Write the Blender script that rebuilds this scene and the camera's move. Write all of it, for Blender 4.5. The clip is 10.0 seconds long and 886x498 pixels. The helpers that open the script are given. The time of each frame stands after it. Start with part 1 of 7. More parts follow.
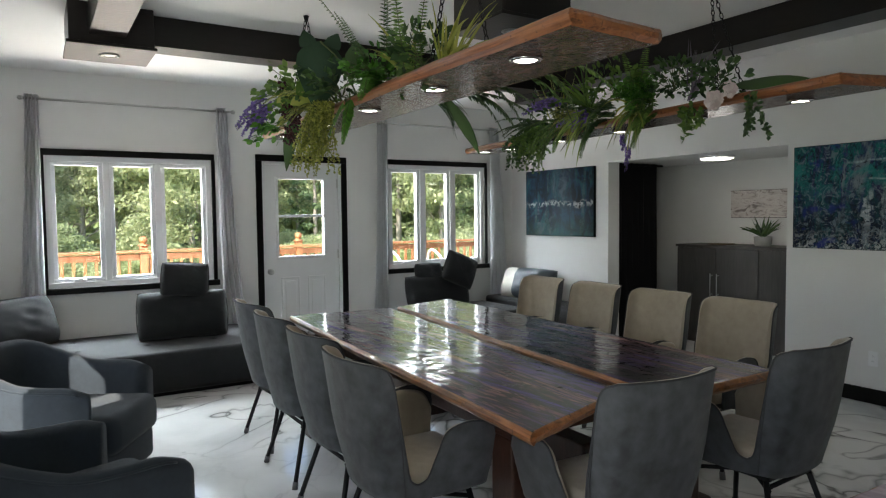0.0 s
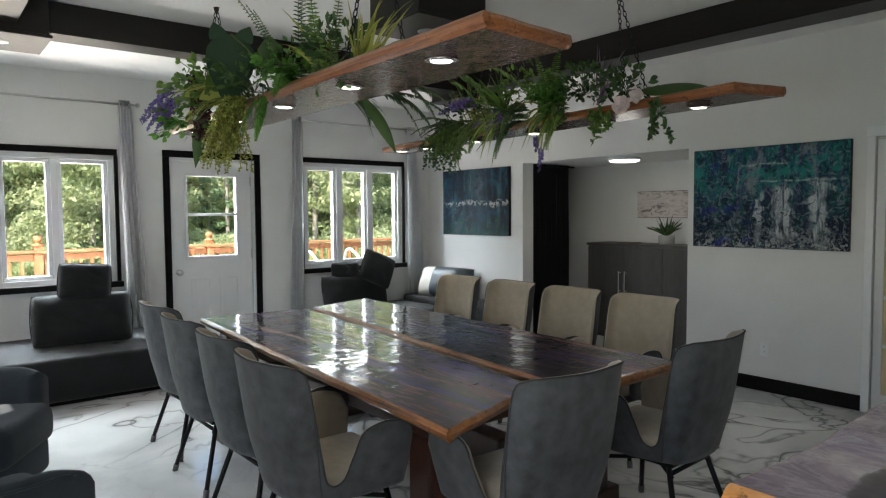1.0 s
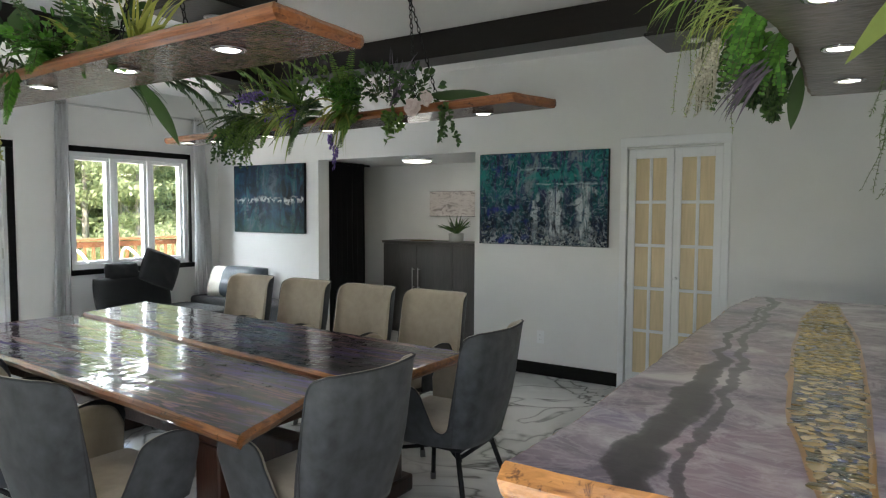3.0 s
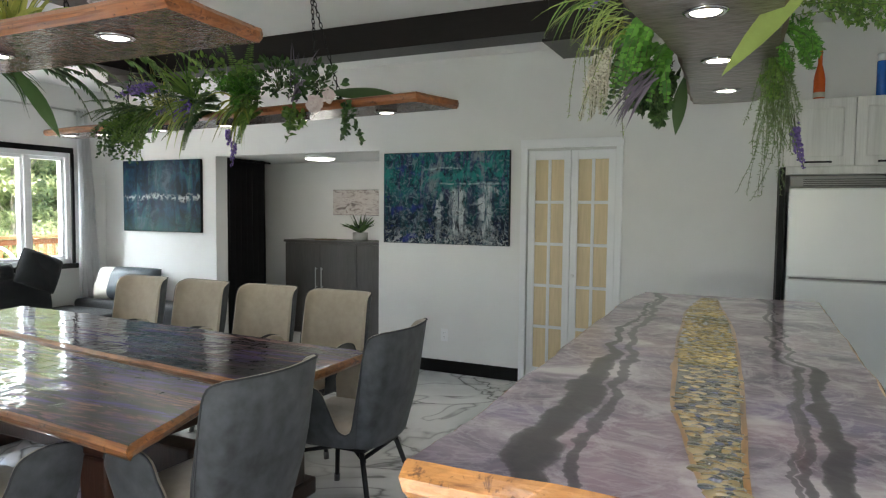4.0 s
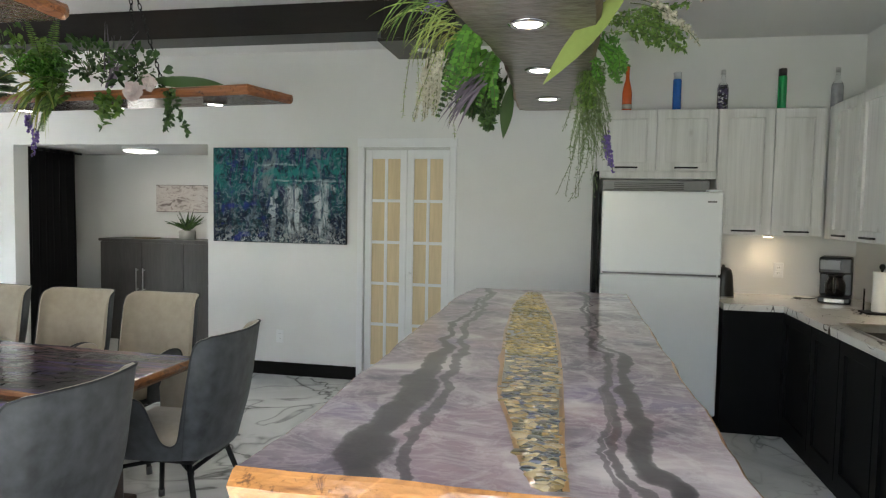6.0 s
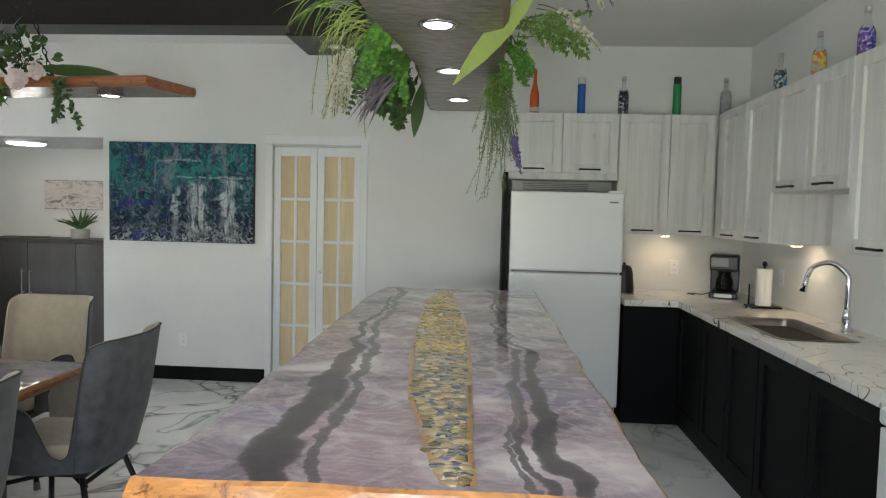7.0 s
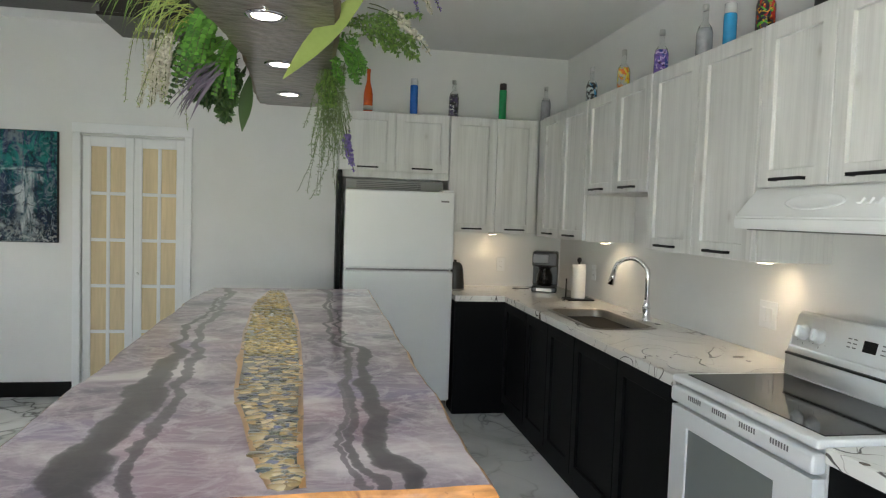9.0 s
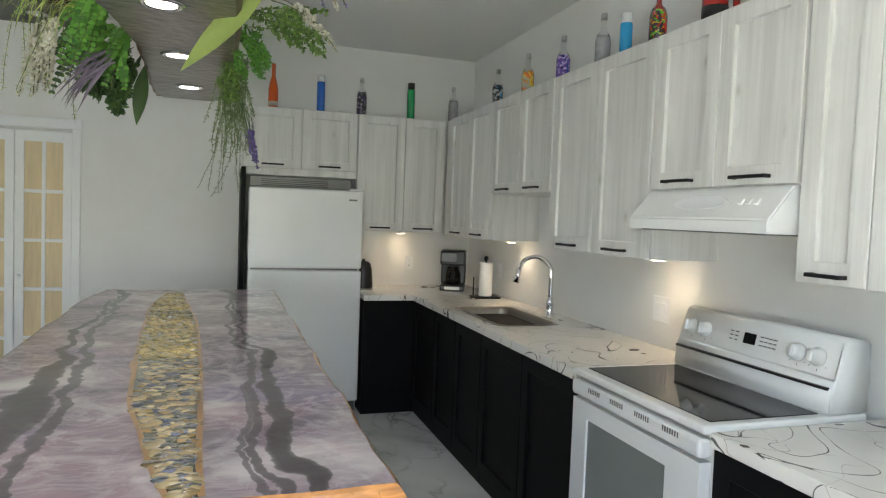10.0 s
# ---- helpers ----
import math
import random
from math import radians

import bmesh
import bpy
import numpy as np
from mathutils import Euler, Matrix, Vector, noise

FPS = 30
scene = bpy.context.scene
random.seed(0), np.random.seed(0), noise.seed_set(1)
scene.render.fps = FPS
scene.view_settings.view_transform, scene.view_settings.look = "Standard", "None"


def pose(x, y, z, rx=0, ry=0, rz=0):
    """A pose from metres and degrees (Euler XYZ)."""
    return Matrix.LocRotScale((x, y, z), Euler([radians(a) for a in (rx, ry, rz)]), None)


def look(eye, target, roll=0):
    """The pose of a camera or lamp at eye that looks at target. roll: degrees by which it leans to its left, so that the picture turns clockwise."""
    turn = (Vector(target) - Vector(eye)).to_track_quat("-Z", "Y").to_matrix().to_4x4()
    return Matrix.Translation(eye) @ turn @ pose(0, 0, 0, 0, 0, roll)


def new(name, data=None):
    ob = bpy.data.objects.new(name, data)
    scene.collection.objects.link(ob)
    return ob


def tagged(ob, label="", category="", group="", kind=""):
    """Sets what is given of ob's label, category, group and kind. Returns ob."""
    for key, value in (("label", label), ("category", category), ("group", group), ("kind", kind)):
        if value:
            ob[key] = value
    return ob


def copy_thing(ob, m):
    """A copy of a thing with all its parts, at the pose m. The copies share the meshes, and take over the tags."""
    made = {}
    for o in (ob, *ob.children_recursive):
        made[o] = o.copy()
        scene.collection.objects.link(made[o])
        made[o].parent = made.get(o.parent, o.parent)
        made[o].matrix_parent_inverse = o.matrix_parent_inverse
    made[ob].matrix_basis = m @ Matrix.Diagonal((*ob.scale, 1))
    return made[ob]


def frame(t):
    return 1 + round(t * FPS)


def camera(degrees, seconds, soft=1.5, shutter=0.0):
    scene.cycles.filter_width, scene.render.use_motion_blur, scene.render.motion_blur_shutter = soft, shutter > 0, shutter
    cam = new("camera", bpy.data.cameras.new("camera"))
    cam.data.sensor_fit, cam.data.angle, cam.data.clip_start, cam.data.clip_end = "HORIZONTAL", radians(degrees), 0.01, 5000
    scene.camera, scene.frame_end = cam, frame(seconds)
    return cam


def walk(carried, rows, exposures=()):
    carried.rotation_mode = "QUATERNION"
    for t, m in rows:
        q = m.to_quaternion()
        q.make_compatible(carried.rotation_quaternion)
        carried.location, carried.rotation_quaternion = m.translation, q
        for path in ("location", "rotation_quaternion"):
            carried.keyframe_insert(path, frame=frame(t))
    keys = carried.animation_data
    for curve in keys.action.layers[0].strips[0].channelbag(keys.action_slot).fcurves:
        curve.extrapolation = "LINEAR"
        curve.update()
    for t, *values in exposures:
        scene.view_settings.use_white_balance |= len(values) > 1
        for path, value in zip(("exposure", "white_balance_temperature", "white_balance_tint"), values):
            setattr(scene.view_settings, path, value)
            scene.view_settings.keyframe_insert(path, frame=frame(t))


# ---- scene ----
cam = camera(67.75, 10.0, 1.2)
PATH = [
    (0.0, pose(-0.0291, -0.0063, 1.487, 87.00, 0.62, 58.26)),
    (0.5, pose(-0.0267, -0.0044, 1.487, 86.94, 0.47, 54.54)),
    (1.0, pose(-0.0245, -0.0029, 1.487, 86.86, 0.41, 51.15)),
    (1.5, pose(-0.0220, -0.0014, 1.487, 86.79, 0.28, 47.53)),
    (2.0, pose(-0.0188, 0.0002, 1.487, 86.71, 0.09, 42.98)),
    (2.5, pose(-0.0153, 0.0016, 1.487, 86.67, -0.09, 38.36)),
    (4.0, pose(-0.0053, 0.0040, 1.487, 86.62, -0.56, 25.46)),
    (4.5, pose(-0.0027, 0.0043, 1.487, 86.61, -0.70, 22.22)),
    (5.0, pose(0.0005, 0.0044, 1.487, 86.61, -0.90, 18.26)),
    (5.5, pose(0.0032, 0.0043, 1.487, 86.64, -0.99, 14.77)),
    (7.0, pose(0.0118, 0.0029, 1.487, 86.75, -1.39, 3.93)),
    (7.5, pose(0.0154, 0.0018, 1.487, 86.82, -1.62, -0.79)),
    (8.0, pose(0.0183, 0.0007, 1.487, 86.90, -1.74, -4.67)),
    (8.5, pose(0.0201, -0.0002, 1.487, 86.95, -1.82, -7.16)),
    (9.0, pose(0.0223, -0.0013, 1.487, 87.00, -1.90, -10.26)),
    (9.5, pose(0.0251, -0.0030, 1.487, 87.09, -2.03, -14.32)),
    (10.0, pose(0.0276, -0.0047, 1.487, 87.19, -2.15, -18.12)),
]
walk(cam, PATH, [(0, 1.58), (1, 1.65), (2.5, 1.90), (4, 2.40), (5.5, 2.63), (7.5, 2.66), (10, 2.66)])

# ---- world, sun, large lights, exposure ----
world = bpy.data.worlds.new("world")
scene.world = world
world.use_nodes = True
wn = world.node_tree
bg = wn.nodes["Background"]
sky = wn.nodes.new("ShaderNodeTexSky")
sky.sky_type = "NISHITA"
sky.sun_disc = False
SUN_WAY = Vector((-0.35, 0.60, -0.70)).normalized()
sky.sun_elevation = math.asin(-SUN_WAY.z)
sky.sun_rotation = math.atan2(-SUN_WAY.x, -SUN_WAY.y)
wn.links.new(sky.outputs[0], bg.inputs[0])
bg.inputs[1].default_value = 0.15

sun = new("sun", bpy.data.lights.new("sun", "SUN"))
sun.data.energy, sun.data.angle, sun.data.color = 5.0, radians(0.6), (1.0, 0.93, 0.82)
sun.matrix_world = look((0, -24, 22), Vector((0, -24, 22)) + SUN_WAY)


def window_light(name, eye, target, w, h, watts, color=(0.97, 1.0, 1.0)):
    lamp = new(name, bpy.data.lights.new(name, "AREA"))
    lamp.data.shape, lamp.data.size, lamp.data.size_y = "RECTANGLE", w, h
    lamp.data.energy, lamp.data.color = watts, color
    lamp.matrix_world = look(eye, target)
    return lamp


# area lamps stand in for the sky's light at the glazed patio door behind the camera and above the west windows; the one
# at the south window is an added fill aimed up at the kitchen ceiling
window_light("patio_daylight", (-3.63, -1.0, 1.05), (-6.2, 2.4, 1.6), 0.65, 1.8, 6)
window_light("south_window_daylight", (-0.35, -0.98, 1.2), (-0.25, -0.1, 3.6), 1.0, 1.0, 15)
window_light("west_window_daylight", (-8.5, 0.9, 3.0), (-5.6, 0.9, 0.5), 2.2, 1.5, 235, (0.84, 0.94, 1.0))
window_light("west_window_daylight", (-8.5, 4.5, 3.0), (-5.6, 4.5, 0.5), 2.2, 1.5, 78, (0.86, 0.95, 1.0))
# added lamps hidden below the west windows stand in for light off the sunlit deck and lift the ceiling
window_light("deck_bounce", (-8.3, 0.85, 0.15), (-5.4, 0.85, 2.9), 2.2, 1.2, 75, (1.0, 0.95, 0.86))
window_light("deck_bounce", (-8.3, 4.3, 0.15), (-5.4, 4.3, 2.9), 2.2, 1.2, 22, (1.0, 0.95, 0.86))

# ---- materials ----
def mat(name, color, rough=0.5, metal=0.0, grain=0.0, grain_scale=20.0, bump=0.0, bump_scale=80.0, stretch=(1, 1, 1), coat=0.0, sheen=0.0, spec=0.5, dark=None):
    """A surface whose colour wanders between two tones at two scales, with a fine relief."""
    m = bpy.data.materials.new(name)
    m.use_nodes = True
    nt = m.node_tree
    b = nt.nodes["Principled BSDF"]
    b.inputs["Roughness"].default_value = rough
    b.inputs["Metallic"].default_value = metal
    b.inputs["Coat Weight"].default_value = coat
    b.inputs["Coat Roughness"].default_value = 0.06
    b.inputs["Sheen Weight"].default_value = sheen
    b.inputs["Specular IOR Level"].default_value = spec
    b.inputs["Base Color"].default_value = (*color, 1)
    if grain or bump:
        tc = nt.nodes.new("ShaderNodeTexCoord")
        mp = nt.nodes.new("ShaderNodeMapping")
        mp.inputs["Scale"].default_value = stretch
        nt.links.new(tc.outputs["Object"], mp.inputs[0])
    if grain:
        n1, n2 = nt.nodes.new("ShaderNodeTexNoise"), nt.nodes.new("ShaderNodeTexNoise")
        n1.inputs["Scale"].default_value, n1.inputs["Detail"].default_value = grain_scale, 6
        n2.inputs["Scale"].default_value, n2.inputs["Detail"].default_value = grain_scale * 0.13, 3
        nt.links.new(mp.outputs[0], n1.inputs[0])
        nt.links.new(mp.outputs[0], n2.inputs[0])
        add = nt.nodes.new("ShaderNodeMath")
        nt.links.new(n1.outputs["Fac"], add.inputs[0])
        nt.links.new(n2.outputs["Fac"], add.inputs[1])
        ramp = nt.nodes.new("ShaderNodeValToRGB")
        ramp.color_ramp.elements[0].position, ramp.color_ramp.elements[1].position = 0.35, 0.68
        half = nt.nodes.new("ShaderNodeMath")
        half.operation = "MULTIPLY"
        half.inputs[1].default_value = 0.5
        nt.links.new(add.outputs[0], half.inputs[0])
        nt.links.new(half.outputs[0], ramp.inputs[0])
        low = dark or tuple(c * (1 - grain) for c in color)
        ramp.color_ramp.elements[0].color, ramp.color_ramp.elements[1].color = (*low, 1), (*color, 1)
        nt.links.new(ramp.outputs[0], b.inputs["Base Color"])
    if bump:
        nb, bp = nt.nodes.new("ShaderNodeTexNoise"), nt.nodes.new("ShaderNodeBump")
        nb.inputs["Scale"].default_value, nb.inputs["Detail"].default_value = bump_scale, 4
        bp.inputs["Strength"].default_value, bp.inputs["Distance"].default_value = bump, 0.01
        nt.links.new(mp.outputs[0], nb.inputs[0])
        nt.links.new(nb.outputs["Fac"], bp.inputs["Height"])
        nt.links.new(bp.outputs[0], b.inputs["Normal"])
    return m


class Nodes:
    """Short-hand for wiring a node tree."""

    def __init__(self, name):
        self.m = bpy.data.materials.new(name)
        self.m.use_nodes = True
        self.t = self.m.node_tree
        self.b = self.t.nodes["Principled BSDF"]

    def add(self, kind, **ins):
        n = self.t.nodes.new("ShaderNode" + kind)
        for k, v in ins.items():
            self.put(n.inputs[k.replace("_", " ")], v)
        return n

    def put(self, socket, v):
        if isinstance(v, bpy.types.NodeSocket):
            self.t.links.new(v, socket)
        else:
            socket.default_value = v

    def math(self, op, a, b=0.0, c=0.0):
        n = self.t.nodes.new("ShaderNodeMath")
        n.operation = op
        for i, v in enumerate((a, b, c)):
            self.put(n.inputs[i], v)
        return n.outputs[0]

    def coords(self, scale=(1, 1, 1), kind="Object"):
        tc = self.t.nodes.new("ShaderNodeTexCoord")
        mp = self.t.nodes.new("ShaderNodeMapping")
        mp.inputs["Scale"].default_value = scale
        self.t.links.new(tc.outputs[kind], mp.inputs[0])
        return mp.outputs[0]

    def noise(self, vec, scale, detail=4.0, distortion=0.0, rough=0.5):
        n = self.add("TexNoise", Vector=vec, Scale=scale, Detail=detail, Distortion=distortion, Roughness=rough)
        return n.outputs["Fac"]

    def ramp(self, fac, *stops):
        r = self.t.nodes.new("ShaderNodeValToRGB")
        e = r.color_ramp.elements
        while len(e) < len(stops):
            e.new(0.5)
        for k, (p, c) in zip(e, stops):
            k.position = p
            k.color = (*c, 1) if len(c) == 3 else c
        self.t.links.new(fac, r.inputs[0])
        return r.outputs[0]

    def mix(self, fac, a, b):
        n = self.t.nodes.new("ShaderNodeMix")
        n.data_type = "RGBA"
        self.put(n.inputs[0], fac)
        for i, v in ((6, a), (7, b)):
            self.put(n.inputs[i], v if isinstance(v, bpy.types.NodeSocket) else (*v, 1))
        return n.outputs[2]

    def bump(self, height, strength, distance=0.01):
        n = self.add("Bump", Height=height, Strength=strength, Distance=distance)
        self.t.links.new(n.outputs[0], self.b.inputs["Normal"])

    def base(self, c, rough=0.5, coat=0.0):
        self.put(self.b.inputs["Base Color"], c)
        self.put(self.b.inputs["Roughness"], rough)
        self.put(self.b.inputs["Coat Weight"], coat)
        return self.m


def bw(v):
    return (v, v, v)


def marble_floor():
    n = Nodes("polished_marble")
    v = n.coords()
    warp = n.noise(v, 0.9, 5, 1.2)
    vein = n.math("ABSOLUTE", n.math("SUBTRACT", n.noise(v, 0.95, 4, 1.5, 0.45), 0.5))
    vein2 = n.math("ABSOLUTE", n.math("SUBTRACT", n.noise(v, 1.3, 3, 1.3, 0.42), 0.44))
    f1 = n.ramp(vein, (0.0, bw(1.0)), (0.005, bw(0.7)), (0.015, bw(0.18)), (0.05, bw(0.0)))
    f2 = n.ramp(vein2, (0.0, bw(0.75)), (0.007, bw(0.35)), (0.02, bw(0.0)))
    gate = n.ramp(n.noise(v, 0.7, 2), (0.40, bw(0.09)), (0.56, bw(0.9)))
    cloud = n.mix(n.ramp(warp, (0.3, bw(0)), (0.62, bw(1))), (0.50, 0.51, 0.51), (0.78, 0.78, 0.77))
    c = n.mix(n.math("MULTIPLY", f1, gate), cloud, (0.10, 0.098, 0.096))
    c = n.mix(n.math("MULTIPLY", f2, gate), c, (0.17, 0.17, 0.17))
    return n.base(c, n.ramp(n.noise(v, 6, 4), (0.3, bw(0.05)), (0.7, bw(0.12))), 0.0)


def counter_stone():
    """White slab with long, thin, wandering brown-black lines."""
    n = Nodes("veined_white_counter")
    v = n.coords((1.5, 1, 1))
    a = n.math("ABSOLUTE", n.math("SUBTRACT", n.noise(v, 1.9, 1, 1.9, 0.35), 0.52))
    b = n.math("ABSOLUTE", n.math("SUBTRACT", n.noise(v, 2.7, 1, 1.4, 0.3), 0.42))
    thick = n.math("MULTIPLY_ADD", n.noise(v, 7, 2), 0.022, -0.006)
    f = n.ramp(n.math("DIVIDE", a, thick), (0.0, bw(0.95)), (0.6, bw(0.85)), (1.0, bw(0)))
    g = n.ramp(n.math("DIVIDE", b, n.math("MULTIPLY", thick, 0.55)), (0.0, bw(0.75)), (1.0, bw(0.0)))
    c = n.mix(f, n.mix(n.noise(v, 3, 4), (0.70, 0.68, 0.64), (0.86, 0.85, 0.82)), (0.05, 0.042, 0.04))
    c = n.mix(g, c, (0.14, 0.11, 0.09))
    return n.base(c, 0.14)


def resin_table():
    """Dark violet-brown planks under a thick clear pour."""
    n = Nodes("violet_resin_wood")
    v = n.coords((0.42, 3.4, 3.4))
    w = n.noise(v, 1.7, 7, 1.5, 0.6)
    c = n.ramp(w, (0.36, (0.004, 0.003, 0.004)), (0.42, (0.085, 0.030, 0.026)), (0.48, (0.030, 0.012, 0.085)), (0.54, (0.18, 0.07, 0.066)), (0.64, (0.32, 0.16, 0.145)))
    blue = n.ramp(n.noise(n.coords((0.8, 5, 5)), 1.3, 3, 0.8), (0.50, bw(0)), (0.60, bw(0.85)))
    c = n.mix(blue, c, (0.045, 0.020, 0.22))
    for k, (sx, sy, at, wide) in enumerate(((0.5, 4, 0.5, 0.035), (0.9, 7, 0.46, 0.03), (0.7, 5, 0.56, 0.045), (0.4, 9, 0.5, 0.02))):
        line = n.math("ABSOLUTE", n.math("SUBTRACT", n.noise(n.coords((sx, sy, sy + k)), 1.6, 4, 1.3), at))
        c = n.mix(n.ramp(line, (0.0, bw(0.95)), (wide * 0.4, bw(0.85)), (wide, bw(0.0))), c, (0.006, 0.004, 0.005))
    m = n.base(c, 0.35, 1.0)
    n.b.inputs["Specular IOR Level"].default_value = 0.1
    n.b.inputs["Coat Roughness"].default_value = 0.012
    n.b.inputs["Coat IOR"].default_value = 1.37
    swell = n.noise(n.coords((1.6, 1.0, 1)), 4.0, 2, 1.2)
    ripple = n.noise(n.coords((1.0, 2.2, 1)), 13.0, 2, 1.0)
    nb = n.add("Bump", Height=n.math("MULTIPLY_ADD", ripple, 0.16, swell), Strength=0.15, Distance=0.02)
    n.t.links.new(nb.outputs[0], n.b.inputs["Coat Normal"])
    return m


def resin_island():
    """Pale lilac pearl pour with smoky black swirls, the long way of the bar along y."""
    n = Nodes("lilac_resin")
    sep = n.add("SeparateXYZ", Vector=n.coords())
    x, y = sep.outputs[0], sep.outputs[1]
    swirl = n.noise(n.coords((1.0, 1.35, 1)), 3.2, 7, 0.7, 0.58)
    c = n.ramp(swirl, (0.32, (0.085, 0.066, 0.11)), (0.43, (0.17, 0.135, 0.175)), (0.53, (0.26, 0.215, 0.25)), (0.66, (0.50, 0.455, 0.47)))
    blue = n.ramp(n.noise(n.coords((1, 1.3, 1)), 2.1, 3, 0.6), (0.54, bw(0)), (0.70, bw(0.55)))
    c = n.mix(blue, c, (0.14, 0.115, 0.24))
    rose = n.ramp(n.noise(n.coords((1.2, 1.1, 2)), 2.6, 3, 0.8), (0.55, bw(0)), (0.68, bw(0.35)))
    c = n.mix(rose, c, (0.36, 0.22, 0.25))
    fine = n.math("ABSOLUTE", n.math("SUBTRACT", n.noise(n.coords((1, 1.8, 1)), 6.5, 6, 1.6, 0.6), 0.5))
    c = n.mix(n.ramp(fine, (0.0, bw(0.2)), (0.06, bw(0.0))), c, (0.62, 0.56, 0.57))
    lazy = n.math("MULTIPLY", n.math("SUBTRACT", n.noise(n.coords((0.2, 1, 1)), 2.3, 2), 0.5), 0.20)
    shiver = n.math("MULTIPLY", n.math("SUBTRACT", n.noise(n.coords((1, 1, 1)), 11.0, 5), 0.5), 0.075)
    wob = n.math("ADD", lazy, shiver)
    near = n.ramp(n.math("MULTIPLY", y, 0.25), (0.24, bw(0.7)), (0.32, bw(1.0)), (0.44, bw(0.75)), (0.55, bw(0.28)))
    thick = n.math("MULTIPLY", n.math("MULTIPLY_ADD", n.noise(n.coords((0.1, 1, 1)), 4.2, 2), 2.0, -0.25), near)

    def streak(c, at, slope, width, tone, amount, plump=True):
        mid = n.math("ADD", n.math("MULTIPLY_ADD", y, slope, at), wob)
        d = n.math("ABSOLUTE", n.math("SUBTRACT", x, mid))
        rel = n.math("DIVIDE", d, n.math("MULTIPLY", thick, width) if plump else width)
        return n.mix(n.ramp(rel, (0.55, bw(amount)), (0.86, bw(amount * 0.85)), (1.0, bw(amount * 0.25)), (1.25 if not plump else 1.15, bw(0))), c, tone)

    veil = n.ramp(n.noise(n.coords((1.0, 0.7, 1)), 8.0, 7, 1.6, 0.66), (0.50, bw(0)), (0.62, bw(0.35)))
    c = n.mix(veil, c, (0.60, 0.56, 0.58))
    c = streak(c, -0.268, -0.060, 0.052, (0.030, 0.027, 0.030), 0.9)
    c = streak(c, -0.165, -0.085, 0.013, (0.05, 0.044, 0.052), 0.8, False)
    c = streak(c, 0.215, -0.05, 0.032, (0.030, 0.027, 0.032), 0.88)
    c = streak(c, 0.145, -0.035, 0.010, (0.05, 0.044, 0.052), 0.8, False)
    c = streak(c, 0.112, -0.022, 0.006, (0.06, 0.05, 0.06), 0.7, False)
    m = n.base(c, 0.3, 0.8)
    n.b.inputs["Specular IOR Level"].default_value = 0.1
    n.b.inputs["Coat Roughness"].default_value = 0.012
    nb = n.add("Bump", Height=n.noise(n.coords(), 3.0, 2, 1.0), Strength=0.03, Distance=0.02)
    n.t.links.new(nb.outputs[0], n.b.inputs["Coat Normal"])
    return m


def live_edge(name, light, dark, along):
    n = Nodes(name)
    s = (0.6, 5, 14) if along == "x" else (5, 0.6, 14)
    v = n.coords(s)
    w = n.noise(v, 2.2, 6, 1.4, 0.6)
    c = n.ramp(w, (0.3, dark), (0.52, light), (0.66, tuple(k * 0.75 for k in light)), (0.8, dark))
    sap = n.math("ABSOLUTE", n.math("SUBTRACT", n.noise(n.coords(tuple(k * 0.7 for k in s)), 1.4, 3, 0.8), 0.5))
    c = n.mix(n.ramp(sap, (0.0, bw(0.6)), (0.03, bw(0.0))), c, tuple(min(0.8, k * 1.5) for k in light))
    fleck = n.ramp(n.noise(n.coords(), 34, 4, 0.5, 0.65), (0.60, bw(0)), (0.68, bw(0.85)))
    c = n.mix(fleck, c, tuple(k * 0.4 for k in dark))
    n.bump(n.noise(v, 4, 4), 0.35, 0.01)
    return n.base(c, 0.28, 0.7)


def white_wood():
    n = Nodes("whitewashed_wood")
    v = n.coords((8, 8, 0.45))
    w = n.noise(v, 2.0, 5, 0.5, 0.55)
    fine = n.noise(n.coords((55, 55, 1.6)), 2.2, 4, 0.2, 0.6)
    c = n.ramp(w, (0.30, (0.56, 0.555, 0.54)), (0.46, (0.64, 0.635, 0.62)), (0.62, (0.70, 0.695, 0.68)))
    c = n.mix(n.ramp(fine, (0.34, bw(0.22)), (0.52, bw(0.0))), c, (0.44, 0.43, 0.41))
    knot = n.add("TexVoronoi", Vector=n.coords((5.5, 5.5, 3.2)), Scale=1.0)
    c = n.mix(n.ramp(knot.outputs["Distance"], (0.02, bw(0.55)), (0.07, bw(0.2)), (0.12, bw(0.0))), c, (0.36, 0.34, 0.31))
    n.bump(fine, 0.06, 0.002)
    return n.base(c, 0.4)


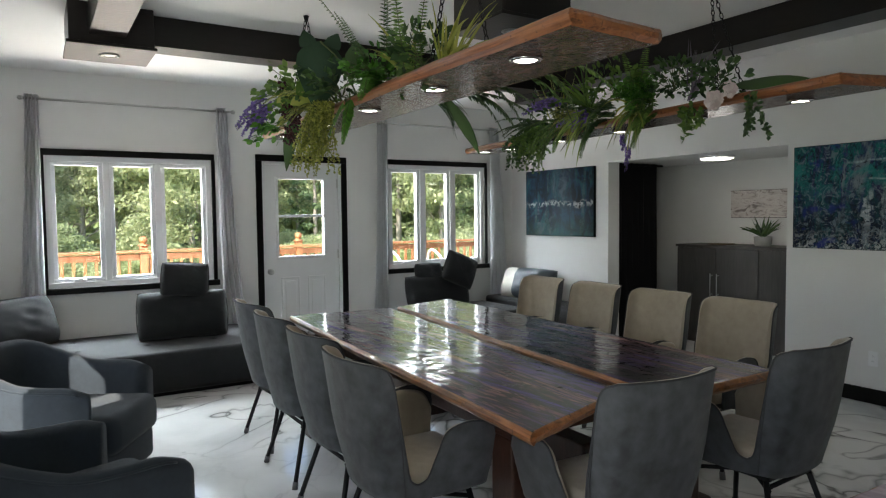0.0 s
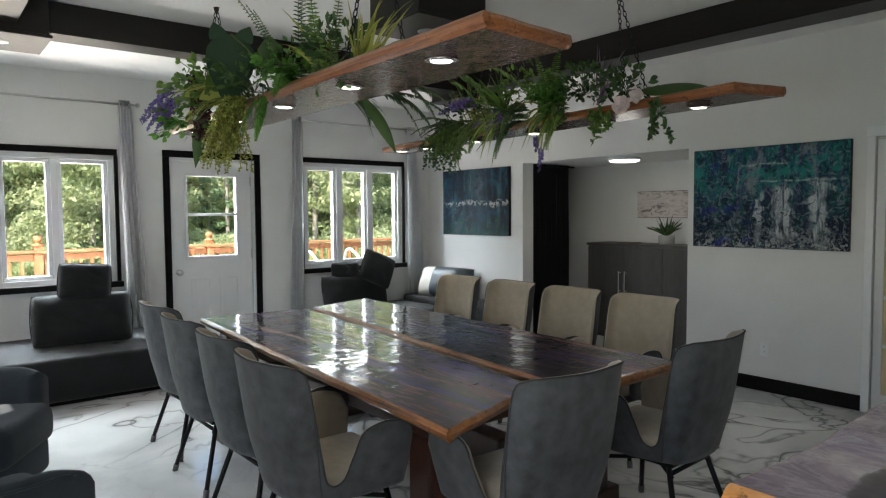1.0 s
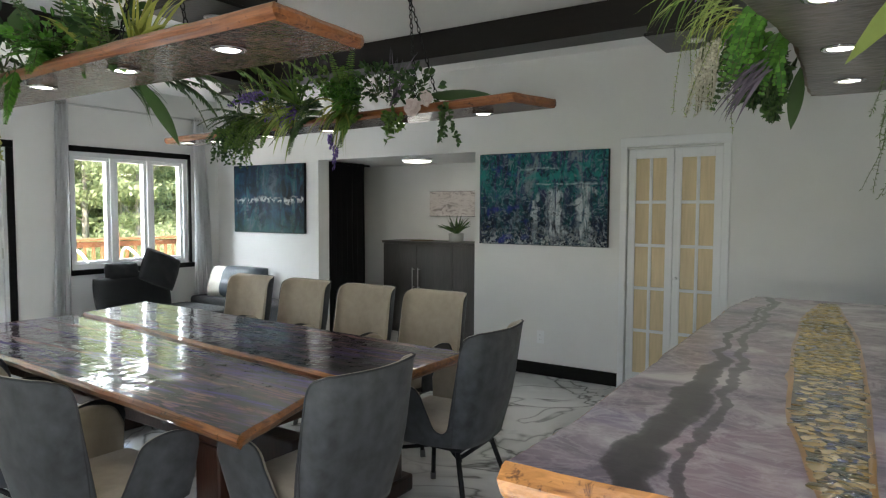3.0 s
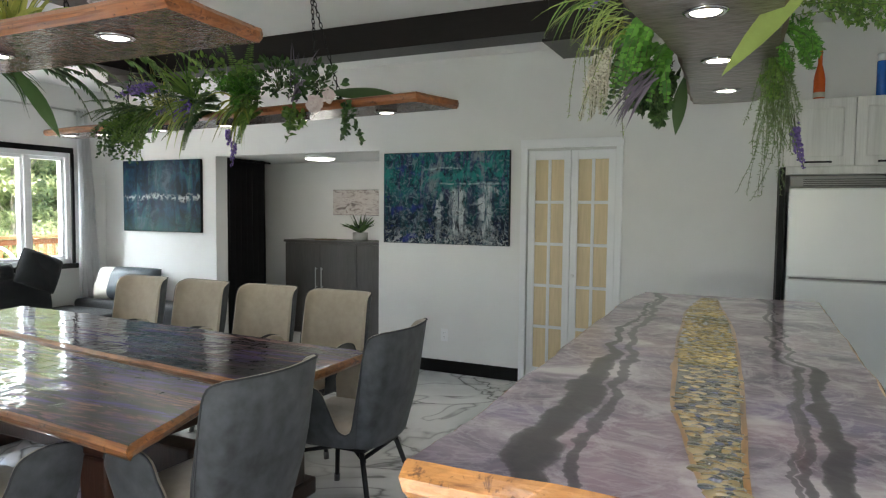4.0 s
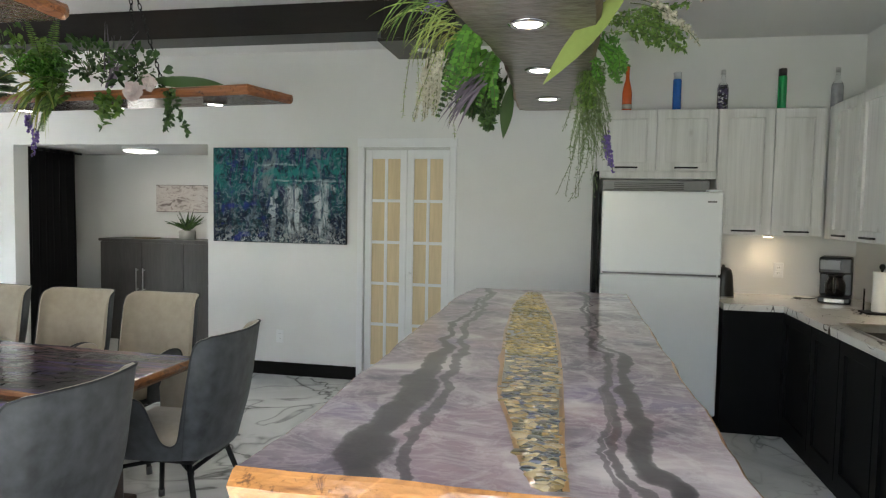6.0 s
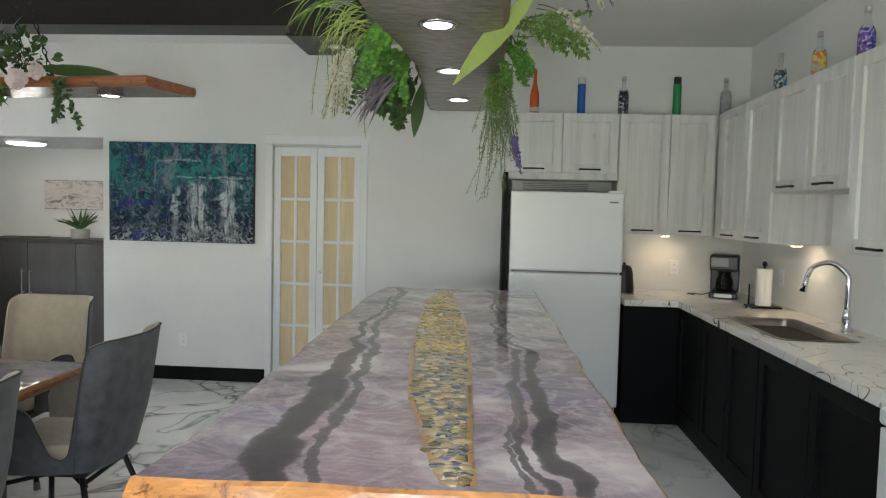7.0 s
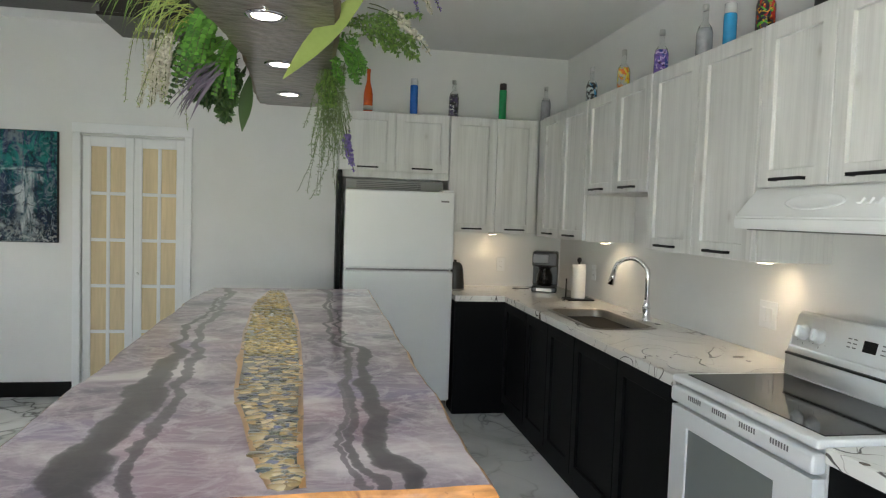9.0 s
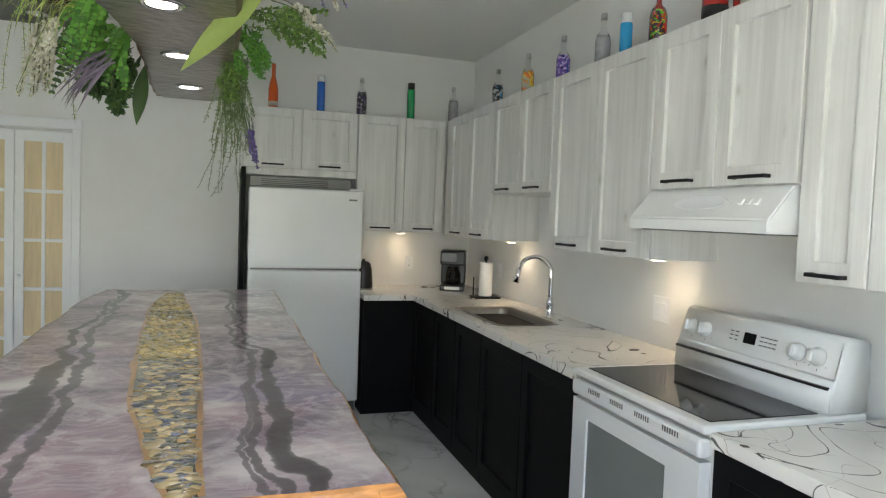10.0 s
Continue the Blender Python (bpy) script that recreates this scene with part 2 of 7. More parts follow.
def painting(kind):
    """Abstract poured painting: dark teal and blue with pale falls."""
    n = Nodes("abstract_painting_" + kind)
    tc = n.add("TexCoord")
    sep = n.add("SeparateXYZ", Vector=tc.outputs["Generated"])
    gx, gz = sep.outputs[0], sep.outputs[2]
    drip = n.noise(n.coords((7, 1, 1.1), "Generated"), 1.4, 6, 0.9, 0.62)
    blot = n.noise(n.coords((3, 1, 2.4), "Generated"), 2.0, 5, 1.2, 0.62)
    c = n.ramp(drip, (0.33, (0.003, 0.005, 0.010)), (0.45, (0.006, 0.022, 0.04)), (0.52, (0.010, 0.016, 0.06)), (0.59, (0.012, 0.07, 0.085)), (0.70, (0.085, 0.115, 0.13)))
    mott = n.noise(n.coords((26, 1, 20), "Generated"), 1.5, 6, 1.0, 0.7)
    c = n.mix(n.ramp(mott, (0.42, bw(0.75)), (0.58, bw(0.0))), c, (0.006, 0.010, 0.018))
    if kind == "falls":
        wash = n.ramp(n.noise(n.coords((9, 1, 1.6), "Generated"), 1.2, 5, 0.8, 0.6), (0.34, (0.05, 0.05, 0.13)), (0.44, (0.012, 0.06, 0.10)), (0.5, (0.015, 0.17, 0.16)), (0.57, (0.03, 0.05, 0.14)), (0.66, (0.20, 0.24, 0.27)))
        top = n.ramp(n.math("ADD", gz, n.math("MULTIPLY", n.math("SUBTRACT", blot, 0.5), 0.8)), (0.18, bw(0)), (0.62, bw(0.8)))
        c = n.mix(top, c, wash)
        sway = n.math("MULTIPLY", n.math("SUBTRACT", n.noise(n.coords((5, 1, 5), "Generated"), 1.6, 5, 0.5), 0.5), 0.22)
        torn = n.ramp(n.noise(n.coords((16, 1, 2.2), "Generated"), 1.6, 6, 0.6, 0.65), (0.42, bw(0.1)), (0.54, bw(1)))
        for at, wide, lo, hi in ((0.62, 0.075, 0.06, 0.62), (0.83, 0.065, 0.04, 0.66), (0.47, 0.02, 0.2, 0.56)):
            d = n.math("ABSOLUTE", n.math("SUBTRACT", n.math("ADD", gx, sway), at))
            shaft = n.ramp(d, (0.0, bw(1)), (wide * 0.6, bw(0.8)), (wide, bw(0)))
            span = n.ramp(gz, (lo, bw(0.2)), (lo + 0.1, bw(1)), (hi - 0.04, bw(1)), (hi + 0.02, bw(0)))
            c = n.mix(n.math("MULTIPLY", n.math("MULTIPLY", shaft, span), torn), c, (0.50, 0.54, 0.57))
        dab = n.noise(n.coords((11, 1, 7), "Generated"), 1.5, 7, 2.2, 0.68)
        c = n.mix(n.ramp(dab, (0.52, bw(0)), (0.60, bw(0.6))), c, (0.20, 0.25, 0.28))
        c = n.mix(n.ramp(dab, (0.38, bw(0.85)), (0.46, bw(0))), c, (0.008, 0.014, 0.022))
        teal = n.noise(n.coords((5, 1, 2.5), "Generated"), 2.0, 5, 1.0)
        c = n.mix(n.math("MULTIPLY", n.ramp(teal, (0.52, bw(0)), (0.60, bw(0.7))), n.ramp(gz, (0.45, bw(0)), (0.75, bw(1)))), c, (0.02, 0.24, 0.22))
        for at, x0, x1 in ((0.66, 0.5, 0.95), (0.82, 0.40, 0.60)):
            d = n.math("ABSOLUTE", n.math("SUBTRACT", n.math("MULTIPLY_ADD", sway, 0.35, gz), at))
            lip = n.math("MULTIPLY", n.ramp(d, (0.0, bw(0.7)), (0.016, bw(0))), n.ramp(gx, (x0 - 0.08, bw(0)), (x0, bw(1)), (x1, bw(1)), (x1 + 0.06, bw(0))))
            c = n.mix(n.math("MULTIPLY", lip, torn), c, (0.45, 0.56, 0.58))
        foam = n.ramp(n.noise(n.coords((22, 1, 14), "Generated"), 1.6, 6, 1.2, 0.7), (0.51, bw(0)), (0.56, bw(0.9)))
        low = n.ramp(gz, (0.03, bw(0.9)), (0.2, bw(0)))
        c = n.mix(n.math("MULTIPLY", foam, low), c, (0.42, 0.44, 0.44))
        blue = n.ramp(n.noise(n.coords((5, 1, 4), "Generated"), 1.7, 4), (0.56, bw(0)), (0.66, bw(0.8)))
        left = n.ramp(gx, (0.25, bw(1)), (0.55, bw(0)))
        c = n.mix(n.math("MULTIPLY", blue, left), c, (0.014, 0.022, 0.20))
    elif kind == "lake":
        wash = n.ramp(n.noise(n.coords((6, 1, 1.3), "Generated"), 1.3, 5, 0.8, 0.6), (0.38, (0.004, 0.008, 0.012)), (0.48, (0.012, 0.05, 0.10)), (0.56, (0.01, 0.09, 0.10)), (0.64, (0.10, 0.12, 0.15)))
        c = n.mix(n.ramp(blot, (0.42, bw(0)), (0.56, bw(0.75))), c, wash)
        band = n.math("ABSOLUTE", n.math("SUBTRACT", n.math("MULTIPLY_ADD", n.math("SUBTRACT", blot, 0.5), 0.18, gz), 0.48))
        shore = n.ramp(band, (0.0, bw(0.9)), (0.06, bw(0.0)))
        speck = n.ramp(n.noise(n.coords((14, 1, 9), "Generated"), 1.6, 6, 0.8), (0.47, bw(0)), (0.56, bw(1)))
        c = n.mix(n.math("MULTIPLY", shore, speck), c, (0.46, 0.48, 0.48))
        glow = n.ramp(n.math("ABSOLUTE", n.math("SUBTRACT", gx, 0.58)), (0.0, bw(0.5)), (0.22, bw(0)))
        c = n.mix(n.math("MULTIPLY", glow, n.noise(n.coords((5, 1, 1.2), "Generated"), 1.5, 4)), c, (0.09, 0.15, 0.20))
        c = n.mix(n.ramp(gz, (0.02, bw(0.35)), (0.35, bw(0))), c, (0.03, 0.07, 0.03))
    else:
        c = n.ramp(blot, (0.36, (0.22, 0.19, 0.18)), (0.45, (0.52, 0.47, 0.45)), (0.58, (0.62, 0.58, 0.56)), (0.7, (0.33, 0.28, 0.26)))
    n.bump(drip, 0.15, 0.004)
    n.b.inputs["Specular IOR Level"].default_value = 0.15
    return n.base(c, 0.42, 0.0)


def glass_mat(name, color=(1, 1, 1), rough=0.0, ior=1.45):
    m = mat(name, color, rough)
    b = m.node_tree.nodes["Principled BSDF"]
    b.inputs["Transmission Weight"].default_value = 1.0
    b.inputs["IOR"].default_value = ior
    return m


def glow(name, color, strength):
    m = mat(name, color)
    b = m.node_tree.nodes["Principled BSDF"]
    b.inputs["Emission Color"].default_value = (*color, 1)
    b.inputs["Emission Strength"].default_value = strength
    return m


WALL = mat("white_wall_paint", (0.74, 0.74, 0.73), 0.75, grain=0.05, grain_scale=4, bump=0.05, bump_scale=180)
CEIL = mat("white_ceiling_paint", (0.76, 0.76, 0.75), 0.85, grain=0.04, grain_scale=3, bump=0.06, bump_scale=140)
FLOOR = marble_floor()
BLACK = mat("black_trim_paint", (0.005, 0.0045, 0.0045), 0.4, spec=0.18, grain=0.3, grain_scale=14, bump=0.03)
BEAM = mat("espresso_beam_wood", (0.012, 0.008, 0.007), 0.38, spec=0.4, grain=0.45, grain_scale=9, stretch=(1, 1, 6), bump=0.12, bump_scale=40)
WHITE = mat("white_satin_paint", (0.78, 0.79, 0.80), 0.32, grain=0.04, grain_scale=6)
VINYL = mat("white_vinyl", (0.80, 0.81, 0.82), 0.28, grain=0.03, grain_scale=8)
APPLIANCE = mat("white_enamel", (0.76, 0.77, 0.77), 0.3, grain=0.03, grain_scale=5, bump=0.03, bump_scale=120, coat=0.12)
SUEDE = mat("grey_suede", (0.078, 0.086, 0.094), 0.92, grain=0.7, grain_scale=17, bump=0.08, bump_scale=300, sheen=0.15)
BEIGE = mat("beige_suede", (0.40, 0.345, 0.27), 0.92, grain=0.22, grain_scale=24, bump=0.08, bump_scale=300, sheen=0.3)
CHARCOAL = mat("charcoal_weave", (0.014, 0.015, 0.017), 0.95, grain=0.3, grain_scale=60, bump=0.3, bump_scale=600, sheen=0.1)
SLATE = mat("slate_blue_weave", (0.026, 0.036, 0.048), 0.95, grain=0.25, grain_scale=50, bump=0.3, bump_scale=600, sheen=0.12)
BLACK_CLOTH = mat("black_curtain", (0.010, 0.010, 0.012), 0.9, grain=0.2, grain_scale=30)
METAL_BLACK = mat("black_powder_coat", (0.007, 0.007, 0.008), 0.45, metal=0.0, spec=0.25, bump=0.03)
CHROME = mat("chrome", (0.75, 0.76, 0.78), 0.08, metal=1.0)
STEEL = mat("brushed_steel", (0.32, 0.30, 0.275), 0.3, metal=1.0, grain=0.15, grain_scale=30, stretch=(1, 12, 1))
NICKEL = mat("satin_nickel", (0.55, 0.55, 0.54), 0.3, metal=1.0)
TABLE_TOP = resin_table()
TABLE_EDGE = live_edge("varnished_live_edge", (0.26, 0.10, 0.03), (0.035, 0.012, 0.007), "x")
TABLE_LEG = mat("dark_red_timber", (0.055, 0.02, 0.011), 0.32, grain=0.5, grain_scale=16, stretch=(3, 3, 0.5), bump=0.1, bump_scale=40, coat=0.4)
ISLAND_TOP = resin_island()
ISLAND_EDGE = live_edge("golden_live_edge", (0.42, 0.18, 0.048), (0.17, 0.062, 0.018), "y")


def wet_relief():
    """Rough-sawn dark plank under a thick, rippled clear coat."""
    n = Nodes("glossy_dark_resin")
    v = n.coords((1, 1.3, 1))
    c = n.ramp(n.noise(v, 20, 6, 0.8, 0.65), (0.34, (0.02, 0.011, 0.009)), (0.5, (0.10, 0.055, 0.042)), (0.68, (0.24, 0.14, 0.105)))
    n.bump(n.math("MULTIPLY_ADD", n.noise(v, 85, 2), 0.25, n.noise(v, 38, 2, 0.6)), 1.0, 0.016)
    n.base(c, 0.07)
    n.b.inputs["Specular IOR Level"].default_value = 0.55
    return n.m


SHELF_UNDER = wet_relief()
CABINET = white_wood()
LOWER = mat("matt_black_cabinet", (0.004, 0.004, 0.0044), 0.55, spec=0.14, grain=0.2, grain_scale=8, bump=0.03)
COUNTER = counter_stone()
GREY_WOOD = mat("dark_grey_wood", (0.075, 0.070, 0.066), 0.45, grain=0.4, grain_scale=10, stretch=(6, 6, 0.6), bump=0.06)
PINE = mat("pale_pine_panel", (0.72, 0.58, 0.36), 0.5, grain=0.2, grain_scale=8, stretch=(8, 8, 0.6))
GLASS = glass_mat("window_glass")
BLACK_GLASS = mat("black_ceramic_glass", (0.006, 0.006, 0.007), 0.06, spec=0.3)
SMOKE_GLASS = mat("oven_door_glass", (0.20, 0.22, 0.21), 0.06, coat=0.6)
BLACK_PLASTIC = mat("black_plastic", (0.012, 0.012, 0.012), 0.35, bump=0.02)
GREY_METAL = mat("grey_vent_metal", (0.20, 0.20, 0.20), 0.45, metal=0.6, grain=0.15)
PAPER = mat("paper_towel", (0.78, 0.77, 0.74), 0.95, bump=0.25, bump_scale=160)
SPOT = glow("spot_lamp_lens", (1.0, 0.93, 0.82), 3.5)
DECK = mat("cedar_deck", (0.36, 0.155, 0.06), 0.6, grain=0.35, grain_scale=10, stretch=(4, 4, 1), bump=0.1)


def curtain_cloth():
    n = Nodes("light_grey_curtain")
    c = n.ramp(n.noise(n.coords((30, 30, 3)), 3, 4), (0.3, (0.80, 0.81, 0.82)), (0.7, (0.87, 0.88, 0.89)))
    n.base(c, 0.85)
    tr = n.add("BsdfTranslucent", Color=c)
    mx = n.add("MixShader", Fac=0.35)
    n.t.links.new(n.b.outputs[0], mx.inputs[1])
    n.t.links.new(tr.outputs[0], mx.inputs[2])
    n.t.links.new(mx.outputs[0], n.t.nodes["Material Output"].inputs[0])
    return n.m


CURTAIN = curtain_cloth()
BOARD_GREY = mat("grey_brown_coated_plank", (0.21, 0.165, 0.14), 0.3, grain=0.75, grain_scale=16, stretch=(1, 1.3, 1), bump=0.55, bump_scale=22, coat=0.35)

# ---- building helpers ----
def mesh_of(bm, name, material, smooth=False):
    bmesh.ops.recalc_face_normals(bm, faces=bm.faces)
    me = bpy.data.meshes.new(name)
    bm.to_mesh(me)
    bm.free()
    for mt in material if isinstance(material, (list, tuple)) else (material,):
        me.materials.append(mt)
    if smooth:
        me.shade_smooth()
    return me


def part(name, bm, material, parent=None, label="", smooth=False, at=None):
    """One mesh object out of a bmesh, under a thing or a part."""
    ob = new(name, mesh_of(bm, name, material, smooth))
    ob.parent = parent
    if at is not None:
        ob.matrix_basis = at
    return tagged(ob, label)


def thing(name, label, category, group="", kind="", at=None):
    ob = new(name)
    ob.empty_display_size = 0.1
    if at is not None:
        ob.matrix_basis = at
    return tagged(ob, label, category, group, kind)


def box(x0, x1, y0, y1, z0, z1, bevel=0.0, seg=2, bm=None):
    own = bmesh.new()
    vs = bmesh.ops.create_cube(own, size=1)["verts"]
    for v in vs:
        v.co = Vector((x0 + (v.co.x + 0.5) * (x1 - x0), y0 + (v.co.y + 0.5) * (y1 - y0), z0 + (v.co.z + 0.5) * (z1 - z0)))
    if bevel:
        bmesh.ops.bevel(own, geom=own.edges[:], offset=bevel, segments=seg, affect="EDGES", profile=0.5)
    return own if bm is None else join(bm, own)


def join(bm, other, m=None):
    if m is not None:
        other.transform(m)
    me = bpy.data.meshes.new("tmp")
    other.to_mesh(me)
    other.free()
    bm.from_mesh(me)
    bpy.data.meshes.remove(me)
    return bm


def rod(a, b, r, sides=12, r2=None, bm=None):
    a, b = Vector(a), Vector(b)
    own = bmesh.new()
    bmesh.ops.create_cone(own, cap_ends=True, segments=sides, radius1=r, radius2=r if r2 is None else r2, depth=(b - a).length)
    own.transform(Matrix.Translation((a + b) / 2) @ (b - a).to_track_quat("Z", "Y").to_matrix().to_4x4())
    return own if bm is None else join(bm, own)


def lathe(profile, sides=24):
    """A turned shape about z from (radius, height) pairs."""
    bm = bmesh.new()
    rings = []
    for r, z in profile:
        rings.append([bm.verts.new((r * math.cos(k * math.tau / sides), r * math.sin(k * math.tau / sides), z)) for k in range(sides)])
    for lo, hi in zip(rings, rings[1:]):
        for k in range(sides):
            bm.faces.new((lo[k], lo[(k + 1) % sides], hi[(k + 1) % sides], hi[k]))
    bm.faces.new(rings[0][::-1])
    bm.faces.new(rings[-1])
    return bm


def tube(points, r, sides=10):
    """A round bar along a line of points."""
    bm = bmesh.new()
    pts = [Vector(p) for p in points]
    rings, up = [], None
    for i, p in enumerate(pts):
        d = (pts[min(i + 1, len(pts) - 1)] - pts[max(i - 1, 0)]).normalized()
        if up is None:
            up = d.orthogonal().normalized()
        up = (up - d * up.dot(d)).normalized()
        side = d.cross(up)
        rings.append([bm.verts.new(p + (up * math.cos(k * math.tau / sides) + side * math.sin(k * math.tau / sides)) * r) for k in range(sides)])
    for lo, hi in zip(rings, rings[1:]):
        for k in range(sides):
            bm.faces.new((lo[k], lo[(k + 1) % sides], hi[(k + 1) % sides], hi[k]))
    bm.faces.new(rings[0][::-1])
    bm.faces.new(rings[-1])
    return bm


def smooth_line(pts, steps=6):
    """A Catmull-Rom line through tuples of any length."""
    pts = [np.array(p, float) for p in pts]
    ext = [2 * pts[0] - pts[1]] + pts + [2 * pts[-1] - pts[-2]]
    out = []
    for i in range(1, len(ext) - 2):
        a, b, c, d = ext[i - 1:i + 3]
        for k in range(steps):
            t = k / steps
            out.append(0.5 * (2 * b + (c - a) * t + (2 * a - 5 * b + 4 * c - d) * t * t + (3 * b - a - 3 * c + d) * t ** 3))
    return out + [pts[-1]]


def setting(name, bm, material, label, category, smooth=False):
    return tagged(part(name, bm, material, None, "", smooth), label, category, "", "structure")


def wall_sheet(axis, at, depth, u0, u1, z0, z1, holes):
    """A wall slab with rectangular openings through it. axis: the one that it stands across; holes: (u0, u1, z0, z1)."""
    bm = bmesh.new()
    us = sorted({u0, u1, *(h[0] for h in holes), *(h[1] for h in holes)})
    zs = sorted({z0, z1, *(h[2] for h in holes), *(h[3] for h in holes)})
    for a, b in zip(us, us[1:]):
        for c, d in zip(zs, zs[1:]):
            mu, mz = (a + b) / 2, (c + d) / 2
            if any(h[0] < mu < h[1] and h[2] < mz < h[3] for h in holes):
                continue
            lo, hi = sorted((at, at + depth))
            if axis == "x":
                box(lo, hi, a, b, c, d, bm=bm)
            else:
                box(a, b, lo, hi, c, d, bm=bm)
    bmesh.ops.remove_doubles(bm, verts=bm.verts, dist=1e-5)
    seen = {}
    for f in bm.faces:
        seen.setdefault(tuple(round(k, 4) for k in f.calc_center_median()), []).append(f)
    bmesh.ops.delete(bm, geom=[f for fs in seen.values() if len(fs) > 1 for f in fs], context="FACES")
    return bm

# ---- the room ----
WEST, EAST, NORTH, SOUTH, TOP = -7.063, 2.044, 5.42, -0.80, 2.832
WIN_A, WIN_B, DOOR = (0.082, 1.552, 0.841, 2.066), (3.57, 4.978, 0.841, 2.086), (2.071, 2.979, 0.0, 2.076)
NICHE = (-5.31, -3.258, 0.0, 2.042)
BIFOLD = (-1.787, -1.043, 0.0, 2.014)
PATIO = (-3.96, -3.30, 0.0, 2.02)
SOUTH_WIN = (-0.9, 0.9, 0.9, 2.15)

setting("floor", box(WEST - 0.2, EAST + 0.2, SOUTH - 0.2, 7.1, -0.1, 0.0), FLOOR, "polished white marble floor with grey veins", "floor")
setting("ceiling", box(WEST - 0.2, EAST + 0.2, SOUTH - 0.2, NORTH + 0.17, TOP, TOP + 0.1), CEIL, "flat white painted ceiling", "ceiling")
setting("wall_west", wall_sheet("x", WEST, -0.2, SOUTH - 0.2, NORTH, 0, TOP, [WIN_A, WIN_B, DOOR]), WALL, "white painted wall with windows and a door", "wall")
setting("wall_north", wall_sheet("y", NORTH, 0.17, WEST - 0.2, EAST + 0.2, 0, TOP, [NICHE, BIFOLD]), WALL, "white painted wall with an alcove opening", "wall")
setting("wall_east", wall_sheet("x", EAST, 0.2, SOUTH - 0.2, NORTH, 0, TOP, []), WALL, "white painted kitchen wall", "wall")
setting("wall_south", wall_sheet("y", SOUTH, -0.15, WEST, EAST, 0, TOP, [PATIO, SOUTH_WIN]), WALL, "white painted wall with a glazed opening", "wall")
# alcove behind the opening
setting("wall_alcove_back", box(-6.343, -2.787, 6.823, 6.919, 0, 2.3), WALL, "white painted back wall of the alcove", "wall")
setting("wall_alcove_west", box(-6.443, -6.343, NORTH + 0.17, 6.919, 0, 2.3), WALL, "white painted side wall of the alcove", "wall")
setting("wall_alcove_east", box(-2.787, -2.687, NORTH + 0.17, 6.919, 0, 2.3), WALL, "white painted side wall of the alcove", "wall")
setting("ceiling_alcove", box(-6.443, -2.687, NORTH + 0.17, 6.919, 2.062, 2.2), CEIL, "low white ceiling of the alcove", "ceiling")
setting("wall_closet_back", box(-2.2, -0.8, 5.8, 5.9, 0, 2.3), WALL, "closed back of the closet", "wall")

# black skirting
for a, b in ((WEST, NICHE[0]), (NICHE[1], BIFOLD[0] - 0.055), ):
    setting("baseboard_north", box(a, b, NORTH - 0.016, NORTH, 0, 0.115, 0.004), BLACK, "black painted skirting board", "baseboard")
for a, b in ((SOUTH, DOOR[0] - 0.07), (DOOR[1] + 0.07, NORTH - 0.02)):
    setting("baseboard_west", box(WEST, WEST + 0.016, a, b, 0, 0.115, 0.004), BLACK, "black painted skirting board", "baseboard")


def window_unit(name, hole):
    """A white three-light window in a black casing."""
    y0, y1, z0, z1 = hole
    w = thing(name, "white vinyl three-light window in black casing", "window", "west windows", "structure")
    x = WEST
    for nm, b in (("casing_head", (y0 - 0.03, y1 + 0.03, z1, z1 + 0.06)), ("casing_jamb", (y0 - 0.035, y0, z0, z1)), ("casing_jamb", (y1, y1 + 0.035, z0, z1)), ("casing_sill", (y0 - 0.05, y1 + 0.05, z0 - 0.055, z0))):
        part(nm, box(x, x + (0.05 if "sill" in nm else 0.022), *b, 0.003), BLACK, w, "black painted casing")
    xo, xi = x - 0.13, x - 0.015
    f = 0.05
    bm = bmesh.new()
    for b in ((y0, y1, z0, z0 + f), (y0, y1, z1 - f, z1), (y0, y0 + f, z0 + f, z1 - f), (y1 - f, y1, z0 + f, z1 - f)):
        box(xo, xi, *b, 0.004, bm=bm)
    part("window_frame", bm, VINYL, w)
    n = 3
    span = (y1 - y0 - 2 * f) / n
    for k in range(n - 1):
        c = y0 + f + span * (k + 1)
        part("mullion", box(xo + 0.01, xi - 0.005, c - 0.028, c + 0.028, z0 + f, z1 - f, 0.004), VINYL, w)
    for k in range(n):
        a, b = y0 + f + span * k + (0.03 if k else 0), y0 + f + span * (k + 1) - (0.03 if k < n - 1 else 0)
        s = part("sash", bmesh.new(), VINYL, w)
        bm = bmesh.new()
        g = 0.036
        for q in ((a, b, z0 + f, z0 + f + g), (a, b, z1 - f - g, z1 - f), (a, a + g, z0 + f + g, z1 - f - g), (b - g, b, z0 + f + g, z1 - f - g)):
            box(xo + 0.02, xi - 0.025, *q, 0.006, bm=bm)
        s.data = mesh_of(bm, "sash", VINYL)
        p = part("pane", box(xo + 0.045, xo + 0.05, a + g, b - g, z0 + f + g, z1 - f - g), GLASS, s, "clear glass")
        p.visible_shadow = False
        if k != 1:
            part("crank", join(box(xi - 0.03, xi + 0.012, (a + b) / 2 - 0.05, (a + b) / 2 + 0.05, z0 + f, z0 + f + 0.022, 0.006), box(xi - 0.01, xi + 0.02, (a + b) / 2 - 0.09, (a + b) / 2 + 0.02, z0 + f + 0.02, z0 + f + 0.03, 0.004)), VINYL, w, "white folding crank")


window_unit("window_1", WIN_A)
window_unit("window_2", WIN_B)


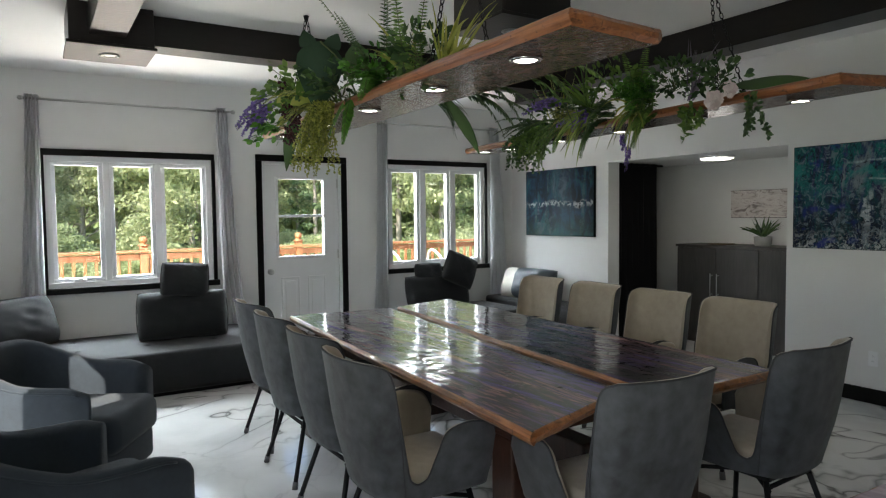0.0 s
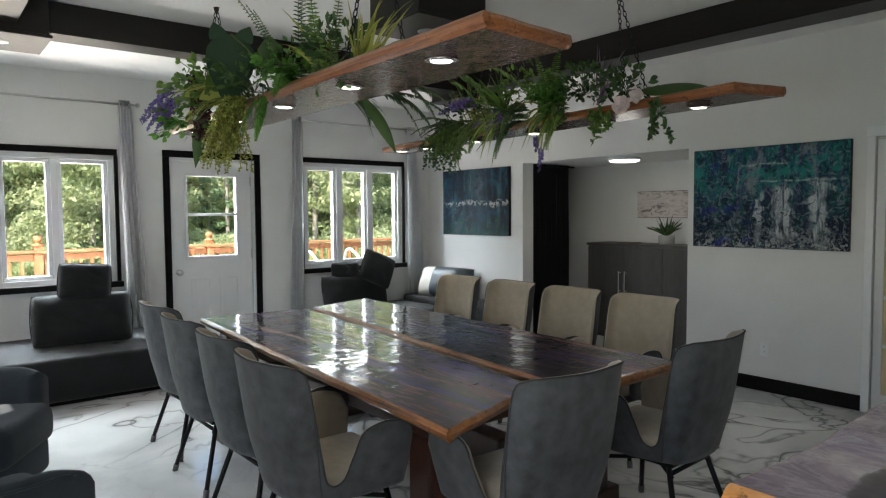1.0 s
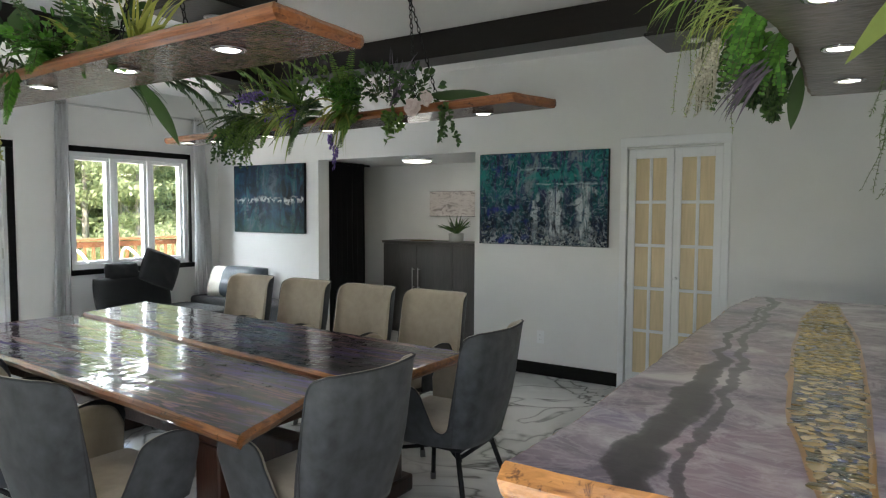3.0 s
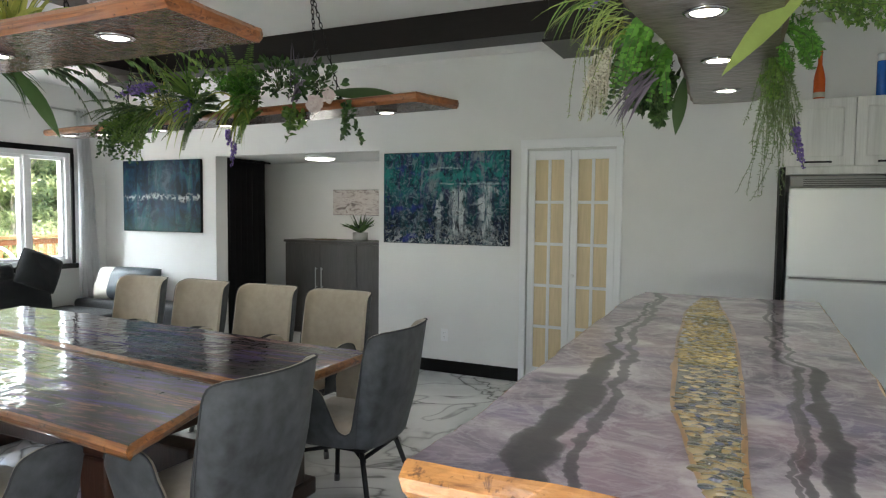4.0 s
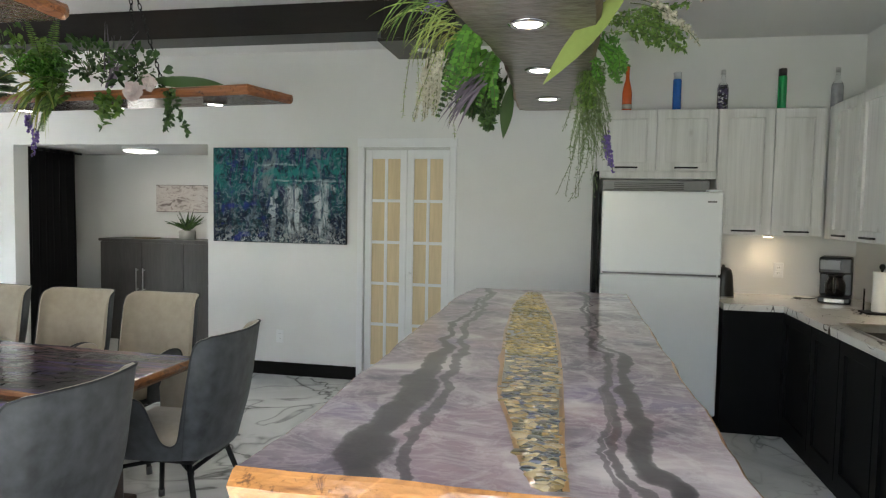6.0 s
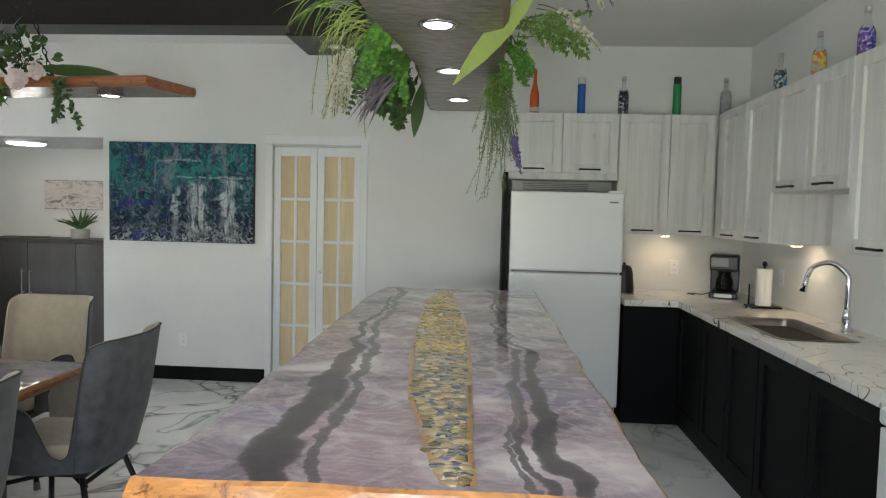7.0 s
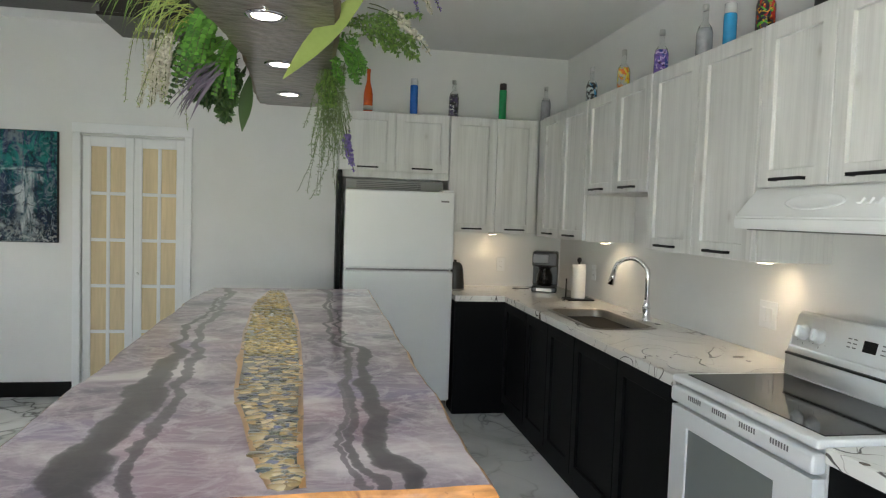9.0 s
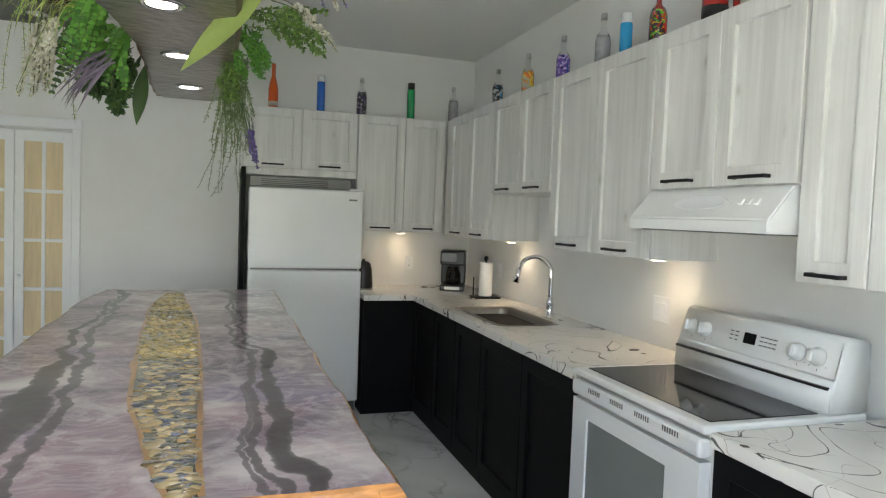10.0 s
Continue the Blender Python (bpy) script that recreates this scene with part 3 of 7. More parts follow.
def entry_door():
    y0, y1, z0, z1 = DOOR
    d = thing("door_1", "white steel entry door with a half-height sash window, black casing", "door", "", "structure")
    x = WEST
    for nm, b in (("casing_jamb", (y0 - 0.065, y0, 0, z1)), ("casing_jamb", (y1, y1 + 0.065, 0, z1)), ("casing_head", (y0 - 0.065, y1 + 0.065, z1, z1 + 0.07))):
        part(nm, box(x, x + 0.022, *b, 0.004), BLACK, d, "black painted casing")
    part("door_frame", join(join(box(x - 0.18, x - 0.005, y0, y0 + 0.03, 0, z1), box(x - 0.18, x - 0.005, y1 - 0.03, y1, 0, z1)), box(x - 0.18, x - 0.005, y0 + 0.03, y1 - 0.03, z1 - 0.03, z1)), WHITE, d)
    a, b, t = y0 + 0.034, y1 - 0.034, z1 - 0.034
    wy0, wy1, wz0, wz1 = 2.254, 2.772, 1.048, 1.889
    bm = wall_sheet("x", x - 0.075, 0.045, a, b, 0.012, t, [(wy0, wy1, wz0, wz1)])
    leaf = part("door_leaf", bm, WHITE, d)
    bm = bmesh.new()
    for q in ((wy0 - 0.03, wy1 + 0.03, wz0 - 0.03, wz0), (wy0 - 0.03, wy1 + 0.03, wz1, wz1 + 0.03), (wy0 - 0.03, wy0, wz0, wz1), (wy1, wy1 + 0.03, wz0, wz1), (wy0, wy1, 1.473, 1.501)):
        box(x - 0.032, x - 0.014, *q, 0.005, bm=bm)
    part("lite_frame", bm, WHITE, leaf, "moulded white window frame")
    for q in ((wz0, 1.473), (1.501, wz1)):
        p = part("pane", box(x - 0.055, x - 0.05, wy0, wy1, *q), GLASS, leaf, "clear glass")
        p.visible_shadow = False
    for c in (2.378, 2.681):
        bm = bmesh.new()
        for q in ((c - 0.105, c + 0.105, 0.80, 0.818), (c - 0.105, c + 0.105, 0.20, 0.218), (c - 0.105, c - 0.087, 0.218, 0.80), (c + 0.087, c + 0.105, 0.218, 0.80)):
            box(x - 0.032, x - 0.022, *q, 0.004, bm=bm)
        box(x - 0.032, x - 0.026, c - 0.06, c + 0.06, 0.245, 0.773, 0.003, bm=bm)
        part("raised_panel", bm, WHITE, leaf)
    part("door_knob", join(lathe([(0.033, 0), (0.033, 0.006), (0.014, 0.012), (0.012, 0.035), (0.026, 0.045), (0.029, 0.058), (0.022, 0.068), (0.004, 0.072)]), bmesh.new()), NICKEL, leaf, "satin nickel door knob", True, pose(x - 0.03, y0 + 0.082, 0.884, 0, 90, 0))
    for z in (0.3, 1.05, 1.85):
        part("hinge", box(x - 0.03, x - 0.02, y1 - 0.045, y1 - 0.025, z - 0.05, z + 0.05, 0.003), NICKEL, leaf, "steel hinge")


entry_door()


def bifold():
    x0, x1, z0, z1 = BIFOLD
    d = thing("door_2", "white bifold closet door with pale pine-backed panes", "door", "", "structure")
    y = NORTH
    for nm, b in (("casing_jamb", (x0 - 0.055, x0, 0, z1)), ("casing_jamb", (x1, x1 + 0.055, 0, z1)), ("casing_head", (x0 - 0.06, x1 + 0.06, z1, z1 + 0.075))):
        part(nm, box(b[0], b[1], y - 0.018, y, b[2], b[3], 0.004), WHITE, d)
    part("track", box(x0, x1, y + 0.01, y + 0.05, z1 - 0.018, z1), NICKEL, d, "bare metal track")
    mid = (x0 + x1) / 2
    for a, b in ((x0 + 0.006, mid - 0.002), (mid + 0.002, x1 - 0.006)):
        s, r = 0.058, 0.013
        zb, zt = 0.012, z1 - 0.022
        cols = [a + s, (a + b) / 2, b - s]
        zs = [zb + 0.13 + (zt - 0.075 - zb - 0.13) * k / 5 for k in range(6)]
        bm = bmesh.new()
        for q in ((a, a + s, zb, zt), (b - s, b, zb, zt), (a + s, b - s, zb, zs[0]), (a + s, b - s, zs[5], zt)):
            box(q[0], q[1], y + 0.012, y + 0.044, q[2], q[3], 0.002, 1, bm=bm)
        leaf = part("door_leaf", bm, WHITE, d)
        part("muntin", box(cols[1] - r, cols[1] + r, y + 0.016, y + 0.040, zs[0], zs[5], 0.004), WHITE, leaf)
        for z in zs[1:-1]:
            part("muntin", box(a + s, b - s, y + 0.017, y + 0.039, z - r, z + r, 0.004), WHITE, leaf)
        for lo, hi in zip(zs, zs[1:]):
            for p, q in ((cols[0], cols[1]), (cols[1], cols[2])):
                part("panel", box(p - 0.003, q + 0.003, y + 0.026, y + 0.032, lo - 0.003, hi + 0.003), PINE, leaf, "pale pine panel")
    part("pull_knob", lathe([(0.008, 0), (0.007, 0.014), (0.014, 0.022), (0.010, 0.03)], 14), WHITE, d, "small white knob", True, pose(mid + 0.035, y + 0.012, 0.95, 90, 0, 0))


bifold()

# patio door and window behind the camera, both unseen, placed to let in sun and fill light, plain frames
for nm, h in (("door_3", PATIO), ("window_3", SOUTH_WIN)):
    f = thing(nm, "plain white framed glazed opening", "door" if "door" in nm else "window", "", "structure")
    x0, x1, z0, z1 = h
    for b in ((x0, x0 + 0.05, z0, z1), (x1 - 0.05, x1, z0, z1), (x0 + 0.05, x1 - 0.05, z1 - 0.05, z1), ((x0 + x1) / 2 - 0.03, (x0 + x1) / 2 + 0.03, z0, z1 - 0.05)):
        part("frame", box(b[0], b[1], SOUTH - 0.12, SOUTH - 0.05, b[2], b[3]), VINYL, f)

# ---- ceiling beams with square boxes where they meet ----
BZ = 2.633
setting("beam_north", box(-4.805, -1.249, 4.152, 4.401, BZ, TOP, 0.004), BEAM, "espresso-stained boxed ceiling beam", "beam")
setting("beam_west", box(-5.074, -4.843, 0.711, 4.084, BZ, TOP, 0.004), BEAM, "espresso-stained boxed ceiling beam", "beam")
setting("beam_south", box(-4.738, -1.249, 0.322, 0.533, BZ, TOP, 0.004), BEAM, "espresso-stained boxed ceiling beam", "beam")


def junction(x, y, lit=True):
    j = thing("beam_box", "espresso-stained square box under a beam crossing, with a recessed lamp", "ceiling box", "beam boxes")
    part("box_body", box(x - 0.245, x + 0.245, y - 0.245, y + 0.245, 2.586, TOP - 0.001, 0.004), BEAM, j)
    part("box_plate", box(x - 0.26, x + 0.26, y - 0.26, y + 0.26, 2.566, 2.586, 0.004), BEAM, j)
    if lit:
        part("lamp_ring", lathe([(0.058, 0), (0.06, 0.004), (0.045, 0.008), (0.04, 0.004), (0.04, 0.0)], 24), NICKEL, j, "white lamp ring", True, pose(x, y, 2.565, 180, 0, 0))
        part("lens", lathe([(0.038, 0), (0.036, 0.003)], 20), WHITE, j, "unlit frosted lens", True, pose(x, y, 2.565, 180, 0, 0))


junction(-4.964, 0.456)
junction(-4.988, 4.305)
junction(-1.028, 4.401)
junction(-3.181, 2.431)

# ---- dining table ----
def wavy(a, b, n, amp, seed):
    """A live edge from a to b: a line that wanders sideways."""
    a, b = Vector(a), Vector(b)
    side = Vector((-(b - a).y, (b - a).x)).normalized()
    out = []
    for k in range(n + 1):
        t = k / n
        w = amp * (noise.noise((t * 4 + seed, seed * 1.7, 0)) + 0.5 * noise.noise((t * 13 + seed, 3.1, seed))) * min(1, 6 * t, 6 * (1 - t))
        out.append(a.lerp(b, t) + side * w)
    return out


def slab_mesh(loop, z0, z1, belly=0.012, rim=0.006):
    """A slab from a closed outline: face 0 material on top and below, 1 on the edge, which bulges and is eased at the rim."""
    bm = bmesh.new()
    n = len(loop)
    c = sum(loop, Vector((0, 0))) / n
    levels = [(z0, -0.012), (z0 + 0.3 * (z1 - z0), belly * 0.4), (z0 + 0.65 * (z1 - z0), belly), (z1 - rim, 0.002), (z1, -rim)]
    rings = []
    for z, out in levels:
        ring = []
        for i, p in enumerate(loop):
            d = loop[(i + 1) % n] - loop[i - 1]
            nrm = Vector((d.y, -d.x)).normalized()
            if nrm.dot(p - c) < 0:
                nrm = -nrm
            q = p + nrm * (out + 0.004 * noise.noise((p.x * 9, p.y * 9, z * 40)))
            ring.append(bm.verts.new((q.x, q.y, z)))
        rings.append(ring)
    for lo, hi in zip(rings, rings[1:]):
        for k in range(n):
            f = bm.faces.new((lo[k], lo[(k + 1) % n], hi[(k + 1) % n], hi[k]))
            f.material_index = 1
    bm.faces.new(rings[0][::-1])
    bm.faces.new(rings[-1])
    return bm


def outline(corners, amps, seed, n=26):
    loop = []
    m = len(corners)
    for i in range(m):
        loop += wavy(corners[i], corners[(i + 1) % m], n, amps[i], seed + i * 3.3)[:-1]
    return loop


TZ = 0.76
dining = thing("dining_table", "long twin-slab dining table of violet resin and varnished live-edge wood", "table")
part("tabletop", slab_mesh(outline([(-1.71, 1.37), (-1.92, 2.01), (-4.62, 2.345), (-4.70, 1.565)], (0.004, 0.012, 0.006, 0.02), 1.0), TZ - 0.05, TZ, 0.010, 0.005), (TABLE_TOP, TABLE_EDGE), dining, "glossy violet-brown slab with orange live edges")
part("tabletop", slab_mesh(outline([(-1.77, 2.10), (-1.77, 2.86), (-4.83, 3.01), (-4.66, 2.43)], (0.004, 0.02, 0.006, 0.012), 7.0), TZ - 0.05, TZ, 0.010, 0.005), (TABLE_TOP, TABLE_EDGE), dining, "glossy violet-brown slab with orange live edges")
for x in (-2.12, -4.25):
    for y in (1.62, 2.62):
        part("post", box(x - 0.07, x + 0.07, y - 0.07, y + 0.07, 0.09, TZ - 0.165, 0.01), TABLE_LEG, dining)
        part("bolt", rod((x + 0.068, y, 0.55), (x + 0.082, y, 0.55), 0.016), BLACK, dining, "black bolt head")
    part("foot_beam", box(x - 0.075, x + 0.075, 1.5, 2.78, 0.0, 0.09, 0.012), TABLE_LEG, dining)
    part("top_beam", box(x - 0.07, x + 0.07, 1.55, 2.75, TZ - 0.165, TZ - 0.054, 0.01), TABLE_LEG, dining)
part("stretcher", box(-4.18, -2.19, 2.06, 2.18, 0.30, 0.44, 0.01), TABLE_LEG, dining)
for y in (1.66, 2.62):
    part("apron", box(-4.18, -2.19, y - 0.03, y + 0.03, TZ - 0.165, TZ - 0.055, 0.006), TABLE_LEG, dining)


# ---- dining chairs ----
def shell_rings(inset):
    """The chair's wrap-round shell: rows of points from the bottom to the rim, round from one arm to the other."""
    half = [(-0.266, 0.265, 0.56), (-0.280, 0.225, 0.64), (-0.285, 0.13, 0.668), (-0.286, 0.05, 0.662), (-0.284, 0.0, 0.635), (-0.280, -0.035, 0.555), (-0.275, -0.062, 0.475), (-0.268, -0.09, 0.45), (-0.262, -0.118, 0.452),
            (-0.256, -0.140, 0.50), (-0.252, -0.153, 0.72), (-0.248, -0.163, 0.885), (-0.237, -0.20, 0.927), (-0.202, -0.235, 0.935), (-0.10, -0.258, 0.934), (0.0, -0.264, 0.932)]
    pts = half + [(-x, y, h) for x, y, h in half[-2::-1]]
    line = smooth_line(pts, 4)
    rows = []
    levels = (0.0, 0.05, 0.16, 0.32, 0.5, 0.68, 0.84, 0.95, 1.0)
    for v in levels:
        row = []
        for i, (x, y, h) in enumerate(line):
            z0 = 0.385
            z = z0 + (h - z0) * v
            back = max(0.0, min(1.0, (-y - 0.05) / 0.15))
            k = (z - z0) / 0.55
            low = 0.84 + 0.16 * min(1, max(0.0, k) * 2.4 + 0.15)
            px, py = x * low, y * (low if y > 0 else 0.9 + 0.1 * min(1, k * 2.4)) - back * 0.075 * k ** 1.1
            c = Vector((0, 0.06 - 0.1 * k * back))
            d = Vector((px, py)) - c
            px, py = (c + d * (1 - inset / max(d.length, 0.05)))[:]
            row.append((px, py, z - (0.008 if inset and v == 1 else 0)))
        rows.append(row)
    return rows


def grid(rows, bm=None):
    bm = bm or bmesh.new()
    vs = [[bm.verts.new(p) for p in r] for r in rows]
    for a, b in zip(vs, vs[1:]):
        for i in range(len(a) - 1):
            bm.faces.new((a[i], a[i + 1], b[i + 1], b[i]))
    return bm, vs


def dining_chair():
    c = thing("dining_chair", "grey suede wrap-back dining armchair with beige inside and black legs", "chair", "chairs round the table")
    outer, inner = shell_rings(0.0), shell_rings(0.022)
    bm, vo = grid(outer)
    # ends and bottom close the shell towards its lining
    mid = [tuple((np.array(a) + np.array(b)) / 2 + np.array((0, 0, 0.009))) for a, b in zip(outer[-1], inner[-1])]
    for e in (0, -1):
        ve = [bm.verts.new(r[e]) for r in inner]
        for k in range(len(ve) - 1):
            bm.faces.new((vo[k][e], vo[k + 1][e], ve[k + 1], ve[k]))
    bm.faces.new([v for v in vo[0]])
    part("shell", bm, SUEDE, c, "grey suede outer shell", True)
    bm, vi = grid(inner)
    vm, vr = [bm.verts.new(p) for p in mid], [bm.verts.new(p) for p in outer[-1]]
    for i in range(len(vm) - 1):
        bm.faces.new((vi[-1][i], vi[-1][i + 1], vm[i + 1], vm[i]))
        bm.faces.new((vm[i], vm[i + 1], vr[i + 1], vr[i]))
    part("lining", bm, BEIGE, c, "beige suede lining", True)
    rim = [(p[0], p[1], p[2] + 0.002) for p in outer[-1]]
    part("piping", tube(rim[2:-2], 0.0045, 6), mat_piping, c, "dark piping along the rim", True)
    for e in (41, -42):
        part("seam", tube([(r[e][0] * 1.004, r[e][1] * 1.004, r[e][2]) for r in outer], 0.0025, 5), mat_piping, c, "stitched side seam", True)
    s = box(-0.205, 0.205, -0.17, 0.245, 0.40, 0.485, 0.035, 3)
    for v in s.verts:
        if v.co.z > 0.46:
            v.co.z += 0.012 * (1 - (v.co.x / 0.23) ** 2)
    part("seat", s, BEIGE, c, "beige suede seat cushion", True)
    part("seat_base", box(-0.2, 0.2, -0.18, 0.22, 0.362, 0.386, 0.006), METAL_BLACK, c)
    for sx in (-1, 1):
        for sy in (-1, 1):
            top, foot = Vector((sx * 0.16, 0.02 + sy * 0.16, 0.365)), Vector((sx * 0.245, 0.0 + sy * 0.24, 0.012))
            leg = part("leg", rod(foot, top, 0.0125, 10), METAL_BLACK, c, "", True)
            part("foot_cap", rod(foot - Vector((0, 0, 0.012)), foot + (top - foot).normalized() * 0.03, 0.016, 10), CAP, leg, "clear grey foot cap", True)
        a = Vector((sx * 0.195, 0.012 - 0.19, 0.24))
        part("crossbar", rod((sx * 0.175, -0.165, 0.315), (-sx * 0.175, 0.19, 0.315), 0.01, 8), METAL_BLACK, c, "", True)
    part("crossbar", rod((-0.172, -0.155, 0.325), (0.172, -0.155, 0.325), 0.01, 8), METAL_BLACK, c, "", True)
    return c


mat_piping = mat("dark_piping", (0.03, 0.032, 0.036), 0.8, bump=0.1)
CAP = mat("grey_rubber_cap", (0.12, 0.12, 0.125), 0.4, bump=0.05)
chair = dining_chair()
seats = []
for x, y, a in ((-4.32, 1.43, 3), (-3.70, 1.38, 1), (-3.05, 1.36, 2), (-2.44, 1.31, 0)):
    seats.append((x, y, a))
for x, a in ((-4.38, 180), (-3.75, 178), (-3.12, 181), (-2.52, 180)):
    seats.append((x, 3.43, a))
seats += [(-1.79, 1.81, 88), (-1.79, 2.73, 93)]
for k, (x, y, a) in enumerate(seats):
    m = pose(x, y, 0, 0, 0, a)
    if k == 0:
        chair.matrix_basis = m
    else:
        copy_thing(chair, m)

# ---- bar island ----
IZ = 1.07
island = thing("bar_island", "live-edge bar island with lilac resin top and a river of pebbles", "bar counter")
loop = outline([(0.293, 0.97), (0.277, 2.2), (0.272, 3.56), (-0.525, 3.56), (-0.56, 3.2), (-0.537, 2.0), (-0.510, 1.2), (-0.525, 0.955)], (0.012, 0.012, 0.008, 0.01, 0.012, 0.012, 0.01, 0.008), 4.0, 16)
part("bar_top", slab_mesh(loop, IZ - 0.075, IZ, 0.014, 0.005), (ISLAND_TOP, ISLAND_EDGE), island, "glossy lilac resin slab with golden live edge")
part("bar_body", box(-0.38, 0.14, 1.35, 3.4, 0.0, IZ - 0.076, 0.004), LOWER, island, "black painted body")

# ---- fridge ----
fridge = thing("fridge", "white top-freezer fridge standing in a dark recess", "fridge")
FX0, FX1, FY, FT = 0.172, 0.981, 4.80, 1.650
part("body", box(FX0 + 0.005, FX1 - 0.005, FY + 0.07, 5.40, 0.02, FT - 0.012, 0.008), APPLIANCE, fridge)
part("freezer_door", box(FX0, FX1, FY, FY + 0.062, 1.078, FT, 0.014, 3), APPLIANCE, fridge)
part("fridge_door", box(FX0, FX1, FY, FY + 0.062, 0.09, 1.062, 0.014, 3), APPLIANCE, fridge)
part("gasket", box(FX0 + 0.02, FX1 - 0.02, FY + 0.05, FY + 0.075, 0.1, FT - 0.02), GREY_METAL, fridge, "grey door gasket")
part("hinge_cover", box(FX1 - 0.1, FX1 - 0.01, FY + 0.01, FY + 0.12, FT, FT + 0.016, 0.005), APPLIANCE, fridge)
part("badge", box(FX1 - 0.105, FX1 - 0.045, FY - 0.003, FY, 1.575, 1.587, 0.001), GREY_METAL, fridge, "small grey badge")
part("toe_grille", box(FX0 + 0.02, FX1 - 0.02, FY + 0.03, FY + 0.05, 0.01, 0.08), GREY_METAL, fridge)

# ---- kitchen base cabinets and counters ----
CZ = 0.895
lower_n = thing("base_cabinet", "matt black base cabinet run beside the fridge", "cabinet", "base cabinets")
part("body", box(0.998, EAST, 4.76, NORTH, 0.0, CZ - 0.042), LOWER, lower_n)


def shaker(name, axis, face, u0, u1, z0, z1, material, parent, thick=0.022, stile=0.065):
    """A framed cabinet front on the plane x = face (opening towards -x) or y = face (towards -y)."""
    def b(a, c, d, e, lo, hi, bm, bev=0.0015):
        if axis == "x":
            box(face - hi, face - lo, a, c, d, e, bev, 1, bm=bm)
        else:
            box(a, c, face - hi, face - lo, d, e, bev, 1, bm=bm)
    bm = wall_sheet(axis, face - thick, thick, u0, u1, z0, z1, [(u0 + stile, u1 - stile, z0 + stile, z1 - stile)])
    bmesh.ops.dissolve_limit(bm, angle_limit=0.02, verts=bm.verts, edges=bm.edges)
    bmesh.ops.bevel(bm, geom=bm.edges[:], offset=0.002, segments=1, affect="EDGES")
    door = part(name, bm, material, parent)
    bm = bmesh.new()
    b(u0 + stile - 0.002, u1 - stile + 0.002, z0 + stile - 0.002, z1 - stile + 0.002, 0, thick * 0.25, bm, 0)
    part("door_panel", bm, material, door)
    return door


def bar_handle(axis, face, u, z, length, parent, material=None):
    bm = bmesh.new()
    h = length / 2
    for q in ((u - h, u + h, z - 0.006, z + 0.006, 0.024, 0.034), (u - h, u - h + 0.012, z - 0.006, z + 0.006, 0.0, 0.026), (u + h - 0.012, u + h, z - 0.006, z + 0.006, 0.0, 0.026)):
        if axis == "x":
            box(face - q[5], face - q[4], q[0], q[1], q[2], q[3], 0.002, 1, bm=bm)
        else:
            box(q[0], q[1], face - q[5], face - q[4], q[2], q[3], 0.002, 1, bm=bm)
    return part("handle", bm, material or METAL_BLACK, parent, "matt black bar handle")


KX = 1.40
for k, (a, b, nd) in enumerate(((4.22, 4.758, 1), (3.36, 4.218, 2), (2.296, 3.358, 2), (0.55, 1.528, 2))):
    cab = thing("base_cabinet", "matt black shaker base cabinet under the counter", "cabinet", "base cabinets")
    part("body", box(KX, EAST, a, b, 0.0, CZ - 0.042, 0.001), LOWER, cab)
    for i in range(nd):
        w = (b - a) / nd
        shaker("door", "x", KX - 0.001, a + w * i + 0.003, a + w * (i + 1) - 0.003, 0.09, CZ - 0.05, LOWER, cab)
part("filler", box(KX - 0.0, KX + 0.02, 4.7585, 4.7595, 0, 0.85), LOWER, lower_n)

counter = thing("countertop", "white L-shaped countertop with dark wandering veins", "countertop")
SINK = (1.475, 1.84, 3.34, 4.06)
bm = bmesh.new()
for q in ((0.992, EAST, 4.73, NORTH), (KX - 0.03, EAST, SINK[3], 4.73), (KX - 0.03, SINK[0], SINK[2], SINK[3]), (SINK[1], EAST, SINK[2], SINK[3]), (KX - 0.03, EAST, 2.293, SINK[2])):
    box(q[0], q[1], q[2], q[3], CZ - 0.042, CZ, bm=bm)
bmesh.ops.remove_doubles(bm, verts=bm.verts, dist=1e-5)
part("counter_slab", bm, COUNTER, counter)
part("front_edge", box(KX - 0.034, KX - 0.03, 2.293, 4.726, CZ - 0.043, CZ - 0.001, 0.001, 1), COUNTER, counter, "laminated front edge")
part("front_edge", box(0.992, KX - 0.034, 4.726, 4.73, CZ - 0.043, CZ - 0.001, 0.001, 1), COUNTER, counter, "laminated front edge")
c2 = thing("countertop", "white veined countertop beyond the stove", "countertop")
part("counter_slab", box(KX - 0.03, EAST, 0.5, 1.529, CZ - 0.042, CZ, 0.004), COUNTER, c2)
part("front_edge", box(KX - 0.034, KX - 0.03, 0.5, 1.529, CZ - 0.043, CZ - 0.001, 0.001, 1), COUNTER, c2, "laminated front edge")

# ---- upper cabinets ----
UX, UY, UT = 1.703, 5.103, 2.255


def upper(axis, face, back, u0, u1, z0, doors, label="whitewashed wood shaker wall cabinet", handles="low"):
    cab = thing("wall_cabinet", label, "cabinet", "wall cabinets")
    if axis == "x":
        body = box(face, back, u0 + 0.001, u1 - 0.001, z0, UT, 0.001, 1)
    else:
        body = box(u0 + 0.001, u1 - 0.001, face, back, z0, UT, 0.001, 1)
    part("body", body, CABINET, cab)
    n = len(doors)
    for i, (a, b) in enumerate(doors):
        d = shaker("door", axis, face - 0.001, a + 0.002, b - 0.002, z0 + 0.004, UT - 0.004, CABINET, cab)
        bar_handle(axis, face - 0.02, (a + b) / 2, z0 + 0.03, min(0.16, (b - a) * 0.5), d)
    return cab


def pair(a, b):
    return [(a, (a + b) / 2), ((a + b) / 2, b)]


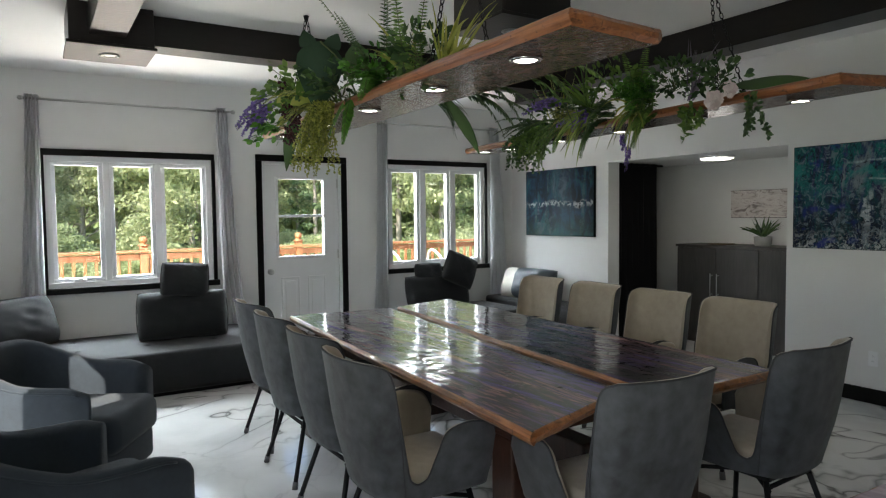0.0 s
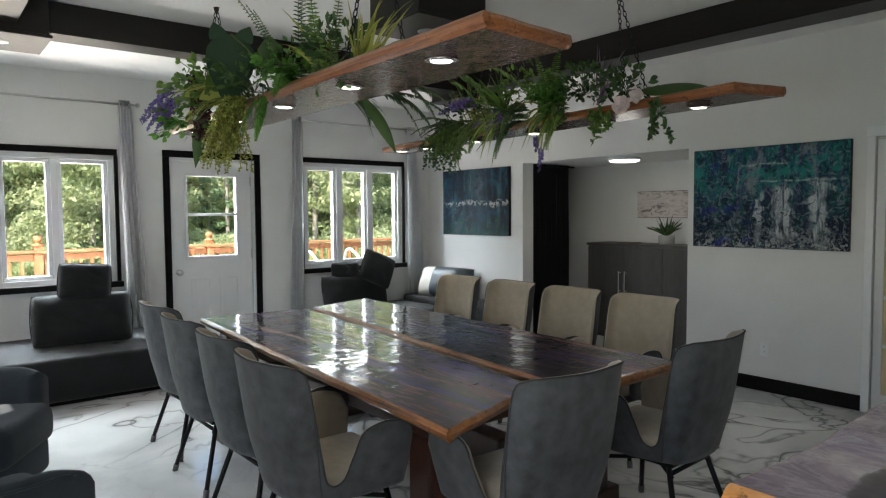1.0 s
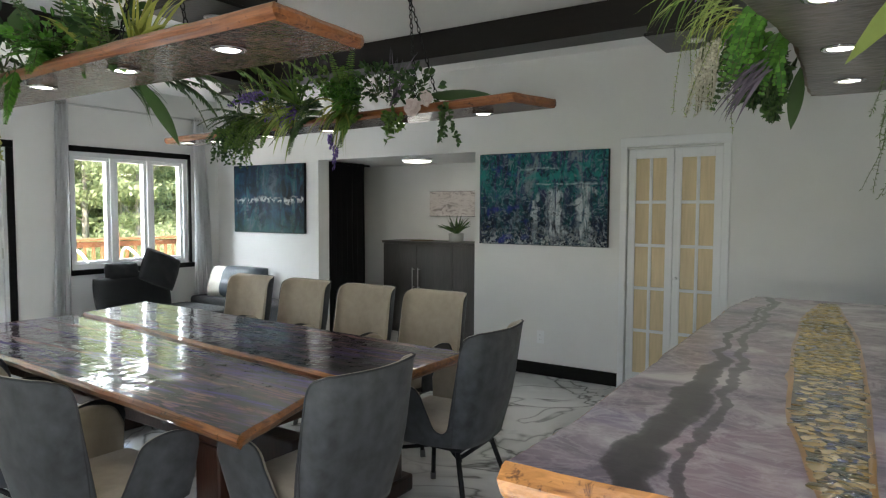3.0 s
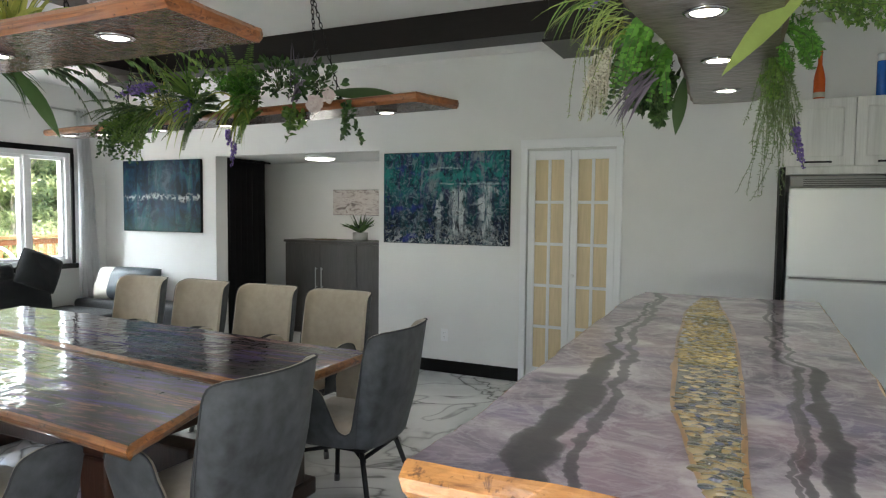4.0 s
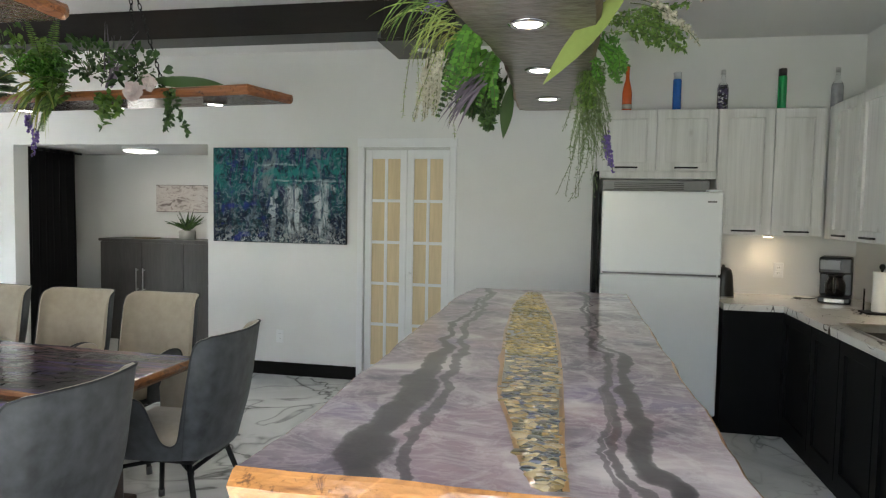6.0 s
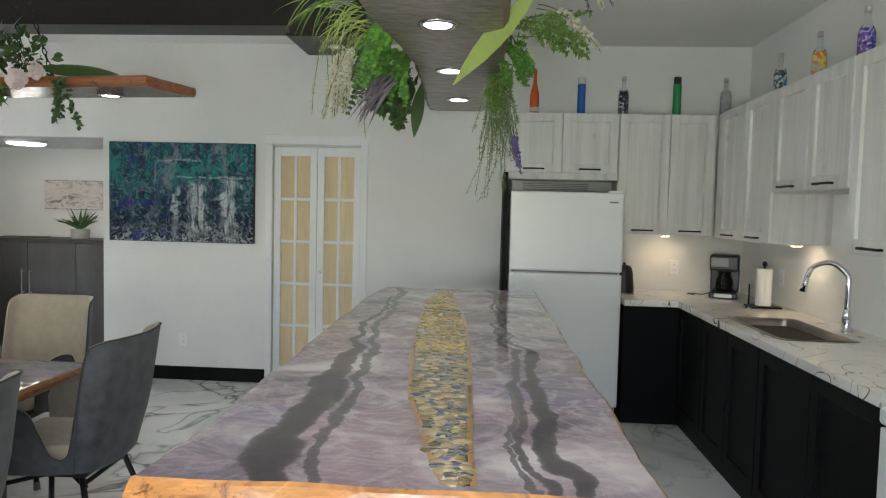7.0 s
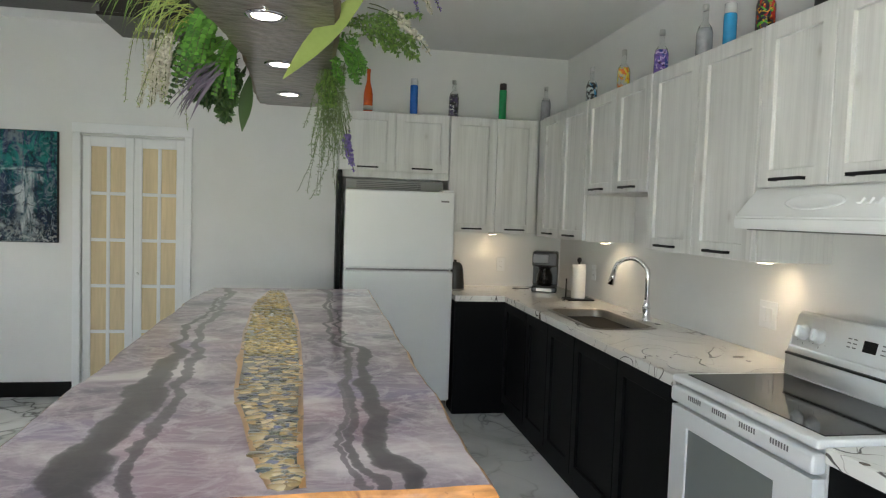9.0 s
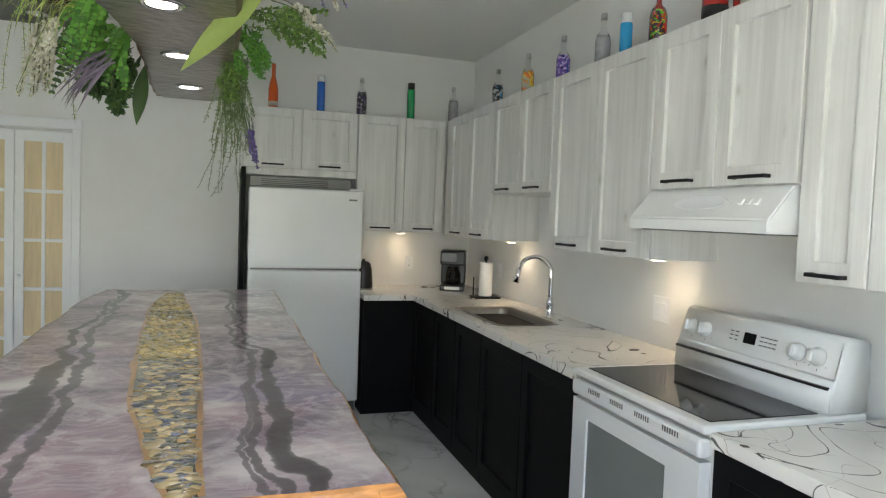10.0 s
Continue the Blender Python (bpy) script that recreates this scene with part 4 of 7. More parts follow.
upper("y", UY, NORTH, 0.130, 0.978, 1.80, pair(0.135, 0.974))
upper("y", UY, NORTH, 0.980, UX, 1.353, [(0.982, 1.357), (1.357, 1.682)])
upper("x", UX, EAST, 4.057, UY - 0.03, 1.341, pair(4.06, 4.93))
upper("x", UX, EAST, 3.21, 4.055, 1.642, pair(3.215, 4.051))
upper("x", UX, EAST, 2.329, 3.208, 1.338, pair(2.333, 3.203))
upper("x", UX, EAST, 1.578, 2.327, 1.627, pair(1.583, 2.322))
upper("x", UX, EAST, 0.865, 1.576, 1.327, [(1.331, 1.571), (0.875, 1.331)])

# ---- art ----
def canvas(name, x0, x1, z0, z1, kind, label, y=NORTH, depth=0.035):
    t = thing(name, label, "painting")
    part("canvas", box(x0, x1, y - depth, y - 0.001, z0, z1, 0.003), BLACK, t, "black stretched edge")
    part("painted_face", box(x0 + 0.004, x1 - 0.004, y - depth - 0.003, y - depth, z0 + 0.004, z1 - 0.004), painting(kind), t, "glossy poured paint")


canvas("painting", -6.708, -5.497, 1.211, 2.018, "lake", "glossy abstract canvas of a dark blue lake")
canvas("painting", -3.186, -1.936, 1.178, 2.009, "falls", "glossy abstract canvas of teal waterfalls")
canvas("painting", -4.738, -3.988, 1.413, 1.721, "pale", "small pale grey abstract canvas above the cabinet", 6.823)

# ---- curtains ----
def drape(name, y_top, y_bot, z0, z1, x, folds, label, material, parent=None, axis="y", depth=0.034, seed=0):
    """A pleated hanging cloth; y_top and y_bot: its reach at the rod and at the hem."""
    n, rows = folds * 8, 14
    bm = bmesh.new()
    grid_v = []
    for r in range(rows + 1):
        t = r / rows
        a, b = (y_top[0] + (y_bot[0] - y_top[0]) * t ** 1.4, y_top[1] + (y_bot[1] - y_top[1]) * t ** 1.4)
        row = []
        for k in range(n + 1):
            u = k / n
            ph = u * folds * math.tau + 0.6 * noise.noise((u * 3, t * 1.5, seed))
            d = depth * math.sin(ph) * (0.8 + 0.5 * noise.noise((u * 5, t * 2, seed + 4)))
            p = (x + d, a + (b - a) * u + 0.25 * depth * math.sin(2 * ph), z1 + (z0 - z1) * t)
            row.append(bm.verts.new(p if axis == "y" else (p[1], p[0], p[2])))
        grid_v.append(row)
    for lo, hi in zip(grid_v, grid_v[1:]):
        for k in range(n):
            bm.faces.new((lo[k], lo[k + 1], hi[k + 1], hi[k]))
    bmesh.ops.solidify(bm, geom=bm.faces[:], thickness=0.004)
    return part(name, bm, material, parent, label, True)


def rod_set(y0, y1, z, panels, seed):
    r = thing("curtain_rod", "satin nickel curtain rod on wall brackets", "curtain rod", "curtain rods")
    x = WEST + 0.085
    part("pole", rod((x, y0, z), (x, y1, z), 0.011), NICKEL, r, "", True)
    for y in (y0, y1):
        part("finial", lathe([(0.012, 0), (0.02, 0.008), (0.023, 0.022), (0.014, 0.036), (0.003, 0.042)], 14), NICKEL, r, "", True, pose(x, y, z, 90 if y == y0 else -90, 0, 0))
        yy = y + (0.06 if y == y0 else -0.06)
        part("bracket", join(rod((WEST, yy, z), (x, yy, z), 0.007), box(WEST, WEST + 0.006, yy - 0.015, yy + 0.015, z - 0.035, z + 0.02)), NICKEL, r)
    for i, (top, bot, folds) in enumerate(panels):
        c = thing("curtain", "light grey pleated grommet curtain hanging to the floor", "curtain", "window curtains")
        drape("cloth", top, bot, 0.02, z + 0.035, x, folds, "", CURTAIN, c, seed=seed + i)
        for k in range(folds):
            y = top[0] + (top[1] - top[0]) * (k + 0.5) / folds
            bm = bmesh.new()
            ring = [(0.02 * math.cos(a * math.tau / 12), 0, 0.02 * math.sin(a * math.tau / 12)) for a in range(13)]
            part("grommet", tube(ring, 0.004, 6), NICKEL, c, "steel grommet", True, pose(x, y, z))


rod_set(-0.058, 1.749, 2.557, [((-0.048, 0.058), (-0.192, 0.058), 4), ((1.595, 1.701), (1.634, 1.884), 4)], 1)
rod_set(3.46, 5.113, 2.557, [((3.402, 3.536), (3.335, 3.517), 4), ((5.007, 5.151), (4.997, 5.343), 4)], 11)


# ---- cushions, sofas ----
def cushion_bm(w, h, t, pinch=0.10, res=14, seed=0):
    """A stuffed pillow, upright in x and z, w wide, h high, t thick, with pinched corners and a seam all round."""
    bm = bmesh.new()
    sides = []
    for s in (-1, 1):
        rows = []
        for j in range(res + 1):
            row = []
            for i in range(res + 1):
                u, v = 2 * i / res - 1, 2 * j / res - 1
                fat = ((1 - abs(u) ** 4) * (1 - abs(v) ** 4)) ** 0.55
                k = 1 - pinch * (u * u * v * v) - 0.03 * (1 - abs(u)) * abs(v) ** 6 - 0.03 * (1 - abs(v)) * abs(u) ** 6
                wr = (0.014 * noise.noise((u * 2.3 + seed, v * 2.3, s * 2.0 + seed)) + 0.009 * noise.noise((u * 3 + v * 4 + seed, (u - v) * 1.5, seed * 2.0)) + 0.004 * noise.noise((u * 9, v * 9, seed))) * fat
                row.append(bm.verts.new((u * w / 2 * k, s * t / 2 * fat + wr, h / 2 + v * h / 2 * k)))
            rows.append(row)
        for a, b in zip(rows, rows[1:]):
            for i in range(res):
                bm.faces.new((a[i], a[i + 1], b[i + 1], b[i]))
    bmesh.ops.remove_doubles(bm, verts=bm.verts, dist=0.0008)
    return bm


def pillow(w, h, t, m, label, material=None, category="cushion", seed=0, panel=None):
    c = thing("cushion", label, category, "sofa cushions", at=m)
    bm = cushion_bm(w, h, t, 0.05, 22, seed)
    if panel is not None:
        for f in bm.faces:
            f.material_index = 1 if f.calc_center_median().x < -0.2 * w else 0
    part("cover", bm, (material or CHARCOAL, panel) if panel is not None else material or CHARCOAL, c, "", True)
    loop = []
    for k in range(97):
        a = k / 96 * math.tau
        q = (abs(math.cos(a)) ** 22 + abs(math.sin(a)) ** 22) ** (-1 / 22)
        u, v = math.cos(a) * q, math.sin(a) * q
        s = 1 - 0.05 * u * u * v * v
        loop.append((u * w / 2 * s * 0.99, 0, h / 2 + v * h / 2 * s * 0.99))
    part("piping", tube(loop, 0.004, 6), material or CHARCOAL, c, "seam piping", True)
    return c


def lounge(name, x0, x1, y0, y1, z, label, buttons):
    s = thing(name, label, "sofa")
    b = box(x0, x1, y0, y1, 0.03, z, 0.045, 4)
    part("seat_block", b, CHARCOAL, s, "", True)
    part("plinth", box(x0 + 0.05, x1 - 0.05, y0 + 0.05, y1 - 0.05, 0.0, 0.04), BLACK, s, "recessed black plinth")
    for bx, by in buttons:
        part("button", lathe([(0.016, 0), (0.018, 0.004), (0.012, 0.009), (0.002, 0.011)], 12), CHARCOAL, s, "tufting button", True, pose(bx, by, z - 0.006))
        loop = [(bx + 0.035 * math.cos(a * math.tau / 16), by + 0.035 * math.sin(a * math.tau / 16), z - 0.002) for a in range(17)]
        part("dimple", tube(loop, 0.006, 6), CHARCOAL, s, "", True)
    return s


lounge("daybed_sofa", -7.02, -5.83, -0.72, 1.78, 0.375, "charcoal fabric low daybed sofa with tufted seat", [(x, y) for x in (-6.75, -6.25) for y in (-0.3, 0.25, 0.8, 1.35)])
pillow(0.80, 0.45, 0.30, pose(-6.42, 1.13, 0.37, -14, 0, 84), "large charcoal fabric back cushion on the daybed", seed=1)
pillow(0.42, 0.33, 0.17, pose(-6.42, 1.14, 0.745, -12, 4, 82), "small dark charcoal cushion on the back cushion", seed=2)
pillow(0.80, 0.46, 0.24, pose(-6.62, -0.12, 0.37, -18, 0, 135), "charcoal fabric back cushion leaning at the sofa end", seed=3)

lounge("daybed_sofa", -7.02, -6.05, 3.65, 4.92, 0.375, "charcoal fabric low daybed sofa under the window", [(x, y) for x in (-6.8, -6.4) for y in (4.0, 4.5)])
pillow(0.85, 0.42, 0.26, pose(-6.62, 4.02, 0.37, -16, 0, 88), "large charcoal fabric back cushion under the window", seed=4)
pillow(0.42, 0.38, 0.16, pose(-6.50, 4.16, 0.665, -14, 24, 80), "dark charcoal throw cushion tilted on its corner", seed=5)
pillow(0.36, 0.2, 0.18, pose(-6.70, 3.92, 0.72, -10, 0, 90), "small charcoal bolster cushion", seed=6)
lounge("corner_sofa", -7.02, -5.2, 4.94, 5.39, 0.44, "charcoal fabric corner seat along the wall", [])
# the cream end is sunlight on the slate leather, put into the colour
pillow(0.85, 0.40, 0.24, pose(-6.42, 5.12, 0.43, -22, 0, 10), "slate cushion on the corner seat, its sunlit end painted cream", mat("slate_leather", (0.055, 0.07, 0.085), 0.35, grain=0.3, grain_scale=20, bump=0.1, bump_scale=90), seed=7, panel=mat("sunlit_slate_leather", (0.66, 0.62, 0.54), 0.4, grain=0.1, grain_scale=20, bump=0.1, bump_scale=90))


# ---- armchairs ----
def armchair():
    c = thing("armchair", "slate-blue fabric tub armchair with sloping arms", "armchair", "tub armchairs")
    half = [(-0.37, 0.34, 0.60), (-0.385, 0.24, 0.63), (-0.39, 0.10, 0.635), (-0.39, -0.05, 0.65), (-0.375, -0.18, 0.70), (-0.33, -0.29, 0.755), (-0.24, -0.36, 0.785), (-0.12, -0.385, 0.79), (0, -0.39, 0.79)]
    line = smooth_line(half + [(-x, y, h) for x, y, h in half[-2::-1]], 5)
    th = 0.105

    def ring(v, inset, drop=0.0):
        row = []
        for x, y, h in line:
            z0 = 0.07
            z = z0 + (h - z0) * v - drop
            k = 0.86 + 0.14 * min(1.0, v * 2.2)
            d = Vector((x * k, y * k - max(0, -y) * 0.12 * v))
            cc = Vector((0, 0.06))
            e = d - cc
            e = e * (1 - inset / e.length)
            row.append((*(cc + e), z))
        return row
    rows = [ring(v, 0.0) for v in (0.0, 0.03, 0.1, 0.25, 0.45, 0.65, 0.82, 0.93)]
    rows += [ring(0.975, 0.012), ring(1.0, 0.035, -0.004), ring(1.0, th * 0.55, -0.008), ring(1.0, th * 0.8, 0.004), ring(0.965, th), ring(0.85, th + 0.004), ring(0.6, th), ring(0.5, th)]
    bm, vs = grid(rows)
    for e in (0, -1):
        ends = [r[e] for r in vs]
        try:
            bm.faces.new(ends)
        except ValueError:
            pass
    bm.faces.new(vs[0])
    part("shell", bm, SLATE, c, "", True)
    s = box(-0.285, 0.285, -0.27, 0.40, 0.25, 0.455, 0.07, 5)
    for v in s.verts:
        if v.co.z > 0.4:
            v.co.z += 0.02 * (1 - (v.co.x / 0.3) ** 2)
        if v.co.y > 0.2:
            v.co.y += 0.04 * (1 - (v.co.x / 0.3) ** 2)
    part("seat_cushion", s, SLATE, c, "plump seat cushion", True)
    part("front_apron", box(-0.30, 0.30, -0.2, 0.37, 0.07, 0.27, 0.04, 4), SLATE, c, "", True)
    rim = ring(1.0, th * 0.12, 0.012)
    part("piping", tube(rim[3:-3], 0.005, 6), SLATE, c, "seam piping", True)
    for sx in (-0.24, 0.24):
        for sy in (-0.2, 0.28):
            part("foot", rod((sx, sy, 0.0), (sx, sy, 0.085), 0.02, 12, 0.025), BLACK, c, "black foot")
    return c


ac = armchair()
ac.matrix_basis = pose(-4.18, 0.09, 0, 0, 0, -30)
copy_thing(ac, pose(-2.78, 0.02, 0, 0, 0, 18))

# ---- stove ----
SY0, SY1, SX = 1.535, 2.288, 1.358
stove = thing("stove", "white freestanding electric stove with black glass cooktop", "stove")
part("body", box(SX + 0.03, 1.98, SY0 + 0.003, SY1 - 0.003, 0.02, 0.885, 0.004), APPLIANCE, stove)
part("cooktop_frame", box(SX - 0.012, 1.975, SY0, SY1, 0.885, 0.912, 0.008, 3), APPLIANCE, stove)
part("cooktop", box(SX + 0.035, 1.806, SY0 + 0.03, SY1 - 0.03, 0.909, 0.9145, 0.002), BLACK_GLASS, stove, "black ceramic glass cooktop")
od = part("oven_door", wall_sheet("x", SX - 0.012, 0.04, SY0 + 0.01, SY1 - 0.01, 0.22, 0.80, [(1.70, 2.175, 0.40, 0.735)]), APPLIANCE, stove)
part("oven_window", box(SX - 0.004, SX + 0.01, 1.695, 2.18, 0.395, 0.74, 0.002), SMOKE_GLASS, od, "dark oven window")
part("control_strip", box(SX - 0.02, SX + 0.03, SY0 + 0.004, SY1 - 0.004, 0.812, 0.872, 0.014, 3), APPLIANCE, stove, "white vent strip and door grip")
for g in range(4):
    for k in range(7):
        y = SY0 + 0.10 + g * 0.148 + k * 0.012
        part("vent_slot", box(SX - 0.0215, SX - 0.0195, y, y + 0.005, 0.845, 0.862), GREY_METAL, stove)
part("drawer", box(SX - 0.01, SX + 0.03, SY0 + 0.01, SY1 - 0.01, 0.05, 0.205, 0.008), APPLIANCE, stove)
bm = bmesh.new()
prof = [(1.815, 0.912), (1.98, 0.912), (1.98, 1.14), (1.89, 1.157), (1.868, 1.146), (1.84, 1.02), (1.82, 1.0)]
va, vb = [bm.verts.new((x, SY0 + 0.002, z)) for x, z in prof], [bm.verts.new((x, SY1 - 0.002, z)) for x, z in prof]
for k in range(len(prof)):
    j = (k + 1) % len(prof)
    bm.faces.new((va[k], va[j], vb[j], vb[k]))
bm.faces.new(va[::-1])
bm.faces.new(vb)
bmesh.ops.bevel(bm, geom=bm.edges[:], offset=0.006, segments=2, affect="EDGES")
back = part("backguard", bm, APPLIANCE, stove, "white control panel", True)
part("trim_line", box(1.812, 1.83, SY0 + 0.012, SY1 - 0.012, 0.99, 0.999, 0.001), BLACK_PLASTIC, stove, "black trim line")
for y in (2.225, 2.145, 1.70, 1.62):
    m = pose(1.852, y, 1.08, 0, -76, 0)
    kb = part("knob", lathe([(0.031, 0), (0.031, 0.006), (0.024, 0.01), (0.023, 0.028), (0.019, 0.032), (0.002, 0.033)], 20), APPLIANCE, stove, "white rotary knob", True, m)
    part("grip", box(-0.021, 0.021, -0.005, 0.005, 0.026, 0.04, 0.003), APPLIANCE, kb)
    for a in range(7):
        t = math.radians(a * 45 - 40)
        part("dial_tick", box(-0.0012, 0.0012, -0.004, 0.004, 0, 0.001), GREY_METAL, kb, "", False, Matrix.Rotation(t, 4, "Z") @ Matrix.Translation((0, 0.042, -0.003)))
part("display", box(1.8475, 1.8515, 1.885, 1.94, 1.065, 1.105, 0.001), BLACK_GLASS, stove, "black clock display", False, Matrix.Translation((1.8475, 1.912, 1.085)) @ Matrix.Rotation(radians(14), 4, "Y") @ Matrix.Translation((-1.8475, -1.912, -1.085)))
for gy in (2.0, 1.975, 1.855, 1.835, 1.815, 1.795):
    for gz in (1.10, 1.085, 1.07):
        part("button_mark", box(1.847, 1.84755, gy - 0.008, gy + 0.008, gz - 0.002, gz + 0.002), GREY_METAL, stove, "", False, Matrix.Translation((1.8475, gy, 1.085)) @ Matrix.Rotation(radians(14), 4, "Y") @ Matrix.Translation((-1.8475, -gy, -1.085)))

# ---- range hood ----
hood = thing("range_hood", "white under-cabinet range hood", "range hood")
bm = bmesh.new()
prof = [(EAST, 1.626), (1.687, 1.626), (1.59, 1.514), (1.59, 1.471), (EAST, 1.471)]
va, vb = [bm.verts.new((x, 1.595, z)) for x, z in prof], [bm.verts.new((x, 2.326, z)) for x, z in prof]
for k in range(len(prof)):
    j = (k + 1) % len(prof)
    bm.faces.new((va[k], va[j], vb[j], vb[k]))
bm.faces.new(va[::-1])
bm.faces.new(vb)
bmesh.ops.bevel(bm, geom=bm.edges[:], offset=0.006, segments=2, affect="EDGES")
part("canopy", bm, APPLIANCE, hood)
tilt = Matrix.Translation((1.639, 1.96, 1.570)) @ Matrix.Rotation(-math.atan2(0.117, 0.10), 4, "Y")
part("emblem_oval", lathe([(0.06, 0), (0.06, 0.003), (0.054, 0.005), (0.05, 0.003), (0.01, 0.003)], 32), WHITE, hood, "pressed oval plate", True, tilt @ Matrix.Diagonal((0.6, 2.3, 1, 1)))
for k in range(3):
    part("switch", box(-0.012, 0.012, -0.008, 0.008, 0, 0.008, 0.002), APPLIANCE, hood, "white rocker switch", False, tilt @ Matrix.Translation((0, -0.2 - 0.035 * k, 0)))
part("filter", box(1.62, 1.96, 1.634, 2.278, 1.466, 1.471), GREY_METAL, hood, "grey mesh filter")

# filler panel beside the hood, vent strip round the fridge, and a black board put where its side recess is only in
# shadow
pn = thing("cabinet_panel", "whitewashed wood light rail under the fridge cabinet", "cabinet panel")
part("board", box(0.130, 0.978, UY - 0.005, UY + 0.02, 1.75, 1.80, 0.002), CABINET, pn)
gap_shade = thing("end_panel", "black board standing in for the shaded recess beside the fridge", "cabinet panel")
part("board", box(0.118, 0.150, 4.86, NORTH, 0.0, 1.788, 0.002), LOWER, gap_shade)
vt = thing("vent_plate", "grey metal vent plate above the fridge", "vent")
part("plate", box(0.19, 0.95, UY + 0.06, UY + 0.075, 1.65, 1.742), GREY_METAL, vt)
for k in range(4):
    part("slot", box(0.27, 0.77, UY + 0.055, UY + 0.06, 1.675 + k * 0.014, 1.681 + k * 0.014), BLACK_PLASTIC, vt)

# ---- sink and tap ----
sink = thing("sink", "stainless steel drop-in sink", "sink")
bm = bmesh.new()


def rrect(x0, x1, y0, y1, r, z, n=6):
    out = []
    for cx, cy, a0 in ((x1 - r, y1 - r, 0), (x0 + r, y1 - r, 90), (x0 + r, y0 + r, 180), (x1 - r, y0 + r, 270)):
        for k in range(n + 1):
            a = radians(a0 + 90 * k / n)
            out.append((cx + r * math.cos(a), cy + r * math.sin(a), z))
    return out


x0, x1, y0, y1 = SINK
rings = [rrect(x0 - 0.022, x1 + 0.022, y0 - 0.022, y1 + 0.022, 0.06, CZ + 0.001), rrect(x0 - 0.018, x1 + 0.018, y0 - 0.018, y1 + 0.018, 0.06, CZ + 0.006), rrect(x0 + 0.006, x1 - 0.006, y0 + 0.006, y1 - 0.006, 0.06, CZ + 0.003), rrect(x0 + 0.012, x1 - 0.012, y0 + 0.012, y1 - 0.012, 0.06, CZ - 0.02), rrect(x0 + 0.02, x1 - 0.02, y0 + 0.02, y1 - 0.02, 0.06, CZ - 0.15), rrect(x0 + 0.05, x1 - 0.05, y0 + 0.05, y1 - 0.05, 0.05, CZ - 0.175)]
vs = [[bm.verts.new(p) for p in r] for r in rings]
for a, b in zip(vs, vs[1:]):
    for k in range(len(a)):
        j = (k + 1) % len(a)
        bm.faces.new((a[k], a[j], b[j], b[k]))
bm.faces.new(vs[-1])
part("basin", bm, STEEL, sink, "", True)
part("drain", lathe([(0.045, 0), (0.045, 0.004), (0.03, 0.006), (0.03, 0.002), (0.005, 0.002)], 20), CHROME, sink, "", True, pose((x0 + x1) / 2, (y0 + y1) / 2, CZ - 0.174))

tap = thing("kitchen_tap", "chrome gooseneck pull-down kitchen tap", "tap")
TX, TY = 1.925, 3.62
part("base", lathe([(0.03, 0), (0.03, 0.008), (0.024, 0.014), (0.022, 0.06), (0.024, 0.075), (0.018, 0.11), (0.013, 0.13)], 20), CHROME, tap, "", True, pose(TX, TY, CZ))
neck = smooth_line([(TX, TY, CZ + 0.12), (TX, TY, CZ + 0.25), (TX - 0.005, TY + 0.01, CZ + 0.31), (TX - 0.06, TY + 0.06, CZ + 0.365), (TX - 0.13, TY + 0.11, CZ + 0.34), (TX - 0.155, TY + 0.13, CZ + 0.28)], 6)
part("neck", tube(neck, 0.0145, 14), CHROME, tap, "", True)
part("spray_head", rod((TX - 0.152, TY + 0.128, CZ + 0.295), (TX - 0.17, TY + 0.14, CZ + 0.20), 0.014, 16, 0.02), CHROME, tap, "", True)
part("lever", rod((TX, TY - 0.01, CZ + 0.075), (TX - 0.05, TY - 0.06, CZ + 0.095), 0.012, 12, 0.007), CHROME, tap, "", True)

# ---- coffee maker, kettle, towel roll ----
cm = thing("coffee_maker", "black and steel drip coffee maker on the counter", "coffee maker", at=pose(1.80, 5.09, CZ, 0, 0, -22))
part("base", box(-0.10, 0.10, -0.13, 0.12, 0, 0.045, 0.012), BLACK_PLASTIC, cm)
part("tower", box(-0.10, 0.10, 0.02, 0.12, 0.045, 0.30, 0.01), BLACK_PLASTIC, cm)
part("brew_head", box(-0.10, 0.10, -0.12, 0.12, 0.205, 0.32, 0.014), BLACK_PLASTIC, cm)
part("steel_band", box(-0.092, 0.03, -0.1235, -0.119, 0.235, 0.30, 0.004), GREY_METAL, cm, "brushed steel front band")
cf = part("carafe", lathe([(0.055, 0), (0.066, 0.03), (0.066, 0.085), (0.045, 0.125), (0.048, 0.14)], 20), mat("dark_carafe_glass", (0.010, 0.008, 0.007), 0.12, grain=0.4, grain_scale=12, spec=0.3), cm, "dark glass carafe", True, pose(0, -0.05, 0.05))
part("carafe_handle", tube(smooth_line([(0, -0.06, 0.13), (0, -0.105, 0.12), (0, -0.105, 0.05), (0, -0.066, 0.03)], 5), 0.008, 8), BLACK_PLASTIC, cf, "", True)
part("lid", lathe([(0.05, 0), (0.05, 0.012), (0.02, 0.018)], 18), BLACK_PLASTIC, cf, "", True, pose(0, 0, 0.14))
part("base_panel", box(-0.06, 0.06, -0.1325, -0.129, 0.008, 0.036, 0.002), STEEL, cm, "steel base panel")
part("cord", tube(smooth_line([(-0.1, 0.05, 0.02), (-0.16, 0.03, 0.006), (-0.24, 0.06, 0.005), (-0.26, 0.02, 0.005), (-0.21, -0.03, 0.005)], 6), 0.0035, 6), BLACK_PLASTIC, cm, "black cord", True)

